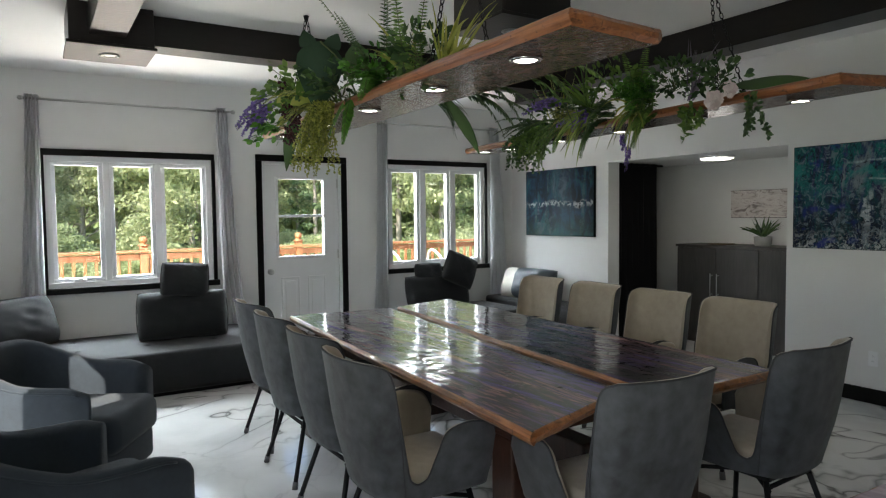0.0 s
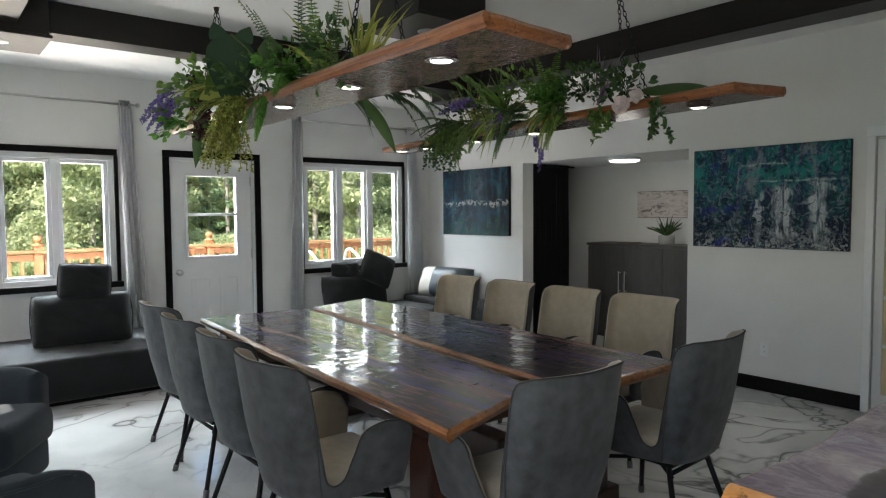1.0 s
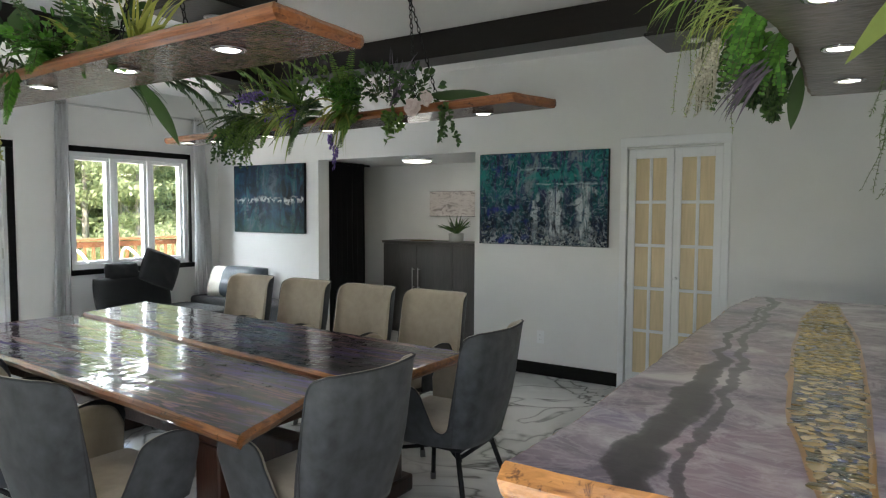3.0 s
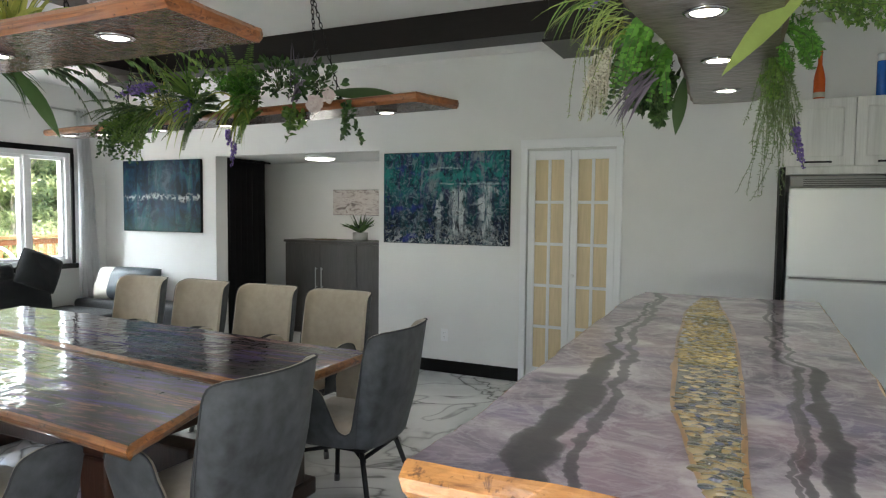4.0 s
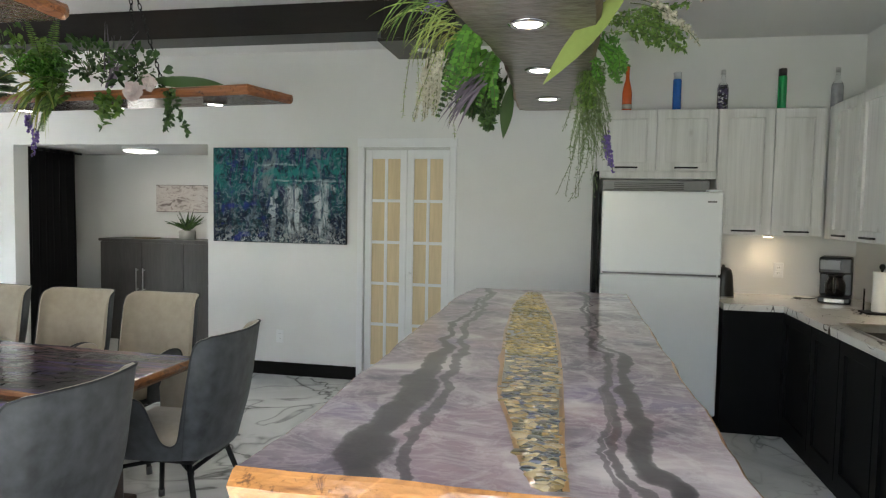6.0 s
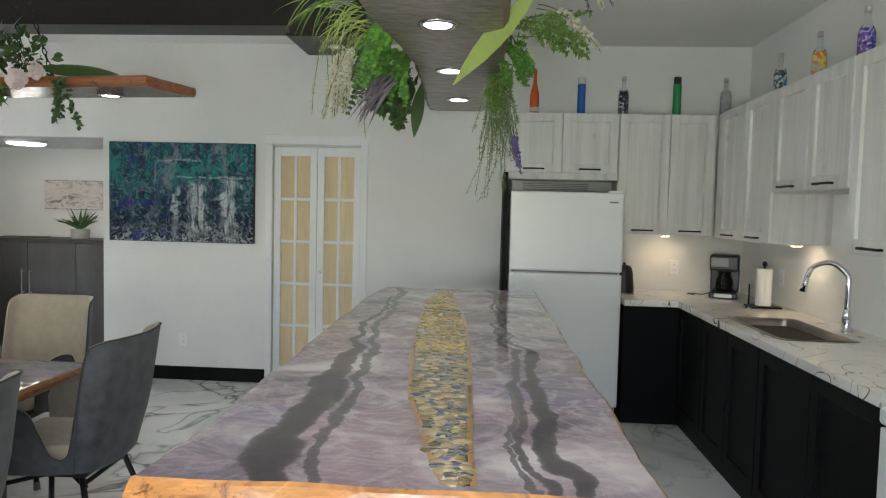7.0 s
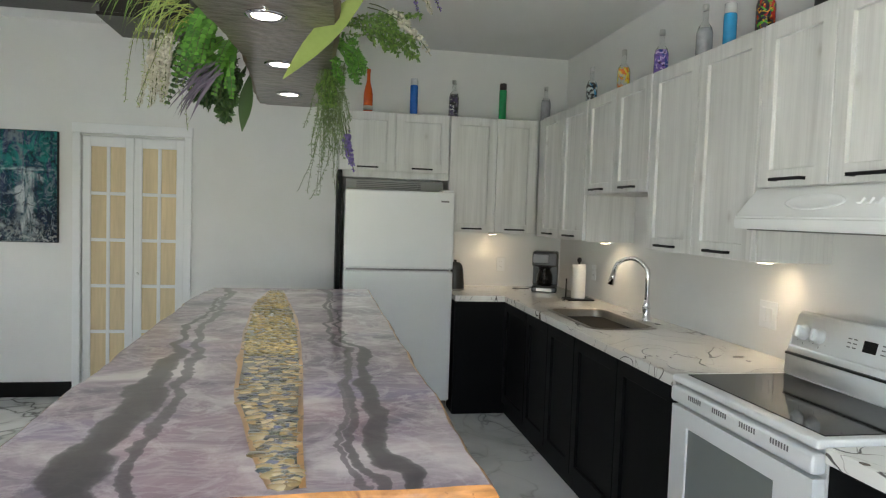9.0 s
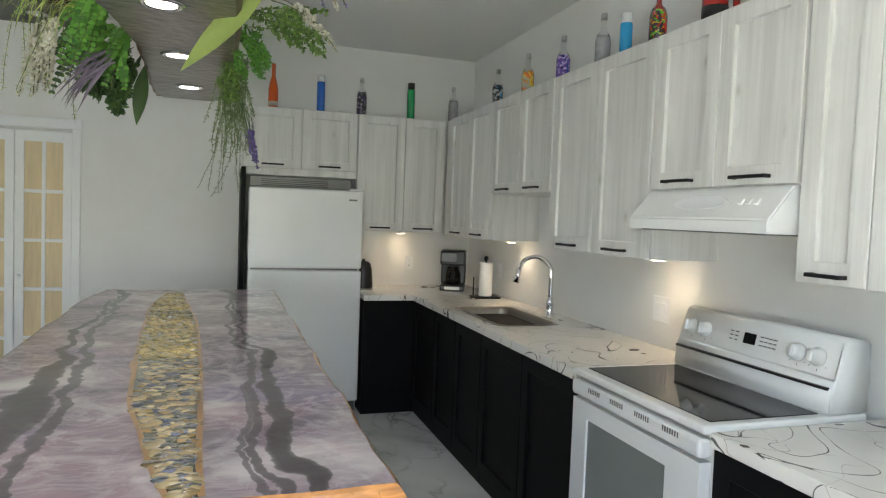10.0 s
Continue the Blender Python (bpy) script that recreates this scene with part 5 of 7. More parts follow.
kt = thing("kettle", "black electric kettle beside the fridge", "kettle", at=pose(1.06, 5.12, CZ, 0, 0, 150))
part("jug", lathe([(0.075, 0), (0.078, 0.02), (0.066, 0.16), (0.055, 0.20), (0.04, 0.215), (0.012, 0.22), (0.012, 0.235), (0.003, 0.238)], 22), BLACK_PLASTIC, kt, "", True)
part("handle", tube(smooth_line([(0.05, -0.02, 0.2), (0.11, -0.03, 0.19), (0.11, -0.03, 0.06), (0.075, -0.02, 0.04)], 5), 0.011, 8), BLACK_PLASTIC, kt, "", True)
part("base_ring", lathe([(0.08, 0), (0.08, 0.012), (0.07, 0.014)], 22), STEEL, kt, "steel base ring", True, pose(0, 0, 0.0))

tr = thing("towel_holder", "white paper towel roll on a black stand", "paper towel holder", at=pose(1.87, 4.55, CZ))
part("base_plate", box(-0.10, 0.10, -0.075, 0.075, 0, 0.012, 0.006), METAL_BLACK, tr)
part("roll", lathe([(0.02, 0.014), (0.048, 0.014), (0.05, 0.02), (0.05, 0.255), (0.048, 0.262), (0.02, 0.262)], 26), PAPER, tr, "white paper roll", True)
part("spindle", lathe([(0.008, 0), (0.008, 0.275), (0.016, 0.285), (0.017, 0.297), (0.01, 0.31), (0.002, 0.312)], 14), METAL_BLACK, tr, "", True)
part("side_bar", rod((-0.075, 0.05, 0.01), (-0.075, 0.05, 0.15), 0.005), METAL_BLACK, tr, "", True)


# ---- outlets and switches ----
def plate(name, axis, at, u, z, w, h, label, rocker):
    t = thing(name, label, "outlet" if name == "wall_outlet" else "switch", "wall plates")
    def b(u0, u1, z0, z1, d0, d1, bev=0.002):
        return box(at - d1, at - d0, u0, u1, z0, z1, bev, 1) if axis == "x" else box(u0, u1, at - d1, at - d0, z0, z1, bev, 1)
    part("cover_plate", b(u - w / 2, u + w / 2, z - h / 2, z + h / 2, 0, 0.006), VINYL, t)
    n = max(1, round(w / 0.06)) if rocker else 1
    for k in range(n):
        c = u + (k - (n - 1) / 2) * 0.046
        if rocker:
            part("rocker", b(c - 0.016, c + 0.016, z - 0.033, z + 0.033, 0.006, 0.010), VINYL, t)
        else:
            for dz in (0.02, -0.02):
                s = part("socket", b(c - 0.016, c + 0.016, z + dz - 0.014, z + dz + 0.014, 0.006, 0.008), VINYL, t)
                for du in (-0.006, 0.006):
                    part("slot", b(c + du - 0.001, c + du + 0.001, z + dz - 0.003, z + dz + 0.006, 0.0078, 0.0085, 0), BLACK_PLASTIC, s)


plate("wall_outlet", "y", NORTH, -2.556, 0.346, 0.07, 0.115, "white duplex wall outlet above the skirting", False)
plate("wall_outlet", "y", NORTH, 1.514, 1.081, 0.07, 0.115, "white duplex wall outlet above the counter", False)
plate("wall_outlet", "x", EAST, 4.68, 1.086, 0.07, 0.115, "white duplex wall outlet above the counter", False)
plate("light_switch", "x", EAST, 2.691, 1.077, 0.12, 0.125, "white double rocker switch by the stove", True)

# ---- lamps under the wall cabinets ----
WARM = (1.0, 0.74, 0.45)


def puck(x, y, z, watts=0.29):
    p = thing("puck_light", "small round warm puck lamp under a wall cabinet", "lamp", "puck lamps")
    part("housing", lathe([(0.035, 0), (0.035, 0.012), (0.03, 0.014)], 18), NICKEL, p, "", True, pose(x, y, z - 0.0145))
    part("lens", lathe([(0.028, 0), (0.028, 0.002)], 18), PUCK, p, "glowing lens", True, pose(x, y, z - 0.0165))
    l = new("puck_lamp", bpy.data.lights.new("puck_lamp", "SPOT"))
    l.data.energy, l.data.color, l.data.spot_size, l.data.spot_blend, l.data.shadow_soft_size = watts, WARM, radians(150), 0.8, 0.03
    l.matrix_world = pose(x, y, z - 0.022)
    l.parent = None


PUCK = glow("puck_lamp_lens", (1.0, 0.78, 0.5), 8.0)
puck(1.393, 5.266, 1.351)
puck(1.912, 4.209, 1.341)
puck(1.912, 2.556, 1.338)


# ---- bottles on the cabinets ----
def bottle(kind, x, y, h, glass, cap, label, bands=(), painted=True):
    r = {"wine": 0.036, "tall": 0.031, "vodka": 0.04, "flat": 0.05}[kind]
    t = thing("bottle", label, "bottle", "bottles on the cabinets", at=pose(x, y, UT, 0, 0, 30))
    n = 0.013
    if kind == "wine":
        prof = [(r * 0.9, 0), (r, 0.01), (r, h * 0.42), (r * 0.8, h * 0.55), (n * 1.1, h * 0.72), (n, h * 0.9), (n * 1.15, h * 0.92), (n * 1.15, h)]
    elif kind == "tall":
        prof = [(r * 0.95, 0), (r, 0.008), (r, h * 0.80), (r * 0.95, h * 0.83)]
    else:
        prof = [(r * 0.9, 0), (r, 0.012), (r, h * 0.55), (r * 0.85, h * 0.63), (n * 1.2, h * 0.72), (n, h * 0.9)]
    if kind in ("vodka", "flat") and painted:
        # the paint ends at the shoulder, the neck stays clear
        part("painted_body", lathe(prof[:4], 22), glass, t, "hand-painted body", True)
        part("neck", lathe(prof[3:], 22), C_GLASS, t, "clear glass neck", True)
    else:
        part("glass_body", lathe(prof, 22), glass, t, "", True)
    top = prof[-1][1]
    if cap is not None:
        cr = r * 0.92 if kind == "tall" else n * 1.25
        part("cap", lathe([(cr, 0), (cr, (h - top) or 0.02), (cr * 0.9, ((h - top) or 0.02) + 0.003)], 18), cap, t, "", True, pose(0, 0, top))
    for z0, z1, m in bands:
        part("label_band", lathe([(r + 0.0008, z0 * h), (r + 0.0008, z1 * h)], 22), m, t, "printed label", True)
    return t


def shiny(name, c, rough=0.12, grain=0.0, dark=None, scale=26):
    return mat(name, c, rough, grain=grain, grain_scale=scale, coat=0.6, dark=dark)


O_GLASS = shiny("orange_glass", (0.75, 0.12, 0.02), grain=0.2)
B_GLASS = shiny("blue_glass", (0.02, 0.14, 0.55), grain=0.2)
G_GLASS = shiny("green_glass", (0.015, 0.33, 0.10), grain=0.2)
C_GLASS = glass_mat("clear_bottle_glass", (0.93, 0.95, 0.95), 0.05, 1.12)
GREY_GLASS = shiny("smoky_silver_glass", (0.42, 0.42, 0.45), 0.2, grain=0.4)


def hand_painted(name, ground, *blots):
    """Glass painted in flat blots and petals of several colours."""
    n = Nodes(name)
    c = n.mix(n.noise(n.coords(), 18, 3), ground, tuple(k * 0.55 for k in ground))
    for k, (tone, scale, lo) in enumerate(blots):
        vec = n.coords((1, 1, 0.8 + 0.3 * k))
        w = n.noise(vec, scale + 3.7 * k, 3, 1.5)
        c = n.mix(n.ramp(w, (lo, bw(0)), (lo + 0.035, bw(0.95))), c, tone)
    return n.base(c, 0.18, 0.6)


PAINTED = hand_painted("painted_black_white_glass", (0.10, 0.08, 0.16), ((0.012, 0.012, 0.014), 22, 0.46), ((0.62, 0.60, 0.64), 34, 0.57))
PAINTED_B = hand_painted("painted_blue_black_glass", (0.60, 0.66, 0.70), ((0.04, 0.30, 0.62), 14, 0.52), ((0.008, 0.008, 0.010), 30, 0.50))
PAINTED_P = hand_painted("painted_violet_glass", (0.20, 0.12, 0.50), ((0.03, 0.06, 0.30), 14, 0.5), ((0.55, 0.42, 0.78), 28, 0.56), ((0.02, 0.01, 0.05), 20, 0.62))
PAINTED_R = hand_painted("painted_red_green_glass", (0.02, 0.015, 0.012), ((0.45, 0.03, 0.02), 12, 0.48), ((0.10, 0.36, 0.03), 16, 0.54), ((0.75, 0.45, 0.03), 24, 0.62))
YELLOW = hand_painted("painted_yellow_glass", (0.62, 0.62, 0.50), ((0.78, 0.58, 0.04), 12, 0.46), ((0.75, 0.16, 0.02), 20, 0.55), ((0.10, 0.03, 0.02), 26, 0.64))
RED_GLASS = shiny("red_liqueur_glass", (0.40, 0.02, 0.015), 0.1, grain=0.3)
AMBER = shiny("amber_glass", (0.60, 0.22, 0.02), 0.1, grain=0.3)
LIME = shiny("lime_glass", (0.55, 0.55, 0.04), 0.1, grain=0.3)
CLEAR_CAP = shiny("clear_plastic_cap", (0.62, 0.64, 0.66), 0.2)
LABEL = mat("cream_label", (0.62, 0.58, 0.48), 0.6, grain=0.1)
DARK_LABEL = mat("black_label", (0.02, 0.02, 0.02), 0.5, grain=0.2)
NB = 5.237
bottle("wine", 0.346, NB, 0.345, O_GLASS, None, "orange glass wine bottle with a pale label", [(0.07, 0.17, LABEL)])
bottle("tall", 0.706, NB, 0.29, B_GLASS, CLEAR_CAP, "tall blue water bottle with a clear cap")
bottle("vodka", 1.028, NB, 0.30, PAINTED, NICKEL, "hand-painted black and white bottle")
bottle("tall", 1.432, NB, 0.30, G_GLASS, BLACK_PLASTIC, "tall green bottle with a black cap")
bottle("vodka", 1.797, NB, 0.30, GREY_GLASS, NICKEL, "smoky silver glass bottle")
EB = 1.864
bottle("vodka", EB, 4.449, 0.30, PAINTED_B, NICKEL, "hand-painted blue and black bottle")
bottle("vodka", EB, 3.947, 0.30, YELLOW, NICKEL, "clear bottle painted with yellow and orange flowers")
bottle("vodka", EB, 3.474, 0.30, PAINTED_P, NICKEL, "hand-painted violet and blue bottle")
bottle("vodka", EB, 3.048, 0.31, GREY_GLASS, NICKEL, "silver painted glass bottle")
bottle("tall", EB + 0.05, 2.915, 0.28, shiny("sky_blue_glass", (0.03, 0.38, 0.75), grain=0.2), CLEAR_CAP, "tall sky blue bottle with a clear cap")
bottle("vodka", EB, 2.584, 0.31, PAINTED_R, NICKEL, "bottle painted in red, green and black")
bottle("wine", EB + 0.06, 2.669, 0.28, RED_GLASS, None, "small red glass bottle with a narrow neck")
bottle("flat", EB, 2.215, 0.28, RED_GLASS, BLACK_PLASTIC, "red liqueur bottle with a dark label", [(0.12, 0.38, DARK_LABEL)], painted=False)
bottle("vodka", EB + 0.04, 2.101, 0.30, RED_GLASS, NICKEL, "small red glass bottle with a narrow neck", painted=False)
bottle("vodka", EB, 2.016, 0.29, LIME, NICKEL, "lime yellow bottle with a cream label", [(0.15, 0.4, LABEL)], painted=False)
bottle("vodka", EB + 0.02, 1.912, 0.29, AMBER, NICKEL, "amber bottle with a dark label", [(0.15, 0.4, DARK_LABEL)], painted=False)
bottle("flat", EB, 1.799, 0.28, AMBER, BLACK_PLASTIC, "amber liqueur bottle with a cream label", [(0.2, 0.4, LABEL)], painted=False)
bottle("vodka", EB, 1.704, 0.28, YELLOW, NICKEL, "yellow painted glass bottle on the cabinet")

# ---- alcove ----
ncab = thing("storage_cabinet", "dark grey wood two-door storage cabinet in the alcove", "cabinet")
part("body", box(-5.151, -3.075, 6.4, 6.823, 0.0, 1.086, 0.002), GREY_WOOD, ncab)
part("top_board", box(-5.17, -3.056, 6.376, 6.823, 1.086, 1.115, 0.003), GREY_WOOD, ncab)
for a, b in ((-5.146, -4.642), (-4.637, -4.132), (-4.127, -3.623), (-3.618, -3.085)):
    d = part("door", box(a, b, 6.380, 6.399, 0.08, 1.077, 0.003), GREY_WOOD, ncab)
for x in (-4.68, -4.598, -3.661, -3.58):
    part("handle", join(join(rod((x, 6.345, 0.55), (x, 6.345, 0.80), 0.006), rod((x, 6.345, 0.57), (x, 6.380, 0.57), 0.005)), rod((x, 6.345, 0.78), (x, 6.380, 0.78), 0.005)), NICKEL, ncab, "slim steel handle")
tray = thing("tray", "small flat tray on the storage cabinet", "tray")
part("dish", box(-4.786, -4.555, 6.458, 6.612, 1.115, 1.130, 0.005), mat("bronze_tray", (0.16, 0.11, 0.06), 0.4, metal=0.5, grain=0.2), tray)
drape_black = thing("black_curtain", "black cloth curtain in the alcove", "curtain")
drape("cloth", (5.612, 6.247), (5.612, 6.266), 0.02, 2.047, -5.343, 7, "", BLACK_CLOTH, drape_black, seed=31)
part("rail", rod((-5.343, 5.593, 2.028), (-5.343, 6.343, 2.028), 0.012), BLACK, drape_black)
fl = thing("ceiling_light", "round white flush ceiling lamp in the alcove, lit", "ceiling lamp")
part("ring", lathe([(0.17, 0), (0.175, -0.012), (0.165, -0.03)], 32), WHITE, fl, "", True, pose(-4.344, 5.977, 2.062))
part("diffuser", lathe([(0.16, 0), (0.158, -0.014), (0.13, -0.024), (0.02, -0.028)], 32), glow("frosted_lamp_glass", (1.0, 0.96, 0.88), 2.0), fl, "glowing diffuser", True, pose(-4.344, 5.977, 2.042))
niche_lamp = window_light("alcove_lamp", (-4.344, 5.977, 2.009), (-4.344, 5.977, 0), 0.28, 0.28, 0.3, (1.0, 0.9, 0.75))

# ---- greenery ----
def leafy(name, front, back, rough=0.45, through_light=0.3):
    """A thin leaf that lets some light through; tone varies from leaf to leaf."""
    n = Nodes(name)
    geo = n.add("NewGeometry")
    c = n.ramp(geo.outputs["Random Per Island"], (0.0, back), (1.0, front))
    c = n.mix(n.math("MULTIPLY", n.noise(n.coords(), 45, 3), 0.35), c, tuple(k * 0.45 for k in front))
    n.base(c, rough)
    tr = n.add("BsdfTranslucent", Color=c)
    mixs = n.add("MixShader", Fac=through_light)
    out = n.t.nodes["Material Output"]
    n.t.links.new(n.b.outputs[0], mixs.inputs[1])
    n.t.links.new(tr.outputs[0], mixs.inputs[2])
    n.t.links.new(mixs.outputs[0], out.inputs[0])
    return n.m


LEAF_DARK = leafy("deep_green_leaf", (0.095, 0.185, 0.048), (0.018, 0.055, 0.018))
LEAF = leafy("green_leaf", (0.21, 0.34, 0.065), (0.05, 0.13, 0.028))
LEAF_BRIGHT = leafy("fresh_green_leaf", (0.16, 0.40, 0.05), (0.035, 0.13, 0.02))
LEAF_LIME = leafy("yellow_green_leaf", (0.50, 0.50, 0.12), (0.22, 0.27, 0.04))
LEAF_PALE = leafy("pale_lime_leaf", (0.42, 0.52, 0.16), (0.30, 0.42, 0.10))
LEAF_HEART = leafy("dark_heart_leaf", (0.03, 0.075, 0.035), (0.022, 0.06, 0.028), 0.3, 0.15)
LEAF_SAGE = leafy("sage_green_leaf", (0.26, 0.34, 0.16), (0.12, 0.19, 0.07))
PURPLE = leafy("lavender_bloom", (0.30, 0.20, 0.60), (0.14, 0.09, 0.36))
WINE = leafy("dark_wine_bloom", (0.085, 0.012, 0.02), (0.03, 0.006, 0.01))
CREAM = leafy("cream_bloom", (0.72, 0.68, 0.56), (0.55, 0.52, 0.42))
BLUSH = leafy("blush_white_petal", (0.78, 0.68, 0.66), (0.66, 0.54, 0.52))
MAUVE = leafy("dusty_mauve_blade", (0.26, 0.21, 0.28), (0.13, 0.11, 0.15))
STEM = mat("brown_green_stem", (0.10, 0.13, 0.045), 0.7, grain=0.3)


class Sheaf:
    """Gathers many leaves into one mesh."""

    def __init__(self):
        self.v, self.f = [], []

    def blade(self, pts, widths, side, fold=0.0):
        """A strip along pts with half-widths, flat towards side, folded along its middle."""
        base = len(self.v)
        side = Vector(side)
        for i, (p, w) in enumerate(zip(pts, widths)):
            p = Vector(p)
            d = (Vector(pts[min(i + 1, len(pts) - 1)]) - Vector(pts[max(i - 1, 0)])).normalized()
            s = (side - d * side.dot(d))
            s = s.normalized() if s.length > 1e-4 else d.orthogonal().normalized()
            up = s.cross(d)
            self.v += [p - s * w + up * w * fold, p, p + s * w + up * w * fold]
        for i in range(len(pts) - 1):
            a = base + 3 * i
            self.f += [(a, a + 1, a + 4, a + 3), (a + 1, a + 2, a + 5, a + 4)]

    def leaf(self, p, d, length, width, side, droop=0.3, segs=4, fold=0.25, shape=(0.15, 0.75, 1.0, 0.7, 0.05)):
        p, d = Vector(p), Vector(d).normalized()
        pts, ws = [], []
        q = p.copy()
        for k in range(segs + 1):
            t = k / segs
            pts.append(q.copy())
            i = t * (len(shape) - 1)
            lo = int(min(i, len(shape) - 2))
            ws.append(width / 2 * (shape[lo] + (shape[lo + 1] - shape[lo]) * (i - lo)))
            d = (d + Vector((0, 0, -droop / segs))).normalized()
            q = q + d * length / segs
        self.blade(pts, ws, side, fold)
        return pts[-1]

    def blob(self, p, r):
        base = len(self.v)
        p = Vector(p)
        self.v += [p + Vector(q) * r for q in ((1, 0, 0), (-1, 0, 0), (0, 1, 0), (0, -1, 0), (0, 0, 1), (0, 0, -1))]
        for a, b, c in ((0, 2, 4), (2, 1, 4), (1, 3, 4), (3, 0, 4), (2, 0, 5), (1, 2, 5), (3, 1, 5), (0, 3, 5)):
            self.f.append((base + a, base + b, base + c))

    def make(self, name, material, parent, label="", stuff=False):
        me = bpy.data.meshes.new(name)
        me.from_pydata([tuple(v) for v in self.v], [], self.f)
        me.materials.append(material)
        me.shade_smooth()
        ob = new(name, me)
        ob.parent = parent
        return tagged(ob, label, "", "", "stuff" if stuff or len(self.v) > 60 else "")


RND = random.Random(5)


def rv(s=1.0):
    return Vector((RND.uniform(-s, s), RND.uniform(-s, s), RND.uniform(-s, s)))


def arc(p, d, length, droop, n=10, wander=0.0):
    p, d = Vector(p), Vector(d).normalized()
    out = [p.copy()]
    for k in range(n):
        d = (d + Vector((0, 0, -droop / n)) + rv(wander)).normalized()
        p = p + d * length / n
        out.append(p.copy())
    return out


def plant(kind, label, group=""):
    return thing("artificial_" + kind, label, "artificial plant", group or "greenery on the hanging boards")


def stems_of(lines, parent, r=0.003):
    bm = bmesh.new()
    for l in lines:
        join(bm, tube(l, r, 5))
    tagged(part("stem", bm, STEM, parent, "", True), kind="stuff" if len(lines) > 1 else "")


def fern(p, aim, n, length, material, spread=0.5, droop=1.3, leaf=0.055, label="green artificial fern spilling over the board", wide=0.3):
    t = plant("fern", label)
    s, lines = Sheaf(), []
    for _ in range(n):
        d = Vector(aim).normalized() + rv(spread)
        L = length * RND.uniform(0.7, 1.1)
        ax = arc(Vector(p) + rv(0.03), d, L, droop * RND.uniform(0.6, 1.3), 16, 0.03)
        lines.append(ax)
        side = (ax[-1] - ax[0]).cross(Vector((0, 0, 1)))
        side = side.normalized() if side.length > 0.01 else Vector((1, 0, 0))
        for i in range(2, 16):
            for hlf in (0, 0.5):
                q = ax[i].lerp(ax[min(i + 1, 16)], hlf)
                k = leaf * (1 - (i + hlf) / 18) ** 0.7 * 1.25
                along = (ax[min(i + 1, 16)] - ax[i - 1]).normalized()
                for sg in (-1, 1):
                    s.leaf(q, side * sg + along * 0.45 + rv(0.15), k, k * wide, along, 0.35, 2, 0.1, (0.5, 1.0, 0.1))
    stems_of(lines, t, 0.0018)
    s.make("frond", material, t)
    return t


def button_fern(p, aim, n, length, material, spread=0.5, droop=1.2, leaf=0.022, label="fresh green artificial fern with round leaflets", pairs=11):
    """Fronds with pairs of round leaflets that shrink towards the tip."""
    t = plant("fern", label)
    s, lines = Sheaf(), []
    for _ in range(n):
        ax = arc(Vector(p) + rv(0.035), Vector(aim).normalized() + rv(spread), length * RND.uniform(0.65, 1.1), droop * RND.uniform(0.6, 1.3), pairs, 0.06)
        lines.append(ax)
        face = Vector((RND.uniform(-0.4, 0.4), -1.0, RND.uniform(-0.2, 0.5)))
        for i in range(1, pairs + 1):
            along = (ax[i] - ax[i - 1]).normalized()
            side = along.cross(face)
            side = side.normalized() if side.length > 0.05 else Vector((1, 0, 0))
            k = leaf * (1.0 - 0.5 * i / pairs) * RND.uniform(0.85, 1.15)
            for sg in (-1, 1):
                s.leaf(ax[i], side * sg + along * 0.3 + rv(0.2), k, k * 0.92, along, 0.3, 4, 0.15, (0.45, 0.95, 1.0, 0.8, 0.25))
    stems_of(lines, t, 0.0014)
    s.make("leaflet", material, t)
    return t


def spray(p, aim, n, length, material, spread=0.35, droop=0.8, leaf=0.02, label="small-leaved green artificial boxwood sprays", twigs=5):
    """Branching twigs set with small narrow leaves all round."""
    t = plant("foliage", label)
    s, lines = Sheaf(), []
    for _ in range(n):
        ax = arc(Vector(p) + rv(0.04), Vector(aim).normalized() + rv(spread), length * RND.uniform(0.7, 1.1), droop * RND.uniform(0.6, 1.3), 12, 0.05)
        lines.append(ax)
        runs = [ax]
        for _ in range(twigs):
            i = RND.randint(3, 10)
            along = (ax[i] - ax[i - 1]).normalized()
            runs.append(arc(ax[i], along + rv(0.7), length * RND.uniform(0.18, 0.34), droop * 0.6, 7, 0.05))
        for run in runs:
            if run is not ax:
                lines.append(run)
            for i in range(2, len(run)):
                along = (run[i] - run[i - 1]).normalized()
                for q in (0.0, 0.5):
                    at = run[i - 1].lerp(run[i], q)
                    for _ in range(3):
                        s.leaf(at, along * 0.5 + rv(1).normalized(), leaf * RND.uniform(0.7, 1.15), leaf * 0.42, along, 0.2, 2, 0.15, (0.4, 1.0, 0.1))
    stems_of(lines, t, 0.0013)
    s.make("leaf", material, t)
    return t


def grass(p, aim, n, length, material, spread=0.5, droop=1.6, width=0.012, label="long-bladed artificial grass tuft"):
    t = plant("grass", label)
    s = Sheaf()
    for _ in range(n):
        d = Vector(aim).normalized() + rv(spread)
        s.leaf(Vector(p) + rv(0.03), d, length * RND.uniform(0.6, 1.15), width * RND.uniform(0.7, 1.3), rv(1), droop * RND.uniform(0.5, 1.4), 7, 0.3, (0.5, 1, 0.9, 0.6, 0.05))
    s.make("blade", material, t)
    return t


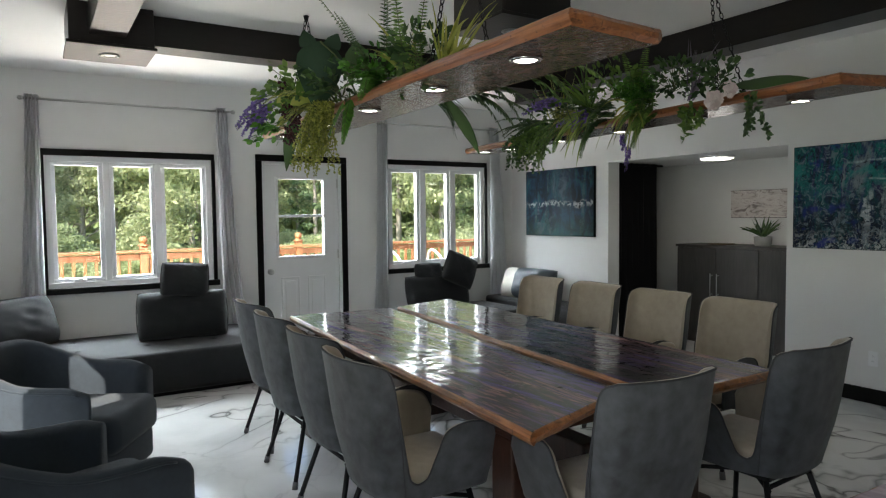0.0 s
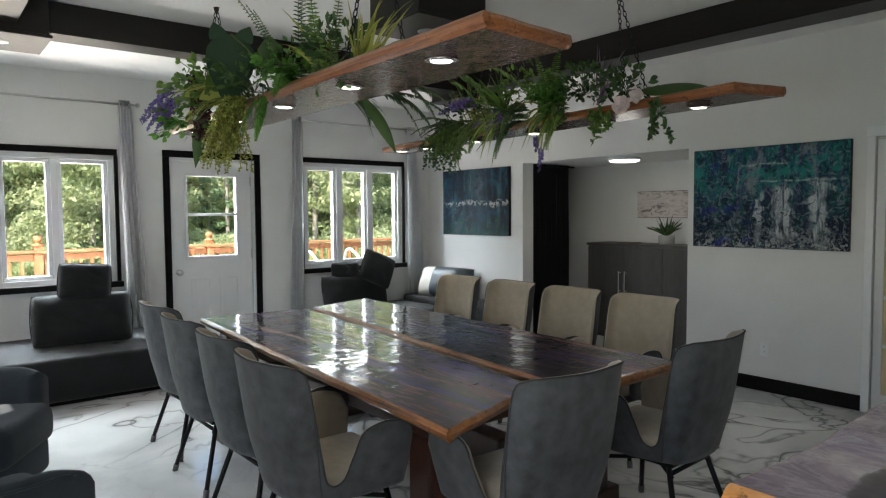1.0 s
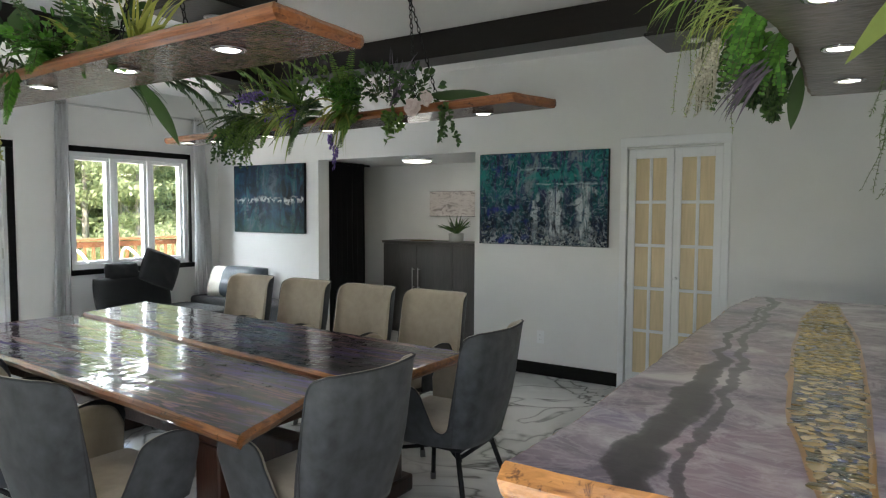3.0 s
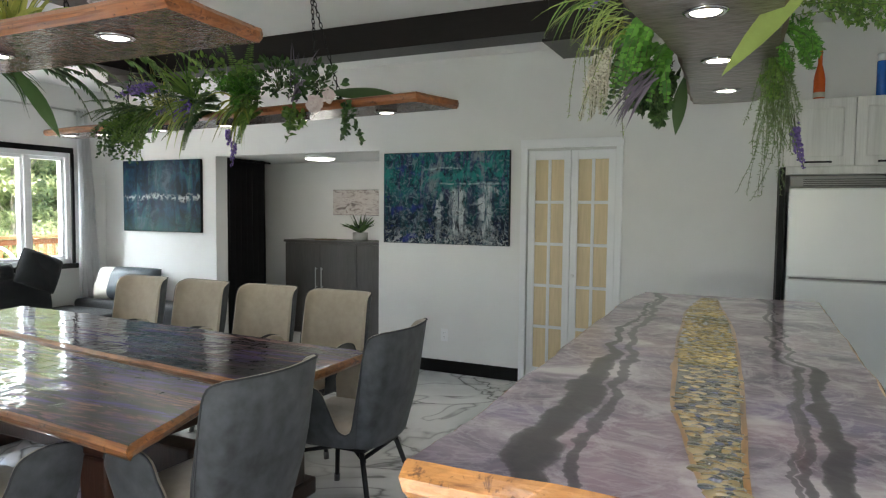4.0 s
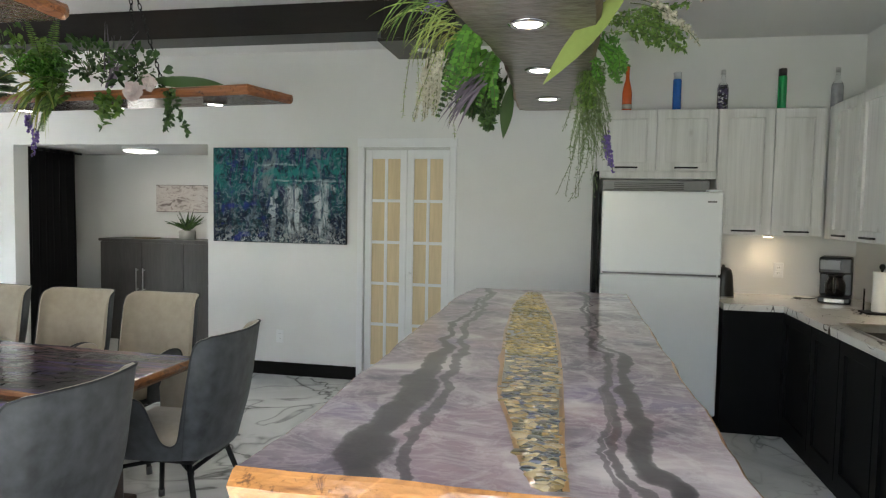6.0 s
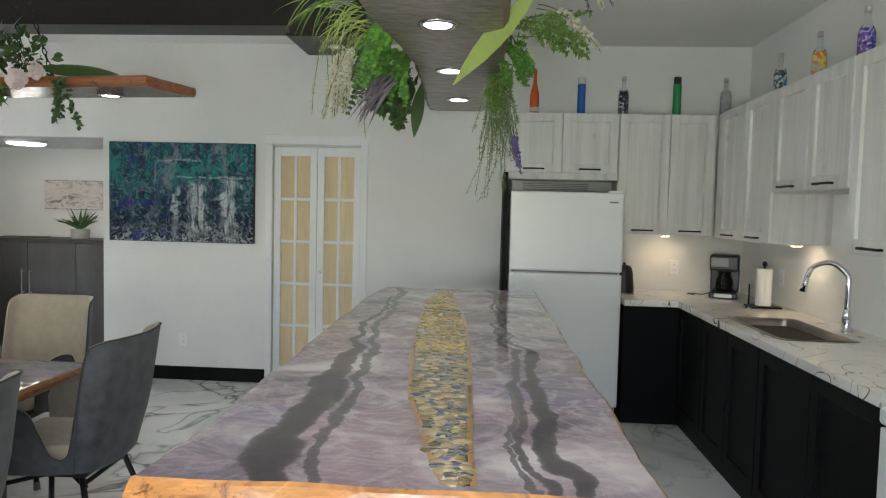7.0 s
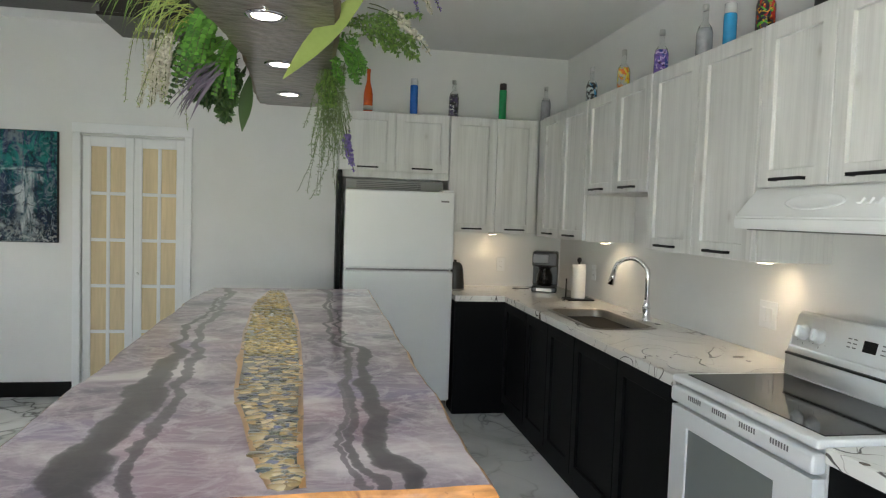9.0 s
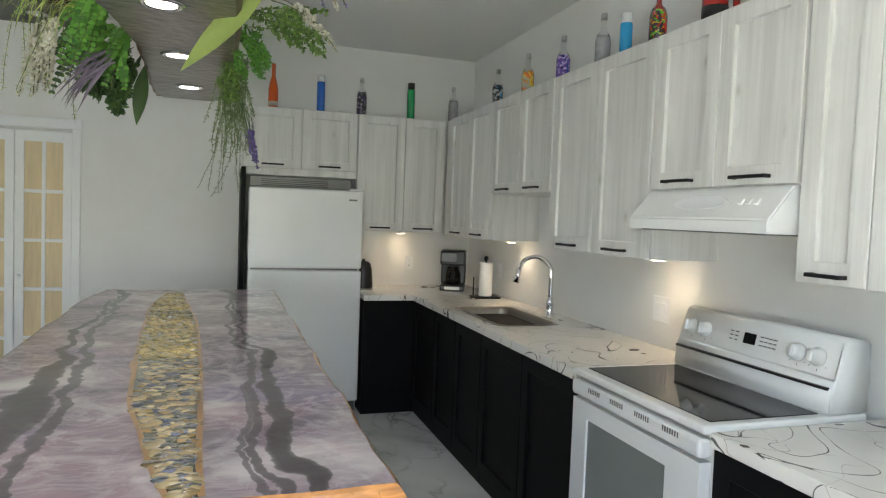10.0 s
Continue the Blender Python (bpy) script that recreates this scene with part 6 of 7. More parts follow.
def vine(p, n, length, material, aim=(0, 0, -1), leaf=0.03, spread=0.25, droop=1.0, per=16, wander=0.12, label="trailing artificial vine hanging from the board", width=0.7):
    t = plant("vine", label)
    s, lines = Sheaf(), []
    for _ in range(n):
        L = length * RND.uniform(0.55, 1.05)
        ax = arc(Vector(p) + Vector((RND.uniform(-0.05, 0.05), RND.uniform(-0.05, 0.05), 0)), Vector(aim) + rv(spread), L, droop, per, wander)
        lines.append(ax)
        for q in ax[1:]:
            for _ in range(3):
                d = rv(1)
                s.leaf(q, d + Vector((0, 0, -0.2)), leaf * RND.uniform(0.6, 1.2), leaf * width * RND.uniform(0.7, 1.1), rv(1), 0.3, 2, 0.2, (0.3, 1.0, 0.1))
    stems_of(lines, t, 0.0008)
    s.make("leaf", material, t)
    return t


def bush(p, n, radius, material, leaf=0.06, flat=0.6, label="bushy artificial leaves on the board", lean=(0, 0, 0)):
    t = plant("foliage", label)
    s, lines = Sheaf(), []
    for _ in range(n):
        d = rv(1)
        d.z = abs(d.z) * flat + RND.uniform(-0.45, 0.3)
        d = d.normalized() + Vector(lean)
        tip = Vector(p) + d * radius * RND.uniform(0.4, 1.0)
        if RND.random() < 0.25:
            lines.append([Vector(p), Vector(p).lerp(tip, 0.5) + Vector((0, 0, 0.02)), tip])
        for _ in range(3):
            s.leaf(tip + rv(0.02), d + rv(0.6), leaf * RND.uniform(0.6, 1.25), leaf * RND.uniform(0.45, 0.75), rv(1), 0.5, 4, 0.25)
    stems_of(lines, t, 0.002)
    s.make("leaf", material, t)
    return t


def spikes(p, aim, n, length, material, spread=0.35, droop=1.2, size=0.011, stem=LEAF, label="violet artificial lavender sprays hanging down", bloom=0.55):
    t = plant("lavender", label)
    s, lines = Sheaf(), []
    for _ in range(n):
        ax = arc(Vector(p) + rv(0.025), Vector(aim).normalized() + rv(spread), length * RND.uniform(0.7, 1.1), droop, 16, 0.03)
        lines.append(ax)
        k0 = int(16 * (1 - bloom))
        for i in range(k0, 16):
            for _ in range(7):
                r = size * (1.4 - 0.9 * (i - k0) / (17 - k0))
                s.blob(ax[i].lerp(ax[i + 1], RND.random()) + rv(1).normalized() * r * 1.1, r * RND.uniform(0.5, 0.8))
    stems_of(lines, t, 0.0018)
    s.make("flower", material, t, "small blooms along the tips")
    return t


def big_leaf(p, d, length, width, side, material, droop=0.4, label="single large artificial leaf", heart=False, stem_from=None):
    t = plant("leaf", label)
    s = Sheaf()
    shape = (0.55, 0.95, 1.0, 0.86, 0.62, 0.34, 0.03) if heart else (0.12, 0.6, 0.95, 1.0, 0.85, 0.5, 0.03)
    s.leaf(p, d, length, width, side, droop, 12, 0.28, shape)
    if heart:
        dd = Vector(d).normalized()
        for sg in (-1, 1):
            s.leaf(Vector(p) + Vector(side).normalized() * sg * width * 0.24 + dd * 0.03, -dd + Vector(side) * sg * 0.35, length * 0.22, width * 0.36, side, 0.1, 4, 0.1, (1.0, 1.0, 0.85, 0.5, 0.1))
    me = s.make("leaf_blade", material, t)
    if stem_from is not None:
        stems_of([smooth_line([tuple(stem_from), tuple((Vector(stem_from) + Vector(p)) / 2 + Vector((0, 0, 0.05))), tuple(p)], 5)], t, 0.005)
    return t


def flower(p, r, material, label):
    t = plant("flower", label)
    s = Sheaf()
    for ring, (n, tilt, k) in enumerate(((5, 1.4, 0.5), (7, 0.9, 0.75), (9, 0.35, 1.0), (9, -0.1, 1.05))):
        for i in range(n):
            a = i / n * math.tau + ring * 0.4
            d = Vector((math.cos(a), -0.8 * tilt * 0.6, math.sin(a))) + rv(0.15)
            s.leaf(Vector(p) + rv(0.006), d, r * k, r * 0.75, Vector((-math.sin(a), 0, math.cos(a))), 0.2, 4, 0.35, (0.3, 0.8, 1.0, 0.95, 0.5))
    s.make("petal", material, t)
    return t


# ---- hanging boards ----
def board(corners, z, amps, seed, spots, chains, label, edge, under):
    t = thing("hanging_board", label, "hanging lamp", "hanging boards")
    part("plank", slab_mesh(outline(corners, amps, seed, 24), z, z + 0.05, 0.008, 0.004), (under, edge), t, "live-edge plank, clear-coated")
    for x, y in spots:
        rim = part("lamp_ring", lathe([(0.062, 0), (0.063, -0.004), (0.05, -0.008), (0.043, -0.004), (0.043, 0.0)], 26), CHROME, t, "chrome lamp ring", True, pose(x, y, z))
        part("lens", lathe([(0.042, 0), (0.040, -0.003)], 22), SPOT, rim, "glowing lens", True, pose(0, 0, -0.0015))
        l = new("spot_lamp", bpy.data.lights.new("spot_lamp", "SPOT"))
        l.data.energy, l.data.color, l.data.spot_size, l.data.spot_blend, l.data.shadow_soft_size = 0.75, (1.0, 0.9, 0.75), radians(100), 0.7, 0.04
        l.matrix_world = pose(x, y, z - 0.012)
    link = None
    for (x0, y0), (x1, y1) in chains:
        a, b = Vector((x0, y0, z + 0.05)), Vector((x1, y1, TOP))
        n = int((b - a).length / 0.034)
        turn = (b - a).to_track_quat("Z", "Y").to_matrix().to_4x4()
        ch = part("chain", rod(b - Vector((0, 0, 0.03)), b, 0.012, 10, 0.02), METAL_BLACK, t, "black chain with a ceiling hook")
        for k in range(n):
            if link is None:
                loop = [(0.009 * math.cos(q * math.tau / 14), 0, 0.021 * math.sin(q * math.tau / 14)) for q in range(15)]
                link = part("link", tube(loop, 0.0028, 6), METAL_BLACK, ch, "", True)
                o = link
            else:
                o = new("link", link.data)
                o.parent = ch
            o.matrix_basis = Matrix.Translation(a.lerp(b, (k + 0.5) / n)) @ turn @ Matrix.Rotation(radians(90 * (k % 2) + 20), 4, "Z")
    return t


SPX = (-1.95, -2.60, -3.27, -3.92, -4.60)
HZ = 2.05
BOARD_EDGE = live_edge("varnished_red_board_edge", (0.27, 0.098, 0.034), (0.07, 0.02, 0.009), "x")
board([(-1.525, 1.37), (-1.555, 1.805), (-4.86, 1.78), (-4.86, 1.44)], HZ, (0.004, 0.02, 0.006, 0.02), 21.0, [(x, 1.545) for x in SPX], [((-2.42, 1.42), (-2.42, 1.58)), ((-2.42, 1.74), (-2.42, 1.58)), ((-4.35, 1.47), (-4.35, 1.60)), ((-4.35, 1.74), (-4.35, 1.60))], "live-edge plank lamp with spots, greenery and chains over the table", BOARD_EDGE, SHELF_UNDER)
board([(-1.625, 3.068), (-1.535, 3.40), (-5.17, 3.72), (-5.2, 3.45)], HZ, (0.004, 0.02, 0.006, 0.02), 31.0, [(-1.97, 3.355), (-2.64, 3.42), (-3.315, 3.48), (-3.96, 3.50), (-4.63, 3.54), (-4.95, 3.50)], [((-2.32, 3.17), (-2.55, 3.42)), ((-2.30, 3.40), (-2.55, 3.42)), ((-4.2, 3.4), (-4.2, 3.5))], "live-edge plank lamp with spots, greenery and chains over the table", BOARD_EDGE, SHELF_UNDER)
board([(0.03, 0.9), (0.06, 2.9), (-0.015, 3.70), (-0.06, 3.74), (-0.30, 3.74), (-0.335, 3.66), (-0.29, 2.6), (-0.36, 1.85), (-0.36, 0.9)], HZ, (0.01,) * 9, 41.0, [(-0.156, 1.36), (-0.156, 2.02), (-0.155, 2.67), (-0.153, 3.34)], [((-0.3, 1.5), (-0.15, 1.5)), ((0.0, 1.5), (-0.15, 1.5))], "live-edge plank lamp with spots and greenery over the bar", mat("grey_brown_bark", (0.20, 0.13, 0.085), 0.5, grain=0.6, grain_scale=14, bump=0.3, bump_scale=30), BOARD_GREY)

# ---- greenery of the first board, over the table's near side ----
S = HZ + 0.05
fern((-3.05, 1.50, S), (0.1, -0.2, 1.0), 5, 0.55, LEAF_DARK, 0.28, 0.5, 0.035, "tall dark artificial fern fronds")
fern((-2.75, 1.5, S), (0.5, -0.1, 1.0), 3, 0.55, LEAF, 0.22, 0.4, 0.04, "tall green artificial fern fronds")
big_leaf((-3.42, 1.33, S + 0.32), (0.15, -0.12, -1.0), 0.40, 0.25, (0.37, 0.93, -0.06), LEAF_HEART, 0.1, "large dark green heart-shaped artificial leaf", True, (-3.3, 1.5, S))
big_leaf((-3.12, 1.40, S + 0.26), (0.5, -0.2, -0.6), 0.22, 0.12, (0.3, 1.0, 0.4), LEAF_DARK, 0.3, "dark green artificial leaf", False, (-3.15, 1.5, S))
big_leaf((-3.72, 1.28, S + 0.0), (-0.15, -0.1, -1.0), 0.36, 0.075, (0.37, 0.93, 0), LEAF_DARK, 0.0, "long drooping dark green artificial leaf", False, (-3.6, 1.45, S))
big_leaf((-2.95, 1.82, S - 0.01), (0.55, 0.35, -0.75), 0.36, 0.06, (1.54, 1.94, 2.03), LEAF_DARK, 0.5, "long drooping green artificial leaf", False, (-3.1, 1.7, S))
for k in range(8):
    x = -3.85 + 0.06 * k
    big_leaf((x, 1.34 + RND.uniform(-0.04, 0.04), S + RND.uniform(-0.02, 0.14)), (RND.uniform(-0.8, 0.6), -0.8, RND.uniform(-0.4, 0.5)), 0.15, 0.08, rv(1), LEAF_LIME if k % 2 == 0 else LEAF, 0.8, "variegated yellow-green artificial leaf", False, (x, 1.46, S))
bush((-3.75, 1.38, S + 0.05), 75, 0.26, LEAF, 0.045, 0.9, "mixed green artificial leaves at the board end", (-0.15, -0.25, -0.1))
bush((-3.35, 1.42, S + 0.02), 60, 0.22, LEAF_DARK, 0.045, 0.8, "dark green artificial leaves", (0, -0.2, 0))
bush((-3.0, 1.46, S + 0.03), 70, 0.18, LEAF_BRIGHT, 0.038, 0.8, "fresh green artificial ivy leaves", (0.1, -0.1, 0.1))
bush((-2.62, 1.5, S + 0.05), 50, 0.16, LEAF_DARK, 0.05, 1.0, "dark green artificial ivy leaves", (0, 0, 0.2))
bush((-4.15, 1.40, S - 0.05), 45, 0.24, LEAF_BRIGHT, 0.05, 0.8, "light green artificial leaves hanging low", (-0.2, -0.2, -0.5))
grass((-2.42, 1.5, S), (0.45, 0.0, 1.0), 26, 0.34, LEAF_LIME, 0.5, 1.2, 0.014, "yellow-green artificial grass tuft")
grass((-2.78, 1.5, S + 0.05), (-0.2, -0.1, 0.9), 18, 0.28, LEAF_LIME, 0.6, 0.8, 0.02, "yellow-edged artificial blades")
vine((-3.38, 1.33, S), 60, 0.40, LEAF_LIME, (0, -0.25, -0.8), 0.016, 0.2, 0.6, 22, 0.08, "olive-yellow artificial amaranth tassels hanging down", 0.9)
spikes((-4.05, 1.36, S + 0.10), (-0.55, -0.75, 0.15), 9, 0.36, PURPLE, 0.25, 1.5, 0.012, label="violet artificial lavender sprays hanging over the end")
for q in ((-3.98, 1.30, S + 0.18), (-3.75, 1.25, S - 0.02), (-3.62, 1.25, S - 0.08), (-3.66, 1.24, S - 0.16)):
    t = plant("bloom", "dark wine-red artificial flower cluster")
    s = Sheaf()
    for _ in range(60):
        s.blob(Vector(q) + rv(1).normalized() * RND.uniform(0.01, 0.05) * (0.7 if q[0] < -3.9 else 1.15), 0.009)
    s.make("flower", WINE, t)
fern((-3.12, 1.36, S - 0.02), (0.15, -0.3, -0.6), 3, 0.24, LEAF_BRIGHT, 0.3, 1.0, 0.05, "bright green artificial fern hanging down")
fern((-2.75, 1.82, S), (0.35, 0.6, 0.2), 7, 0.42, LEAF_DARK, 0.4, 1.7, 0.055, "dark artificial fern spilling over the far edge")
fern((-2.35, 1.82, S), (0.55, 0.45, 0.2), 4, 0.42, LEAF, 0.3, 1.9, 0.06, "green artificial fern spilling over the far edge")
grass((-3.05, 1.82, S), (0.2, 0.5, 0.1), 22, 0.24, LEAF_DARK, 0.5, 2.0, 0.012)

# ---- greenery of the second board ----
Y2 = 3.18
fern((-3.75, Y2 + 0.05, S), (-0.6, -0.4, 0.3), 16, 0.42, LEAF_DARK, 0.45, 1.5, 0.06)
fern((-3.45, Y2, S), (-0.2, -0.6, 0.2), 14, 0.40, LEAF, 0.5, 1.8, 0.055)
vine((-3.85, Y2, S), 16, 0.34, LEAF_DARK, (-0.3, -0.4, -0.3), 0.03, 0.4, 0.9, 14, 0.15)
bush((-3.55, Y2 + 0.02, S + 0.06), 70, 0.24, LEAF_DARK, 0.038, 0.9, "dark green artificial leaves", (-0.1, -0.15, 0))
bush((-3.05, Y2, S + 0.1), 75, 0.22, LEAF, 0.042, 1.0, "mixed green artificial leaves", (0, -0.15, 0.1))
bush((-2.6, Y2 - 0.02, S + 0.08), 70, 0.20, LEAF_DARK, 0.046, 1.0, "dark green artificial ivy", (0.05, -0.1, 0.1))
bush((-2.3, Y2, S + 0.05), 35, 0.15, LEAF_DARK, 0.05, 1.0, "dark green artificial ivy leaves", (0.1, -0.1, 0))
fern((-2.95, Y2 + 0.05, S), (0.1, -0.2, 1.0), 6, 0.42, LEAF, 0.35, 0.8, 0.05, "upright green artificial fern")
grass((-3.65, Y2 + 0.05, S), (-0.2, -0.1, 1.0), 16, 0.40, LEAF_LIME, 0.35, 0.5, 0.018, "upright yellow-green artificial blades")
grass((-2.55, Y2 + 0.05, S + 0.05), (0.25, -0.1, 1.0), 18, 0.30, MAUVE, 0.35, 0.5, 0.012, "grey-mauve artificial blades")
grass((-3.2, Y2 - 0.05, S), (-0.1, -0.6, 0.2), 26, 0.34, LEAF_PALE, 0.5, 2.0, 0.014, "pale green artificial spider plant")
grass((-2.85, Y2 - 0.05, S), (0.15, -0.6, 0.2), 30, 0.36, LEAF_LIME, 0.45, 2.0, 0.012, "yellow-green artificial spider plant")
spikes((-3.4, Y2 - 0.05, S + 0.16), (-0.7, -0.4, 0.0), 5, 0.34, PURPLE, 0.18, 0.3, 0.013)
spikes((-3.1, Y2 - 0.08, S + 0.06), (-0.8, -0.4, -0.2), 5, 0.34, PURPLE, 0.15, 0.3, 0.014)
spikes((-2.87, Y2 - 0.10, S - 0.05), (0.0, -0.15, -1.0), 2, 0.28, PURPLE, 0.06, 0.0, 0.012, bloom=0.4)
flower((-2.25, Y2 - 0.14, S - 0.03), 0.05, BLUSH, "blush white artificial peony at the board edge")
flower((-2.17, Y2 - 0.12, S + 0.015), 0.04, BLUSH, "small blush white artificial peony")
vine((-2.03, Y2 - 0.08, S - 0.02), 4, 0.30, LEAF_DARK, (0.1, -0.1, -1), 0.03, 0.15, 0.2, 16, 0.06, "artificial string-of-leaves hanging down")
vine((-2.45, Y2 - 0.08, S - 0.02), 6, 0.18, LEAF, (0.3, -0.3, -0.8), 0.045, 0.5, 0.5, 8, 0.1, "short artificial ivy trail")
big_leaf((-2.25, Y2 + 0.0, S + 0.06), (1.0, 0.05, 0.05), 0.42, 0.13, (0, 0.8, 0.6), LEAF_DARK, 0.25, "dark flat artificial leaf lying on the board")
vine((-4.0, Y2 + 0.15, S), 9, 0.30, LEAF, (-0.2, -0.2, -0.9), 0.02, 0.2, 0.2, 16, 0.08, "thin artificial trailing stems")

fern((-3.35, Y2 - 0.04, S + 0.03), (-0.1, -0.6, 0.3), 10, 0.30, LEAF_LIME, 0.5, 1.8, 0.034, "yellow-green artificial fern on the board")
spray((-2.75, Y2 - 0.04, S + 0.04), (0.1, -0.5, 0.5), 8, 0.24, LEAF_BRIGHT, 0.5, 1.0, 0.024, "fresh green artificial sprays on the board")
spray((-3.70, Y2 - 0.02, S), (-0.3, -0.5, -0.1), 9, 0.28, LEAF, 0.45, 1.2, 0.022, "fine green artificial sprays spilling over the board")

# ---- greenery of the bar's board ----
for y, m in ((1.95, LEAF), (2.08, LEAF_PALE), (2.22, LEAF_PALE), (2.36, LEAF_LIME)):
    grass((-0.42, y, S + 0.02), (-0.55, 0.1, 0.25), 17, 0.24, m, 0.6, 2.4, 0.0045, "pale green artificial grass arching over the edge")
vine((-0.52, 2.30, S - 0.03), 6, 0.30, LEAF_PALE, (-0.15, 0, -1), 0.014, 0.22, 0.2, 18, 0.08, "thin pale artificial trails", 0.22)
vine((-0.44, 2.45, S - 0.05), 4, 0.30, LEAF_PALE, (-0.1, 0, -1), 0.012, 0.16, 0.2, 18, 0.08, "thin pale artificial trails", 0.22)
button_fern((-0.37, 2.36, S + 0.02), (-0.35, -0.2, -0.35), 15, 0.20, LEAF_BRIGHT, 0.65, 1.3, 0.026)
button_fern((-0.33, 2.52, S - 0.03), (-0.2, -0.25, -0.6), 11, 0.165, LEAF_BRIGHT, 0.6, 1.0, 0.025)
button_fern((-0.42, 2.50, S - 0.01), (-0.3, 0.1, -0.3), 12, 0.22, LEAF_DARK, 0.6, 1.4, 0.024, "green artificial fern with round leaflets")
spray((-0.36, 2.85, S - 0.02), (-0.3, -0.1, -0.35), 14, 0.19, LEAF_DARK, 0.6, 1.1, 0.03, "dark green artificial leaves spilling over the edge", 5)
fern((-0.34, 2.75, S - 0.01), (-0.35, -0.1, -0.2), 9, 0.21, LEAF_DARK, 0.5, 1.6, 0.045, "dark green artificial fern behind the bright one", 0.4)
fern((-0.33, 3.0, S - 0.01), (-0.3, 0.0, -0.3), 9, 0.22, LEAF_DARK, 0.45, 1.4, 0.045)
spikes((-0.50, 2.30, S - 0.06), (-0.10, 0, -0.9), 12, 0.21, CREAM, 0.14, 0.3, 0.0085, label="cream artificial astilbe sprays hanging down", bloom=0.8)
grass((-0.36, 2.42, S - 0.13), (-0.55, -0.1, -0.45), 34, 0.19, MAUVE, 0.35, 0.8, 0.0075, "dusty mauve artificial blades")
big_leaf((-0.31, 3.05, S - 0.03), (-0.12, 0.0, -1.0), 0.25, 0.06, (0.9, 0.3, 0), LEAF_DARK, 0.0, "pointed dark green artificial leaf hanging down")
spikes((-0.36, 2.05, S + 0.04), (-0.25, 0.1, 0.3), 4, 0.18, PURPLE, 0.3, 1.0, 0.008)
big_leaf((0.135, 1.92, S + 0.02), (-0.42, 0.62, -0.28), 0.50, 0.066, (0.446, 0.126, -0.39), LEAF_PALE, 0.1, "large pale green artificial leaf curling under the board")
vine((0.045, 2.75, S - 0.02), 44, 0.38, LEAF_SAGE, (0.0, 0.02, -1), 0.014, 0.08, 0.15, 30, 0.07, "long thin artificial willow trails hanging down", 0.28)
vine((0.035, 2.80, S - 0.12), 13, 0.44, LEAF_SAGE, (-0.04, 0, -1), 0.013, 0.05, 0.1, 28, 0.06, "long thin artificial willow trails hanging down", 0.25)
spray((0.08, 2.40, S + 0.03), (0.8, 0.2, 0.12), 6, 0.27, LEAF, 0.25, 0.6, 0.019, twigs=4)
spray((0.045, 2.55, S + 0.02), (0.4, 0.1, -0.15), 7, 0.16, LEAF_BRIGHT, 0.35, 0.7, 0.019, twigs=4)
spray((0.03, 2.70, S - 0.03), (0.1, 0, -0.8), 6, 0.16, LEAF, 0.22, 0.4, 0.018, twigs=3)
spikes((0.10, 2.85, S - 0.20), (0.16, 0, -1.0), 3, 0.24, PURPLE, 0.1, 0.0, 0.009, bloom=0.5)
spikes((0.14, 2.2, S + 0.06), (0.5, 0.2, 0.1), 2, 0.26, CREAM, 0.3, 1.0, 0.010, label="cream artificial astilbe sprays")
spikes((0.16, 1.75, S + 0.04), (0.6, 0.3, 0.1), 4, 0.22, CREAM, 0.25, 1.2, 0.007, label="cream artificial astilbe sprays")
spikes((0.16, 1.72, S + 0.04), (0.45, 0.3, 0.1), 2, 0.22, PURPLE, 0.25, 1.4, 0.006)
bush((0.12, 1.75, S + 0.03), 35, 0.14, LEAF_DARK, 0.06, 0.8, "dark green artificial leaves", (0.1, 0, 0.2))

fern((-2.75, Y2 - 0.03, S), (0.1, -0.7, 0.15), 9, 0.32, LEAF, 0.5, 2.0, 0.05)
fern((-3.1, Y2 - 0.03, S), (-0.1, -0.7, 0.2), 9, 0.36, LEAF_DARK, 0.5, 2.0, 0.055)
grass((-3.3, Y2, S + 0.05), (0, -0.2, 0.9), 24, 0.36, LEAF, 0.55, 1.2, 0.016, "green artificial strap leaves on the board")
fern((-3.5, 1.38, S), (-0.2, -0.6, 0.3), 8, 0.32, LEAF_LIME, 0.45, 1.6, 0.05, "yellow-green artificial fern on the board")
fern((-2.95, 1.42, S), (0.4, -0.5, 0.4), 7, 0.26, LEAF_BRIGHT, 0.4, 1.4, 0.05, "fresh green artificial fern on the board")

# pot plant on the alcove cabinet
pp = thing("potted_plant", "spiky green potted plant in a grey pot", "potted plant")
part("pot", lathe([(0.075, 0), (0.085, 0.015), (0.09, 0.10), (0.083, 0.102), (0.08, 0.085)], 22), mat("grey_ceramic", (0.38, 0.38, 0.36), 0.6, grain=0.2, grain_scale=30, bump=0.1), pp, "grey ceramic pot", True, pose(-4.18, 6.535, 1.115))
s = Sheaf()
for _ in range(46):
    d = rv(1)
    d.z = abs(d.z) + 0.25
    s.leaf((-4.18 + RND.uniform(-0.03, 0.03), 6.535 + RND.uniform(-0.03, 0.03), 1.215), d + Vector((0, 0, 0.35)), RND.uniform(0.15, 0.25), 0.024, rv(1), 0.4, 5, 0.3)
s.make("leaf", LEAF_DARK, pp)

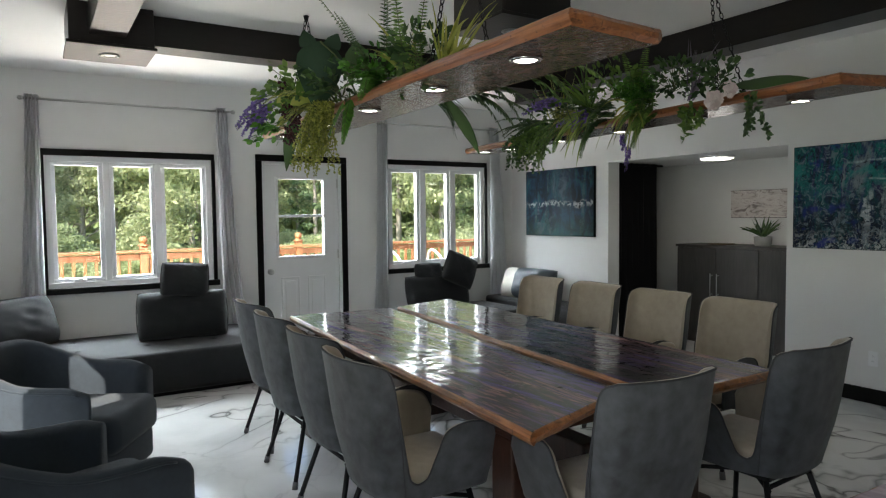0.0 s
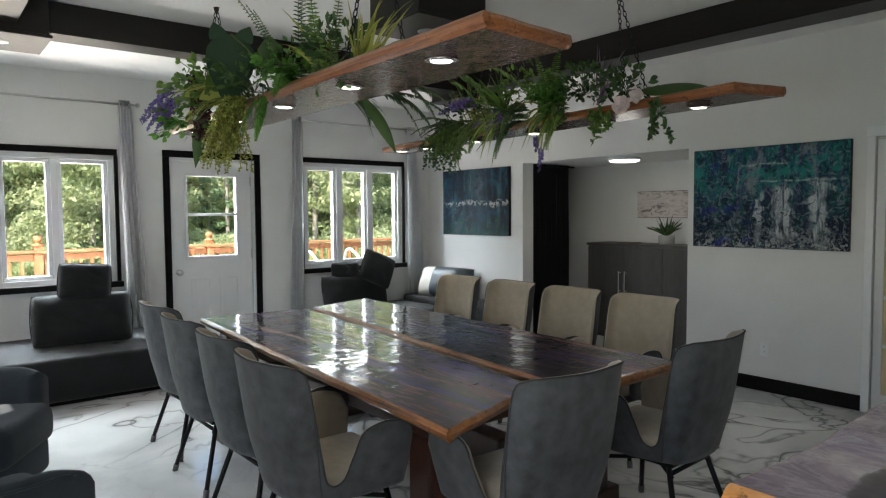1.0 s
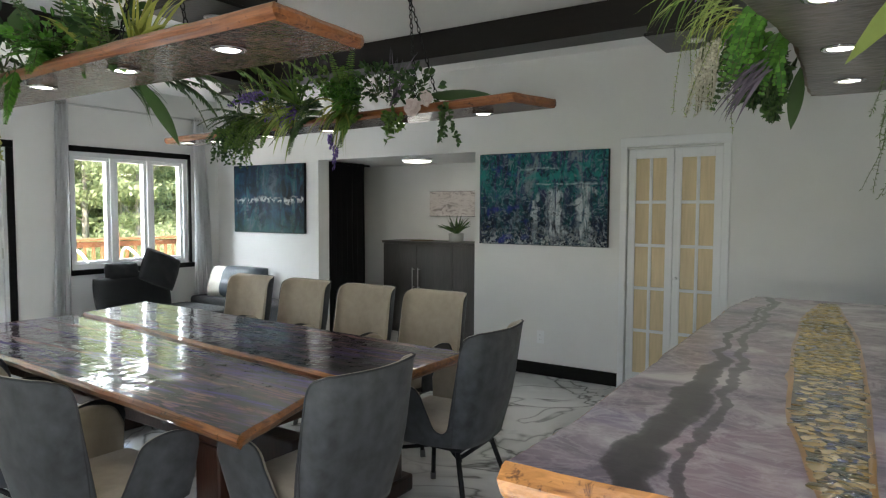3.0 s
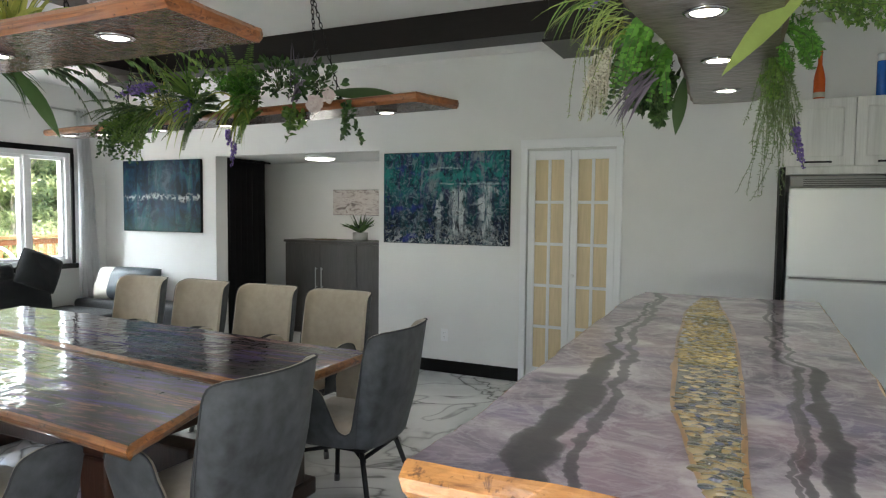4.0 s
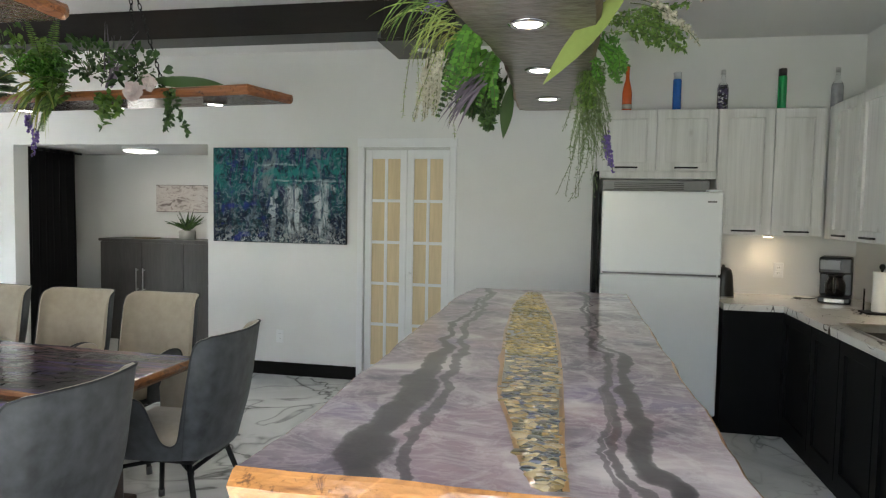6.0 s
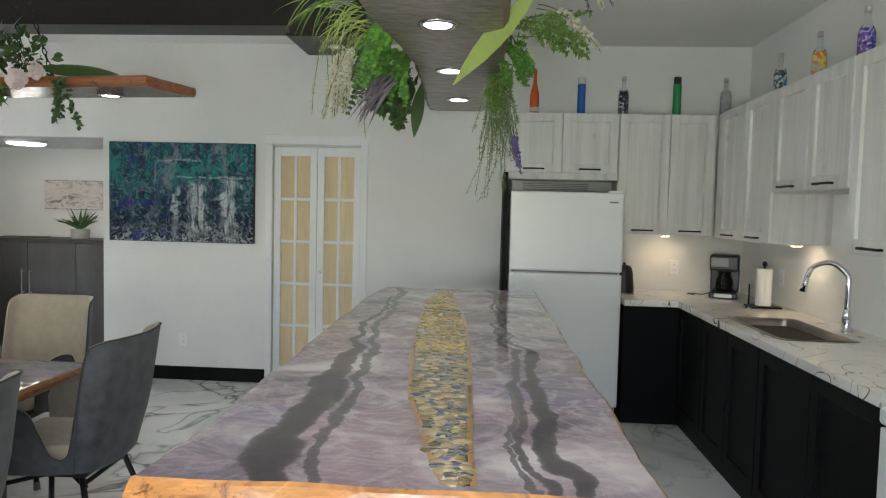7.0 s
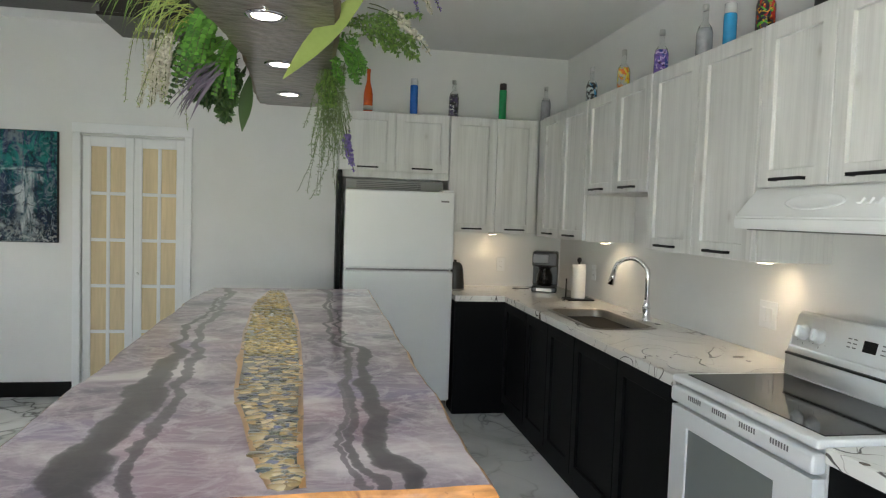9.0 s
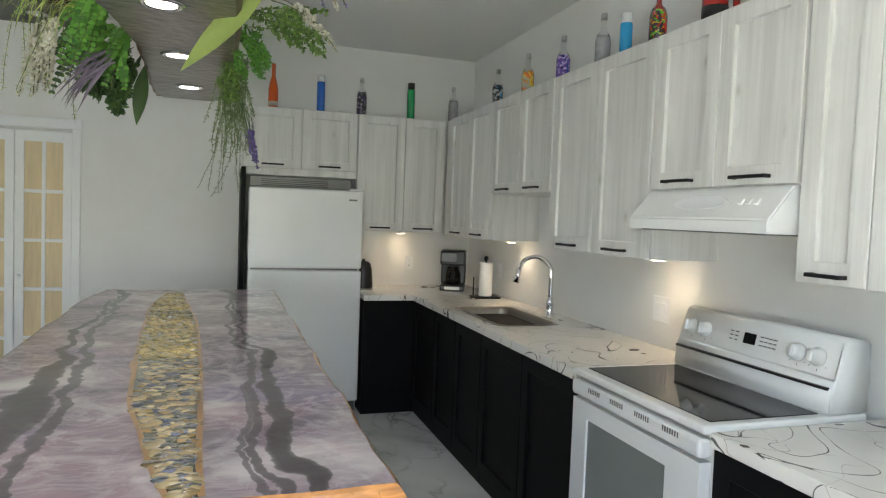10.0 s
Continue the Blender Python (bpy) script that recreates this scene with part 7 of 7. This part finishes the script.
# ---- river of pebbles in the bar top ----
river_line = [(-0.235, -0.175, 3.47), (-0.262, -0.115, 2.95), (-0.245, -0.075, 2.6), (-0.222, -0.048, 2.19), (-0.19, -0.03, 1.85), (-0.162, -0.018, 1.52), (-0.118, -0.012, 1.3), (-0.088, -0.008, 1.15), (-0.046, 0.002, 0.985)]
rl = smooth_line(river_line, 8)
GOLD = mat("golden_resin_bed", (0.16, 0.11, 0.045), 0.25, grain=0.6, grain_scale=60, coat=1.0, dark=(0.03, 0.05, 0.03))
BANK = live_edge("amber_bank", (0.34, 0.17, 0.05), (0.15, 0.07, 0.022), "y")
bm, vs = grid([[(a + 0.004, y, IZ + 0.0012), ((a + b) / 2, y, IZ + 0.0012), (b - 0.004, y, IZ + 0.0012)] for a, b, y in rl])
river = part("river_bed", bm, GOLD, island, "gravel bed under clear resin")
for sd in (0, 1):
    rows = []
    for k, (a, b, y) in enumerate(rl):
        e = (a, b)[sd]
        o = -1 if sd == 0 else 1
        w = 0.004 + 0.004 * noise.noise((y * 5, sd, 0)) + (0.012 * math.exp(-((y - 1.86) / 0.05) ** 2) if sd == 0 else 0.001)
        rows.append([(e - o * 0.006, y, IZ + 0.0018), (e + o * w, y, IZ + 0.0018)])
    bm, _ = grid(rows)
    part("bank", bm, BANK, island, "amber wood bank of the river")


def pebble_mat(name, tone_a, tone_b):
    n = Nodes(name)
    info = n.add("ObjectInfo")
    c = n.ramp(info.outputs["Random"], (0.0, tone_a), (0.55, tone_b), (0.64, (0.24, 0.17, 0.08)), (0.80, (0.06, 0.10, 0.08)), (0.985, (0.10, 0.13, 0.26)))
    c = n.mix(n.math("MULTIPLY", n.noise(n.coords(), 60, 4), 0.6), c, (0.10, 0.06, 0.025))
    return n.base(c, 0.15, 1.0)


PEB = pebble_mat("polished_pebble", (0.62, 0.52, 0.33), (0.38, 0.27, 0.12))
shapes = []
for k in range(6):
    b = bmesh.new()
    bmesh.ops.create_icosphere(b, subdivisions=1, radius=1)
    for v in b.verts:
        v.co *= 1 + 0.28 * noise.noise(v.co * 1.3 + Vector((k * 7, 0, 0)))
    shapes.append(mesh_of(b, "pebble", PEB, True))
prnd = random.Random(3)


def pebble_place(y):
    k = min(range(len(rl)), key=lambda q: abs(rl[q][2] - y))
    a, b, _ = rl[k]
    x = prnd.uniform(a + 0.010, max(a + 0.012, b - 0.010))
    r = prnd.uniform(0.009, 0.017) if prnd.random() < 0.8 else prnd.uniform(0.017, 0.023)
    return pose(x, y, IZ + 0.0012, 0, 0, prnd.uniform(0, 360)) @ Matrix.Diagonal((r * 1.2, r * 0.95, 0.003, 1))


# one by one in the near stretch, joined further off
for count in range(300):
    o = new("pebble", shapes[count % 6])
    o.parent = river
    o.matrix_basis = pebble_place(0.99 + 0.92 * count / 300)
PEB_FAR = mat("small_far_pebbles", (0.62, 0.46, 0.20), 0.15, grain=0.9, grain_scale=45, coat=1.0, dark=(0.07, 0.08, 0.05))
bm = bmesh.new()
for count in range(620):
    me = shapes[count % 6].copy()
    me.transform(pebble_place(1.91 + 1.54 * count / 620))
    bm.from_mesh(me)
    bpy.data.meshes.remove(me)
tagged(part("gravel", bm, PEB_FAR, river, "", True), kind="stuff")

# ---- outside ----
def lawn_mat():
    n = Nodes("lawn_grass")
    v = n.coords()
    c = n.ramp(n.noise(v, 0.6, 6, 0.5), (0.3, (0.07, 0.10, 0.02)), (0.5, (0.14, 0.19, 0.035)), (0.7, (0.24, 0.24, 0.07)))
    n.bump(n.noise(v, 40, 3), 0.6, 0.05)
    return n.base(c, 0.9)


GROUND = lawn_mat()
bm = bmesh.new()
bmesh.ops.create_grid(bm, x_segments=60, y_segments=60, size=700)
for v in bm.verts:
    r = v.co.length
    v.co.z = -0.75 + (0.02 * r if r > 60 else 0) * 0.3
setting("ground", bm, GROUND, "sunlit summer lawn reaching to the woods", "ground")
deck = tagged(part("deck", bmesh.new(), DECK), "cedar deck along the house", "deck", "", "structure")
bm = bmesh.new()
box(-10.15, WEST - 0.21, -4.0, 8.6, -0.75, -0.20, bm=bm)
deck.data = mesh_of(bm, "deck", DECK)
plank_me = mesh_of(box(-0.068, 0.068, -6.3, 6.3, -0.015, 0.0, 0.003, 1), "plank", DECK)
for k in range(18):
    o = new("plank", plank_me)
    o.parent = deck
    o.matrix_basis = pose(-10.08 + k * 0.144, 2.3, -0.18)

rail = thing("deck_railing", "orange-stained cedar deck railing with turned post caps", "railing")
RX = -10.02
POST_Y = [-3.2, -0.98, 1.27, 3.5, 5.75, 8.0]
for y in POST_Y:
    p = part("post", box(RX - 0.05, RX + 0.05, y - 0.05, y + 0.05, -0.18, 1.09, 0.006), DECK, rail)
    part("post_cap", lathe([(0.075, 0), (0.075, 0.02), (0.035, 0.03), (0.03, 0.045), (0.05, 0.065), (0.056, 0.095), (0.045, 0.125), (0.012, 0.14)], 16), DECK, p, "turned ball cap", True, pose(RX, y, 1.09))
part("top_rail", box(RX - 0.07, RX + 0.07, -3.2, 8.0, 1.0, 1.035, 0.006), DECK, rail)
part("sub_rail", box(RX - 0.02, RX + 0.02, -3.2, 8.0, 0.90, 0.985, 0.004), DECK, rail)
part("bottom_rail", box(RX - 0.02, RX + 0.02, -3.2, 8.0, -0.08, 0.0, 0.004), DECK, rail)
bal = mesh_of(box(-0.019, 0.019, -0.019, 0.019, 0.0, 0.90, 0.003, 1), "baluster", DECK)
y = -3.1
while y < 7.95:
    if all(abs(y - q) > 0.07 for q in POST_Y):
        o = new("baluster", bal)
        o.parent = rail
        o.matrix_basis = pose(RX, y, 0.0)
    y += 0.135

pt = thing("patio_table", "round white patio table on the deck", "table")
part("tabletop", lathe([(0.5, 0), (0.52, 0.012), (0.5, 0.03), (0.02, 0.04)], 30), WHITE, pt, "", True, pose(-8.75, 4.25, 0.55))
part("pedestal", lathe([(0.25, 0), (0.24, 0.02), (0.04, 0.06), (0.035, 0.73)], 18), WHITE, pt, "", True, pose(-8.75, 4.25, -0.18))
for k, (x, y) in enumerate(((-9.3, 5.05), (-9.2, 5.75))):
    pc = thing("patio_chair", "white patio chair with a red round cushion", "chair", "patio chairs", at=pose(x, y, -0.18))
    part("seat", lathe([(0.25, 0.42), (0.27, 0.44), (0.25, 0.46)], 22), WHITE, pc, "", True)
    part("cushion", lathe([(0.2, 0.46), (0.26, 0.50), (0.27, 0.56), (0.2, 0.61), (0.02, 0.62)], 22), mat("red_cushion", (0.45, 0.05, 0.04), 0.8, grain=0.2), pc, "faded red cushion", True)
    part("back", tube(smooth_line([(-0.22, -0.2, 0.44), (-0.25, -0.24, 0.9), (0, -0.3, 1.1), (0.25, -0.24, 0.9), (0.22, -0.2, 0.44)], 6), 0.02, 8), WHITE, pc, "", True)
    for sx in (-0.18, 0.18):
        for sy in (-0.18, 0.18):
            part("leg", rod((sx * 1.2, sy * 1.2, 0), (sx, sy, 0.44), 0.016), WHITE, pc)

BARK = mat("grey_brown_bark_outside", (0.42, 0.38, 0.33), 0.9, grain=0.5, grain_scale=9, stretch=(2, 2, 0.4), bump=0.5, bump_scale=14)
TREE_A = leafy("birch_leaf", (0.56, 0.60, 0.34), (0.24, 0.30, 0.15), 0.6, 0.5)
TREE_B = leafy("maple_leaf", (0.46, 0.53, 0.29), (0.16, 0.23, 0.11), 0.6, 0.5)
TREE_C = leafy("spruce_needles", (0.24, 0.33, 0.16), (0.09, 0.15, 0.08), 0.7, 0.4)
SHRUB = leafy("shrub_leaf", (0.52, 0.57, 0.31), (0.22, 0.29, 0.13), 0.6, 0.5)
TR = np.random.RandomState(8)


def leaf_cloud(centres, radii, per, size, material, name, parent):
    """Many small pointed leaves scattered in clumps."""
    n = len(centres) * per
    c = np.repeat(np.array(centres), per, 0)
    r = np.repeat(np.array(radii), per)[:, None]
    d = TR.normal(size=(n, 3))
    d /= np.linalg.norm(d, axis=1)[:, None]
    p = c + d * r * TR.uniform(0.35, 1.0, (n, 1)) * np.array([1, 1, 0.7])
    a = TR.normal(size=(n, 3))
    a /= np.linalg.norm(a, axis=1)[:, None]
    b = np.cross(a, TR.normal(size=(n, 3)))
    b /= np.linalg.norm(b, axis=1)[:, None]
    s = size * TR.uniform(0.6, 1.3, (n, 1))
    v = np.stack([p - a * s, p + b * s * 0.45, p + a * s, p - b * s * 0.45], 1).reshape(-1, 3)
    f = np.arange(n * 4).reshape(n, 4)
    me = bpy.data.meshes.new(name)
    me.from_pydata(v.tolist(), [], f.tolist())
    me.materials.append(material)
    ob = new(name, me)
    ob.parent = parent
    return ob


def broadleaf(h, material, label, clumps, per, size):
    t = thing("tree", label, "tree", "edge of the woods")
    bm = bmesh.new()
    trunk = smooth_line([(0, 0, -0.2), (0.08, 0.02, h * 0.3), (0.02, -0.05, h * 0.6), (0.1, 0.05, h * 0.95)], 5)
    own = tube(trunk, 1.0, 9)
    k = len(trunk)
    for i, v in enumerate(own.verts):
        ring = i // 9
        c = Vector(trunk[ring])
        v.co = c + (v.co - c) * (0.16 * (1 - 0.85 * ring / (k - 1)))
    join(bm, own)
    cs, rs = [], []
    for i in range(clumps):
        z = h * TR.uniform(0.30, 1.0)
        w = (0.30 * h) * math.sin(math.pi * min(0.97, 0.2 + 0.75 * z / h)) * 1.1
        a, q = TR.uniform(0, math.tau), TR.uniform(0.2, 1.0)
        p = (w * q * math.cos(a), w * q * math.sin(a), z)
        cs.append(p)
        rs.append(h * TR.uniform(0.06, 0.12))
        if i % 4 == 0:
            b = max(0.1, z - 0.15 * h)
            join(bm, rod((0.05, 0, b), p, 0.045, 6, 0.012))
    part("trunk", bm, BARK, t, "grey-brown bark", True)
    leaf_cloud(cs, rs, per, size, material, "crown", t)
    return t


def spruce(h, label):
    t = thing("tree", label, "tree", "edge of the woods")
    part("trunk", rod((0, 0, -0.2), (0, 0, h), 0.13, 9, 0.02), BARK, t, "grey-brown bark")
    cs, rs = [], []
    for i in range(80):
        z = h * (0.06 + 0.93 * i / 80)
        w = 0.20 * h * (1 - z / h) + 0.15
        a = i * 2.4
        for q in (0.4, 0.8):
            cs.append((w * q * math.cos(a), w * q * math.sin(a), z - 0.12 * q))
            rs.append(0.28)
    leaf_cloud(cs, rs, 34, 0.11, TREE_C, "crown", t)
    return t


def shrub(r, label, material, per=170, size=0.085):
    t = thing("shrub", label, "shrub", "shrubs along the lawn")
    bm = bmesh.new()
    cs, rs = [], []
    for i in range(26):
        a, q, z = TR.uniform(0, math.tau), TR.uniform(0, 0.9), TR.uniform(0.15, 1.25)
        p = (r * q * math.cos(a), r * q * math.sin(a), r * z * (1.1 - 0.5 * q))
        cs.append(p)
        rs.append(r * TR.uniform(0.22, 0.38))
        if i % 3 == 0:
            join(bm, rod((0, 0, -0.1), p, 0.02, 5, 0.006))
    part("branches", bm, BARK, t)
    leaf_cloud(cs, rs, per, size, material, "leaves", t)
    return t


kinds = [broadleaf(9.0, TREE_A, "light green birch at the edge of the woods", 70, 130, 0.14), broadleaf(10.5, TREE_B, "dark green maple at the edge of the woods", 80, 130, 0.15), spruce(11.0, "dark green spruce at the edge of the woods"), broadleaf(7.5, TREE_A, "young light green birch at the edge of the woods", 60, 130, 0.12)]
low = [shrub(1.3, "bushy light green shrub on the lawn", SHRUB), shrub(1.7, "dense green shrub on the lawn", TREE_A), shrub(2.6, "tall loose light green bush by the woods", SHRUB, 420, 0.09), shrub(3.0, "tall loose green bush by the woods", TREE_A, 480, 0.10), shrub(2.8, "tall darker green bush by the woods", TREE_B, 420, 0.10)]
first = set()
TG = -0.75
spots_out = []
for row, (x, step) in enumerate(((-27, 11.0), (-34, 2.8), (-40, 2.2))):
    y = -5.0 + row * 0.9
    while y < 42:
        spots_out.append((x + TR.uniform(-1.6, 1.6), y + TR.uniform(-0.8, 0.8), TR.randint(0, 4)))
        y += step
for x, y, k in spots_out:
    m = pose(x, y, TG, 0, 0, TR.uniform(0, 360))
    if k in first:
        copy_thing(kinds[k], m)
    else:
        kinds[k].matrix_basis = m
        first.add(k)
used = set()
y = -9.0
while y < 34:
    for x, big in ((-19.5, 0), (-23, 0), (-27, 2)):
        if big and TR.uniform() < 0.35:
            continue
        k = TR.randint(0, 2) if not big else TR.randint(2, 5)
        m = pose(x + TR.uniform(-1.3, 1.3), y + TR.uniform(-0.6, 0.6), TG, 0, 0, TR.uniform(0, 360)) @ Matrix.Scale((TR.uniform(0.45, 0.8) if big else TR.uniform(0.6, 1.0)) if k in used else (0.7 if big else 1.0), 4)
        if k in used:
            low_copy = copy_thing(low[k], m)
            low_copy.matrix_basis = m
        else:
            low[k].matrix_basis = m
            used.add(k)
    y += 2.0
# far woods behind
cs = [(-50 + TR.uniform(-3, 3), TR.uniform(-12, 75), TR.uniform(-0.5, 9)) for _ in range(600)]
fw = leaf_cloud(cs, [2.0] * 600, 60, 0.5, TREE_B, "far_woods", None)
tagged(fw, "dense green woods beyond the lawn", "woods", "", "stuff")
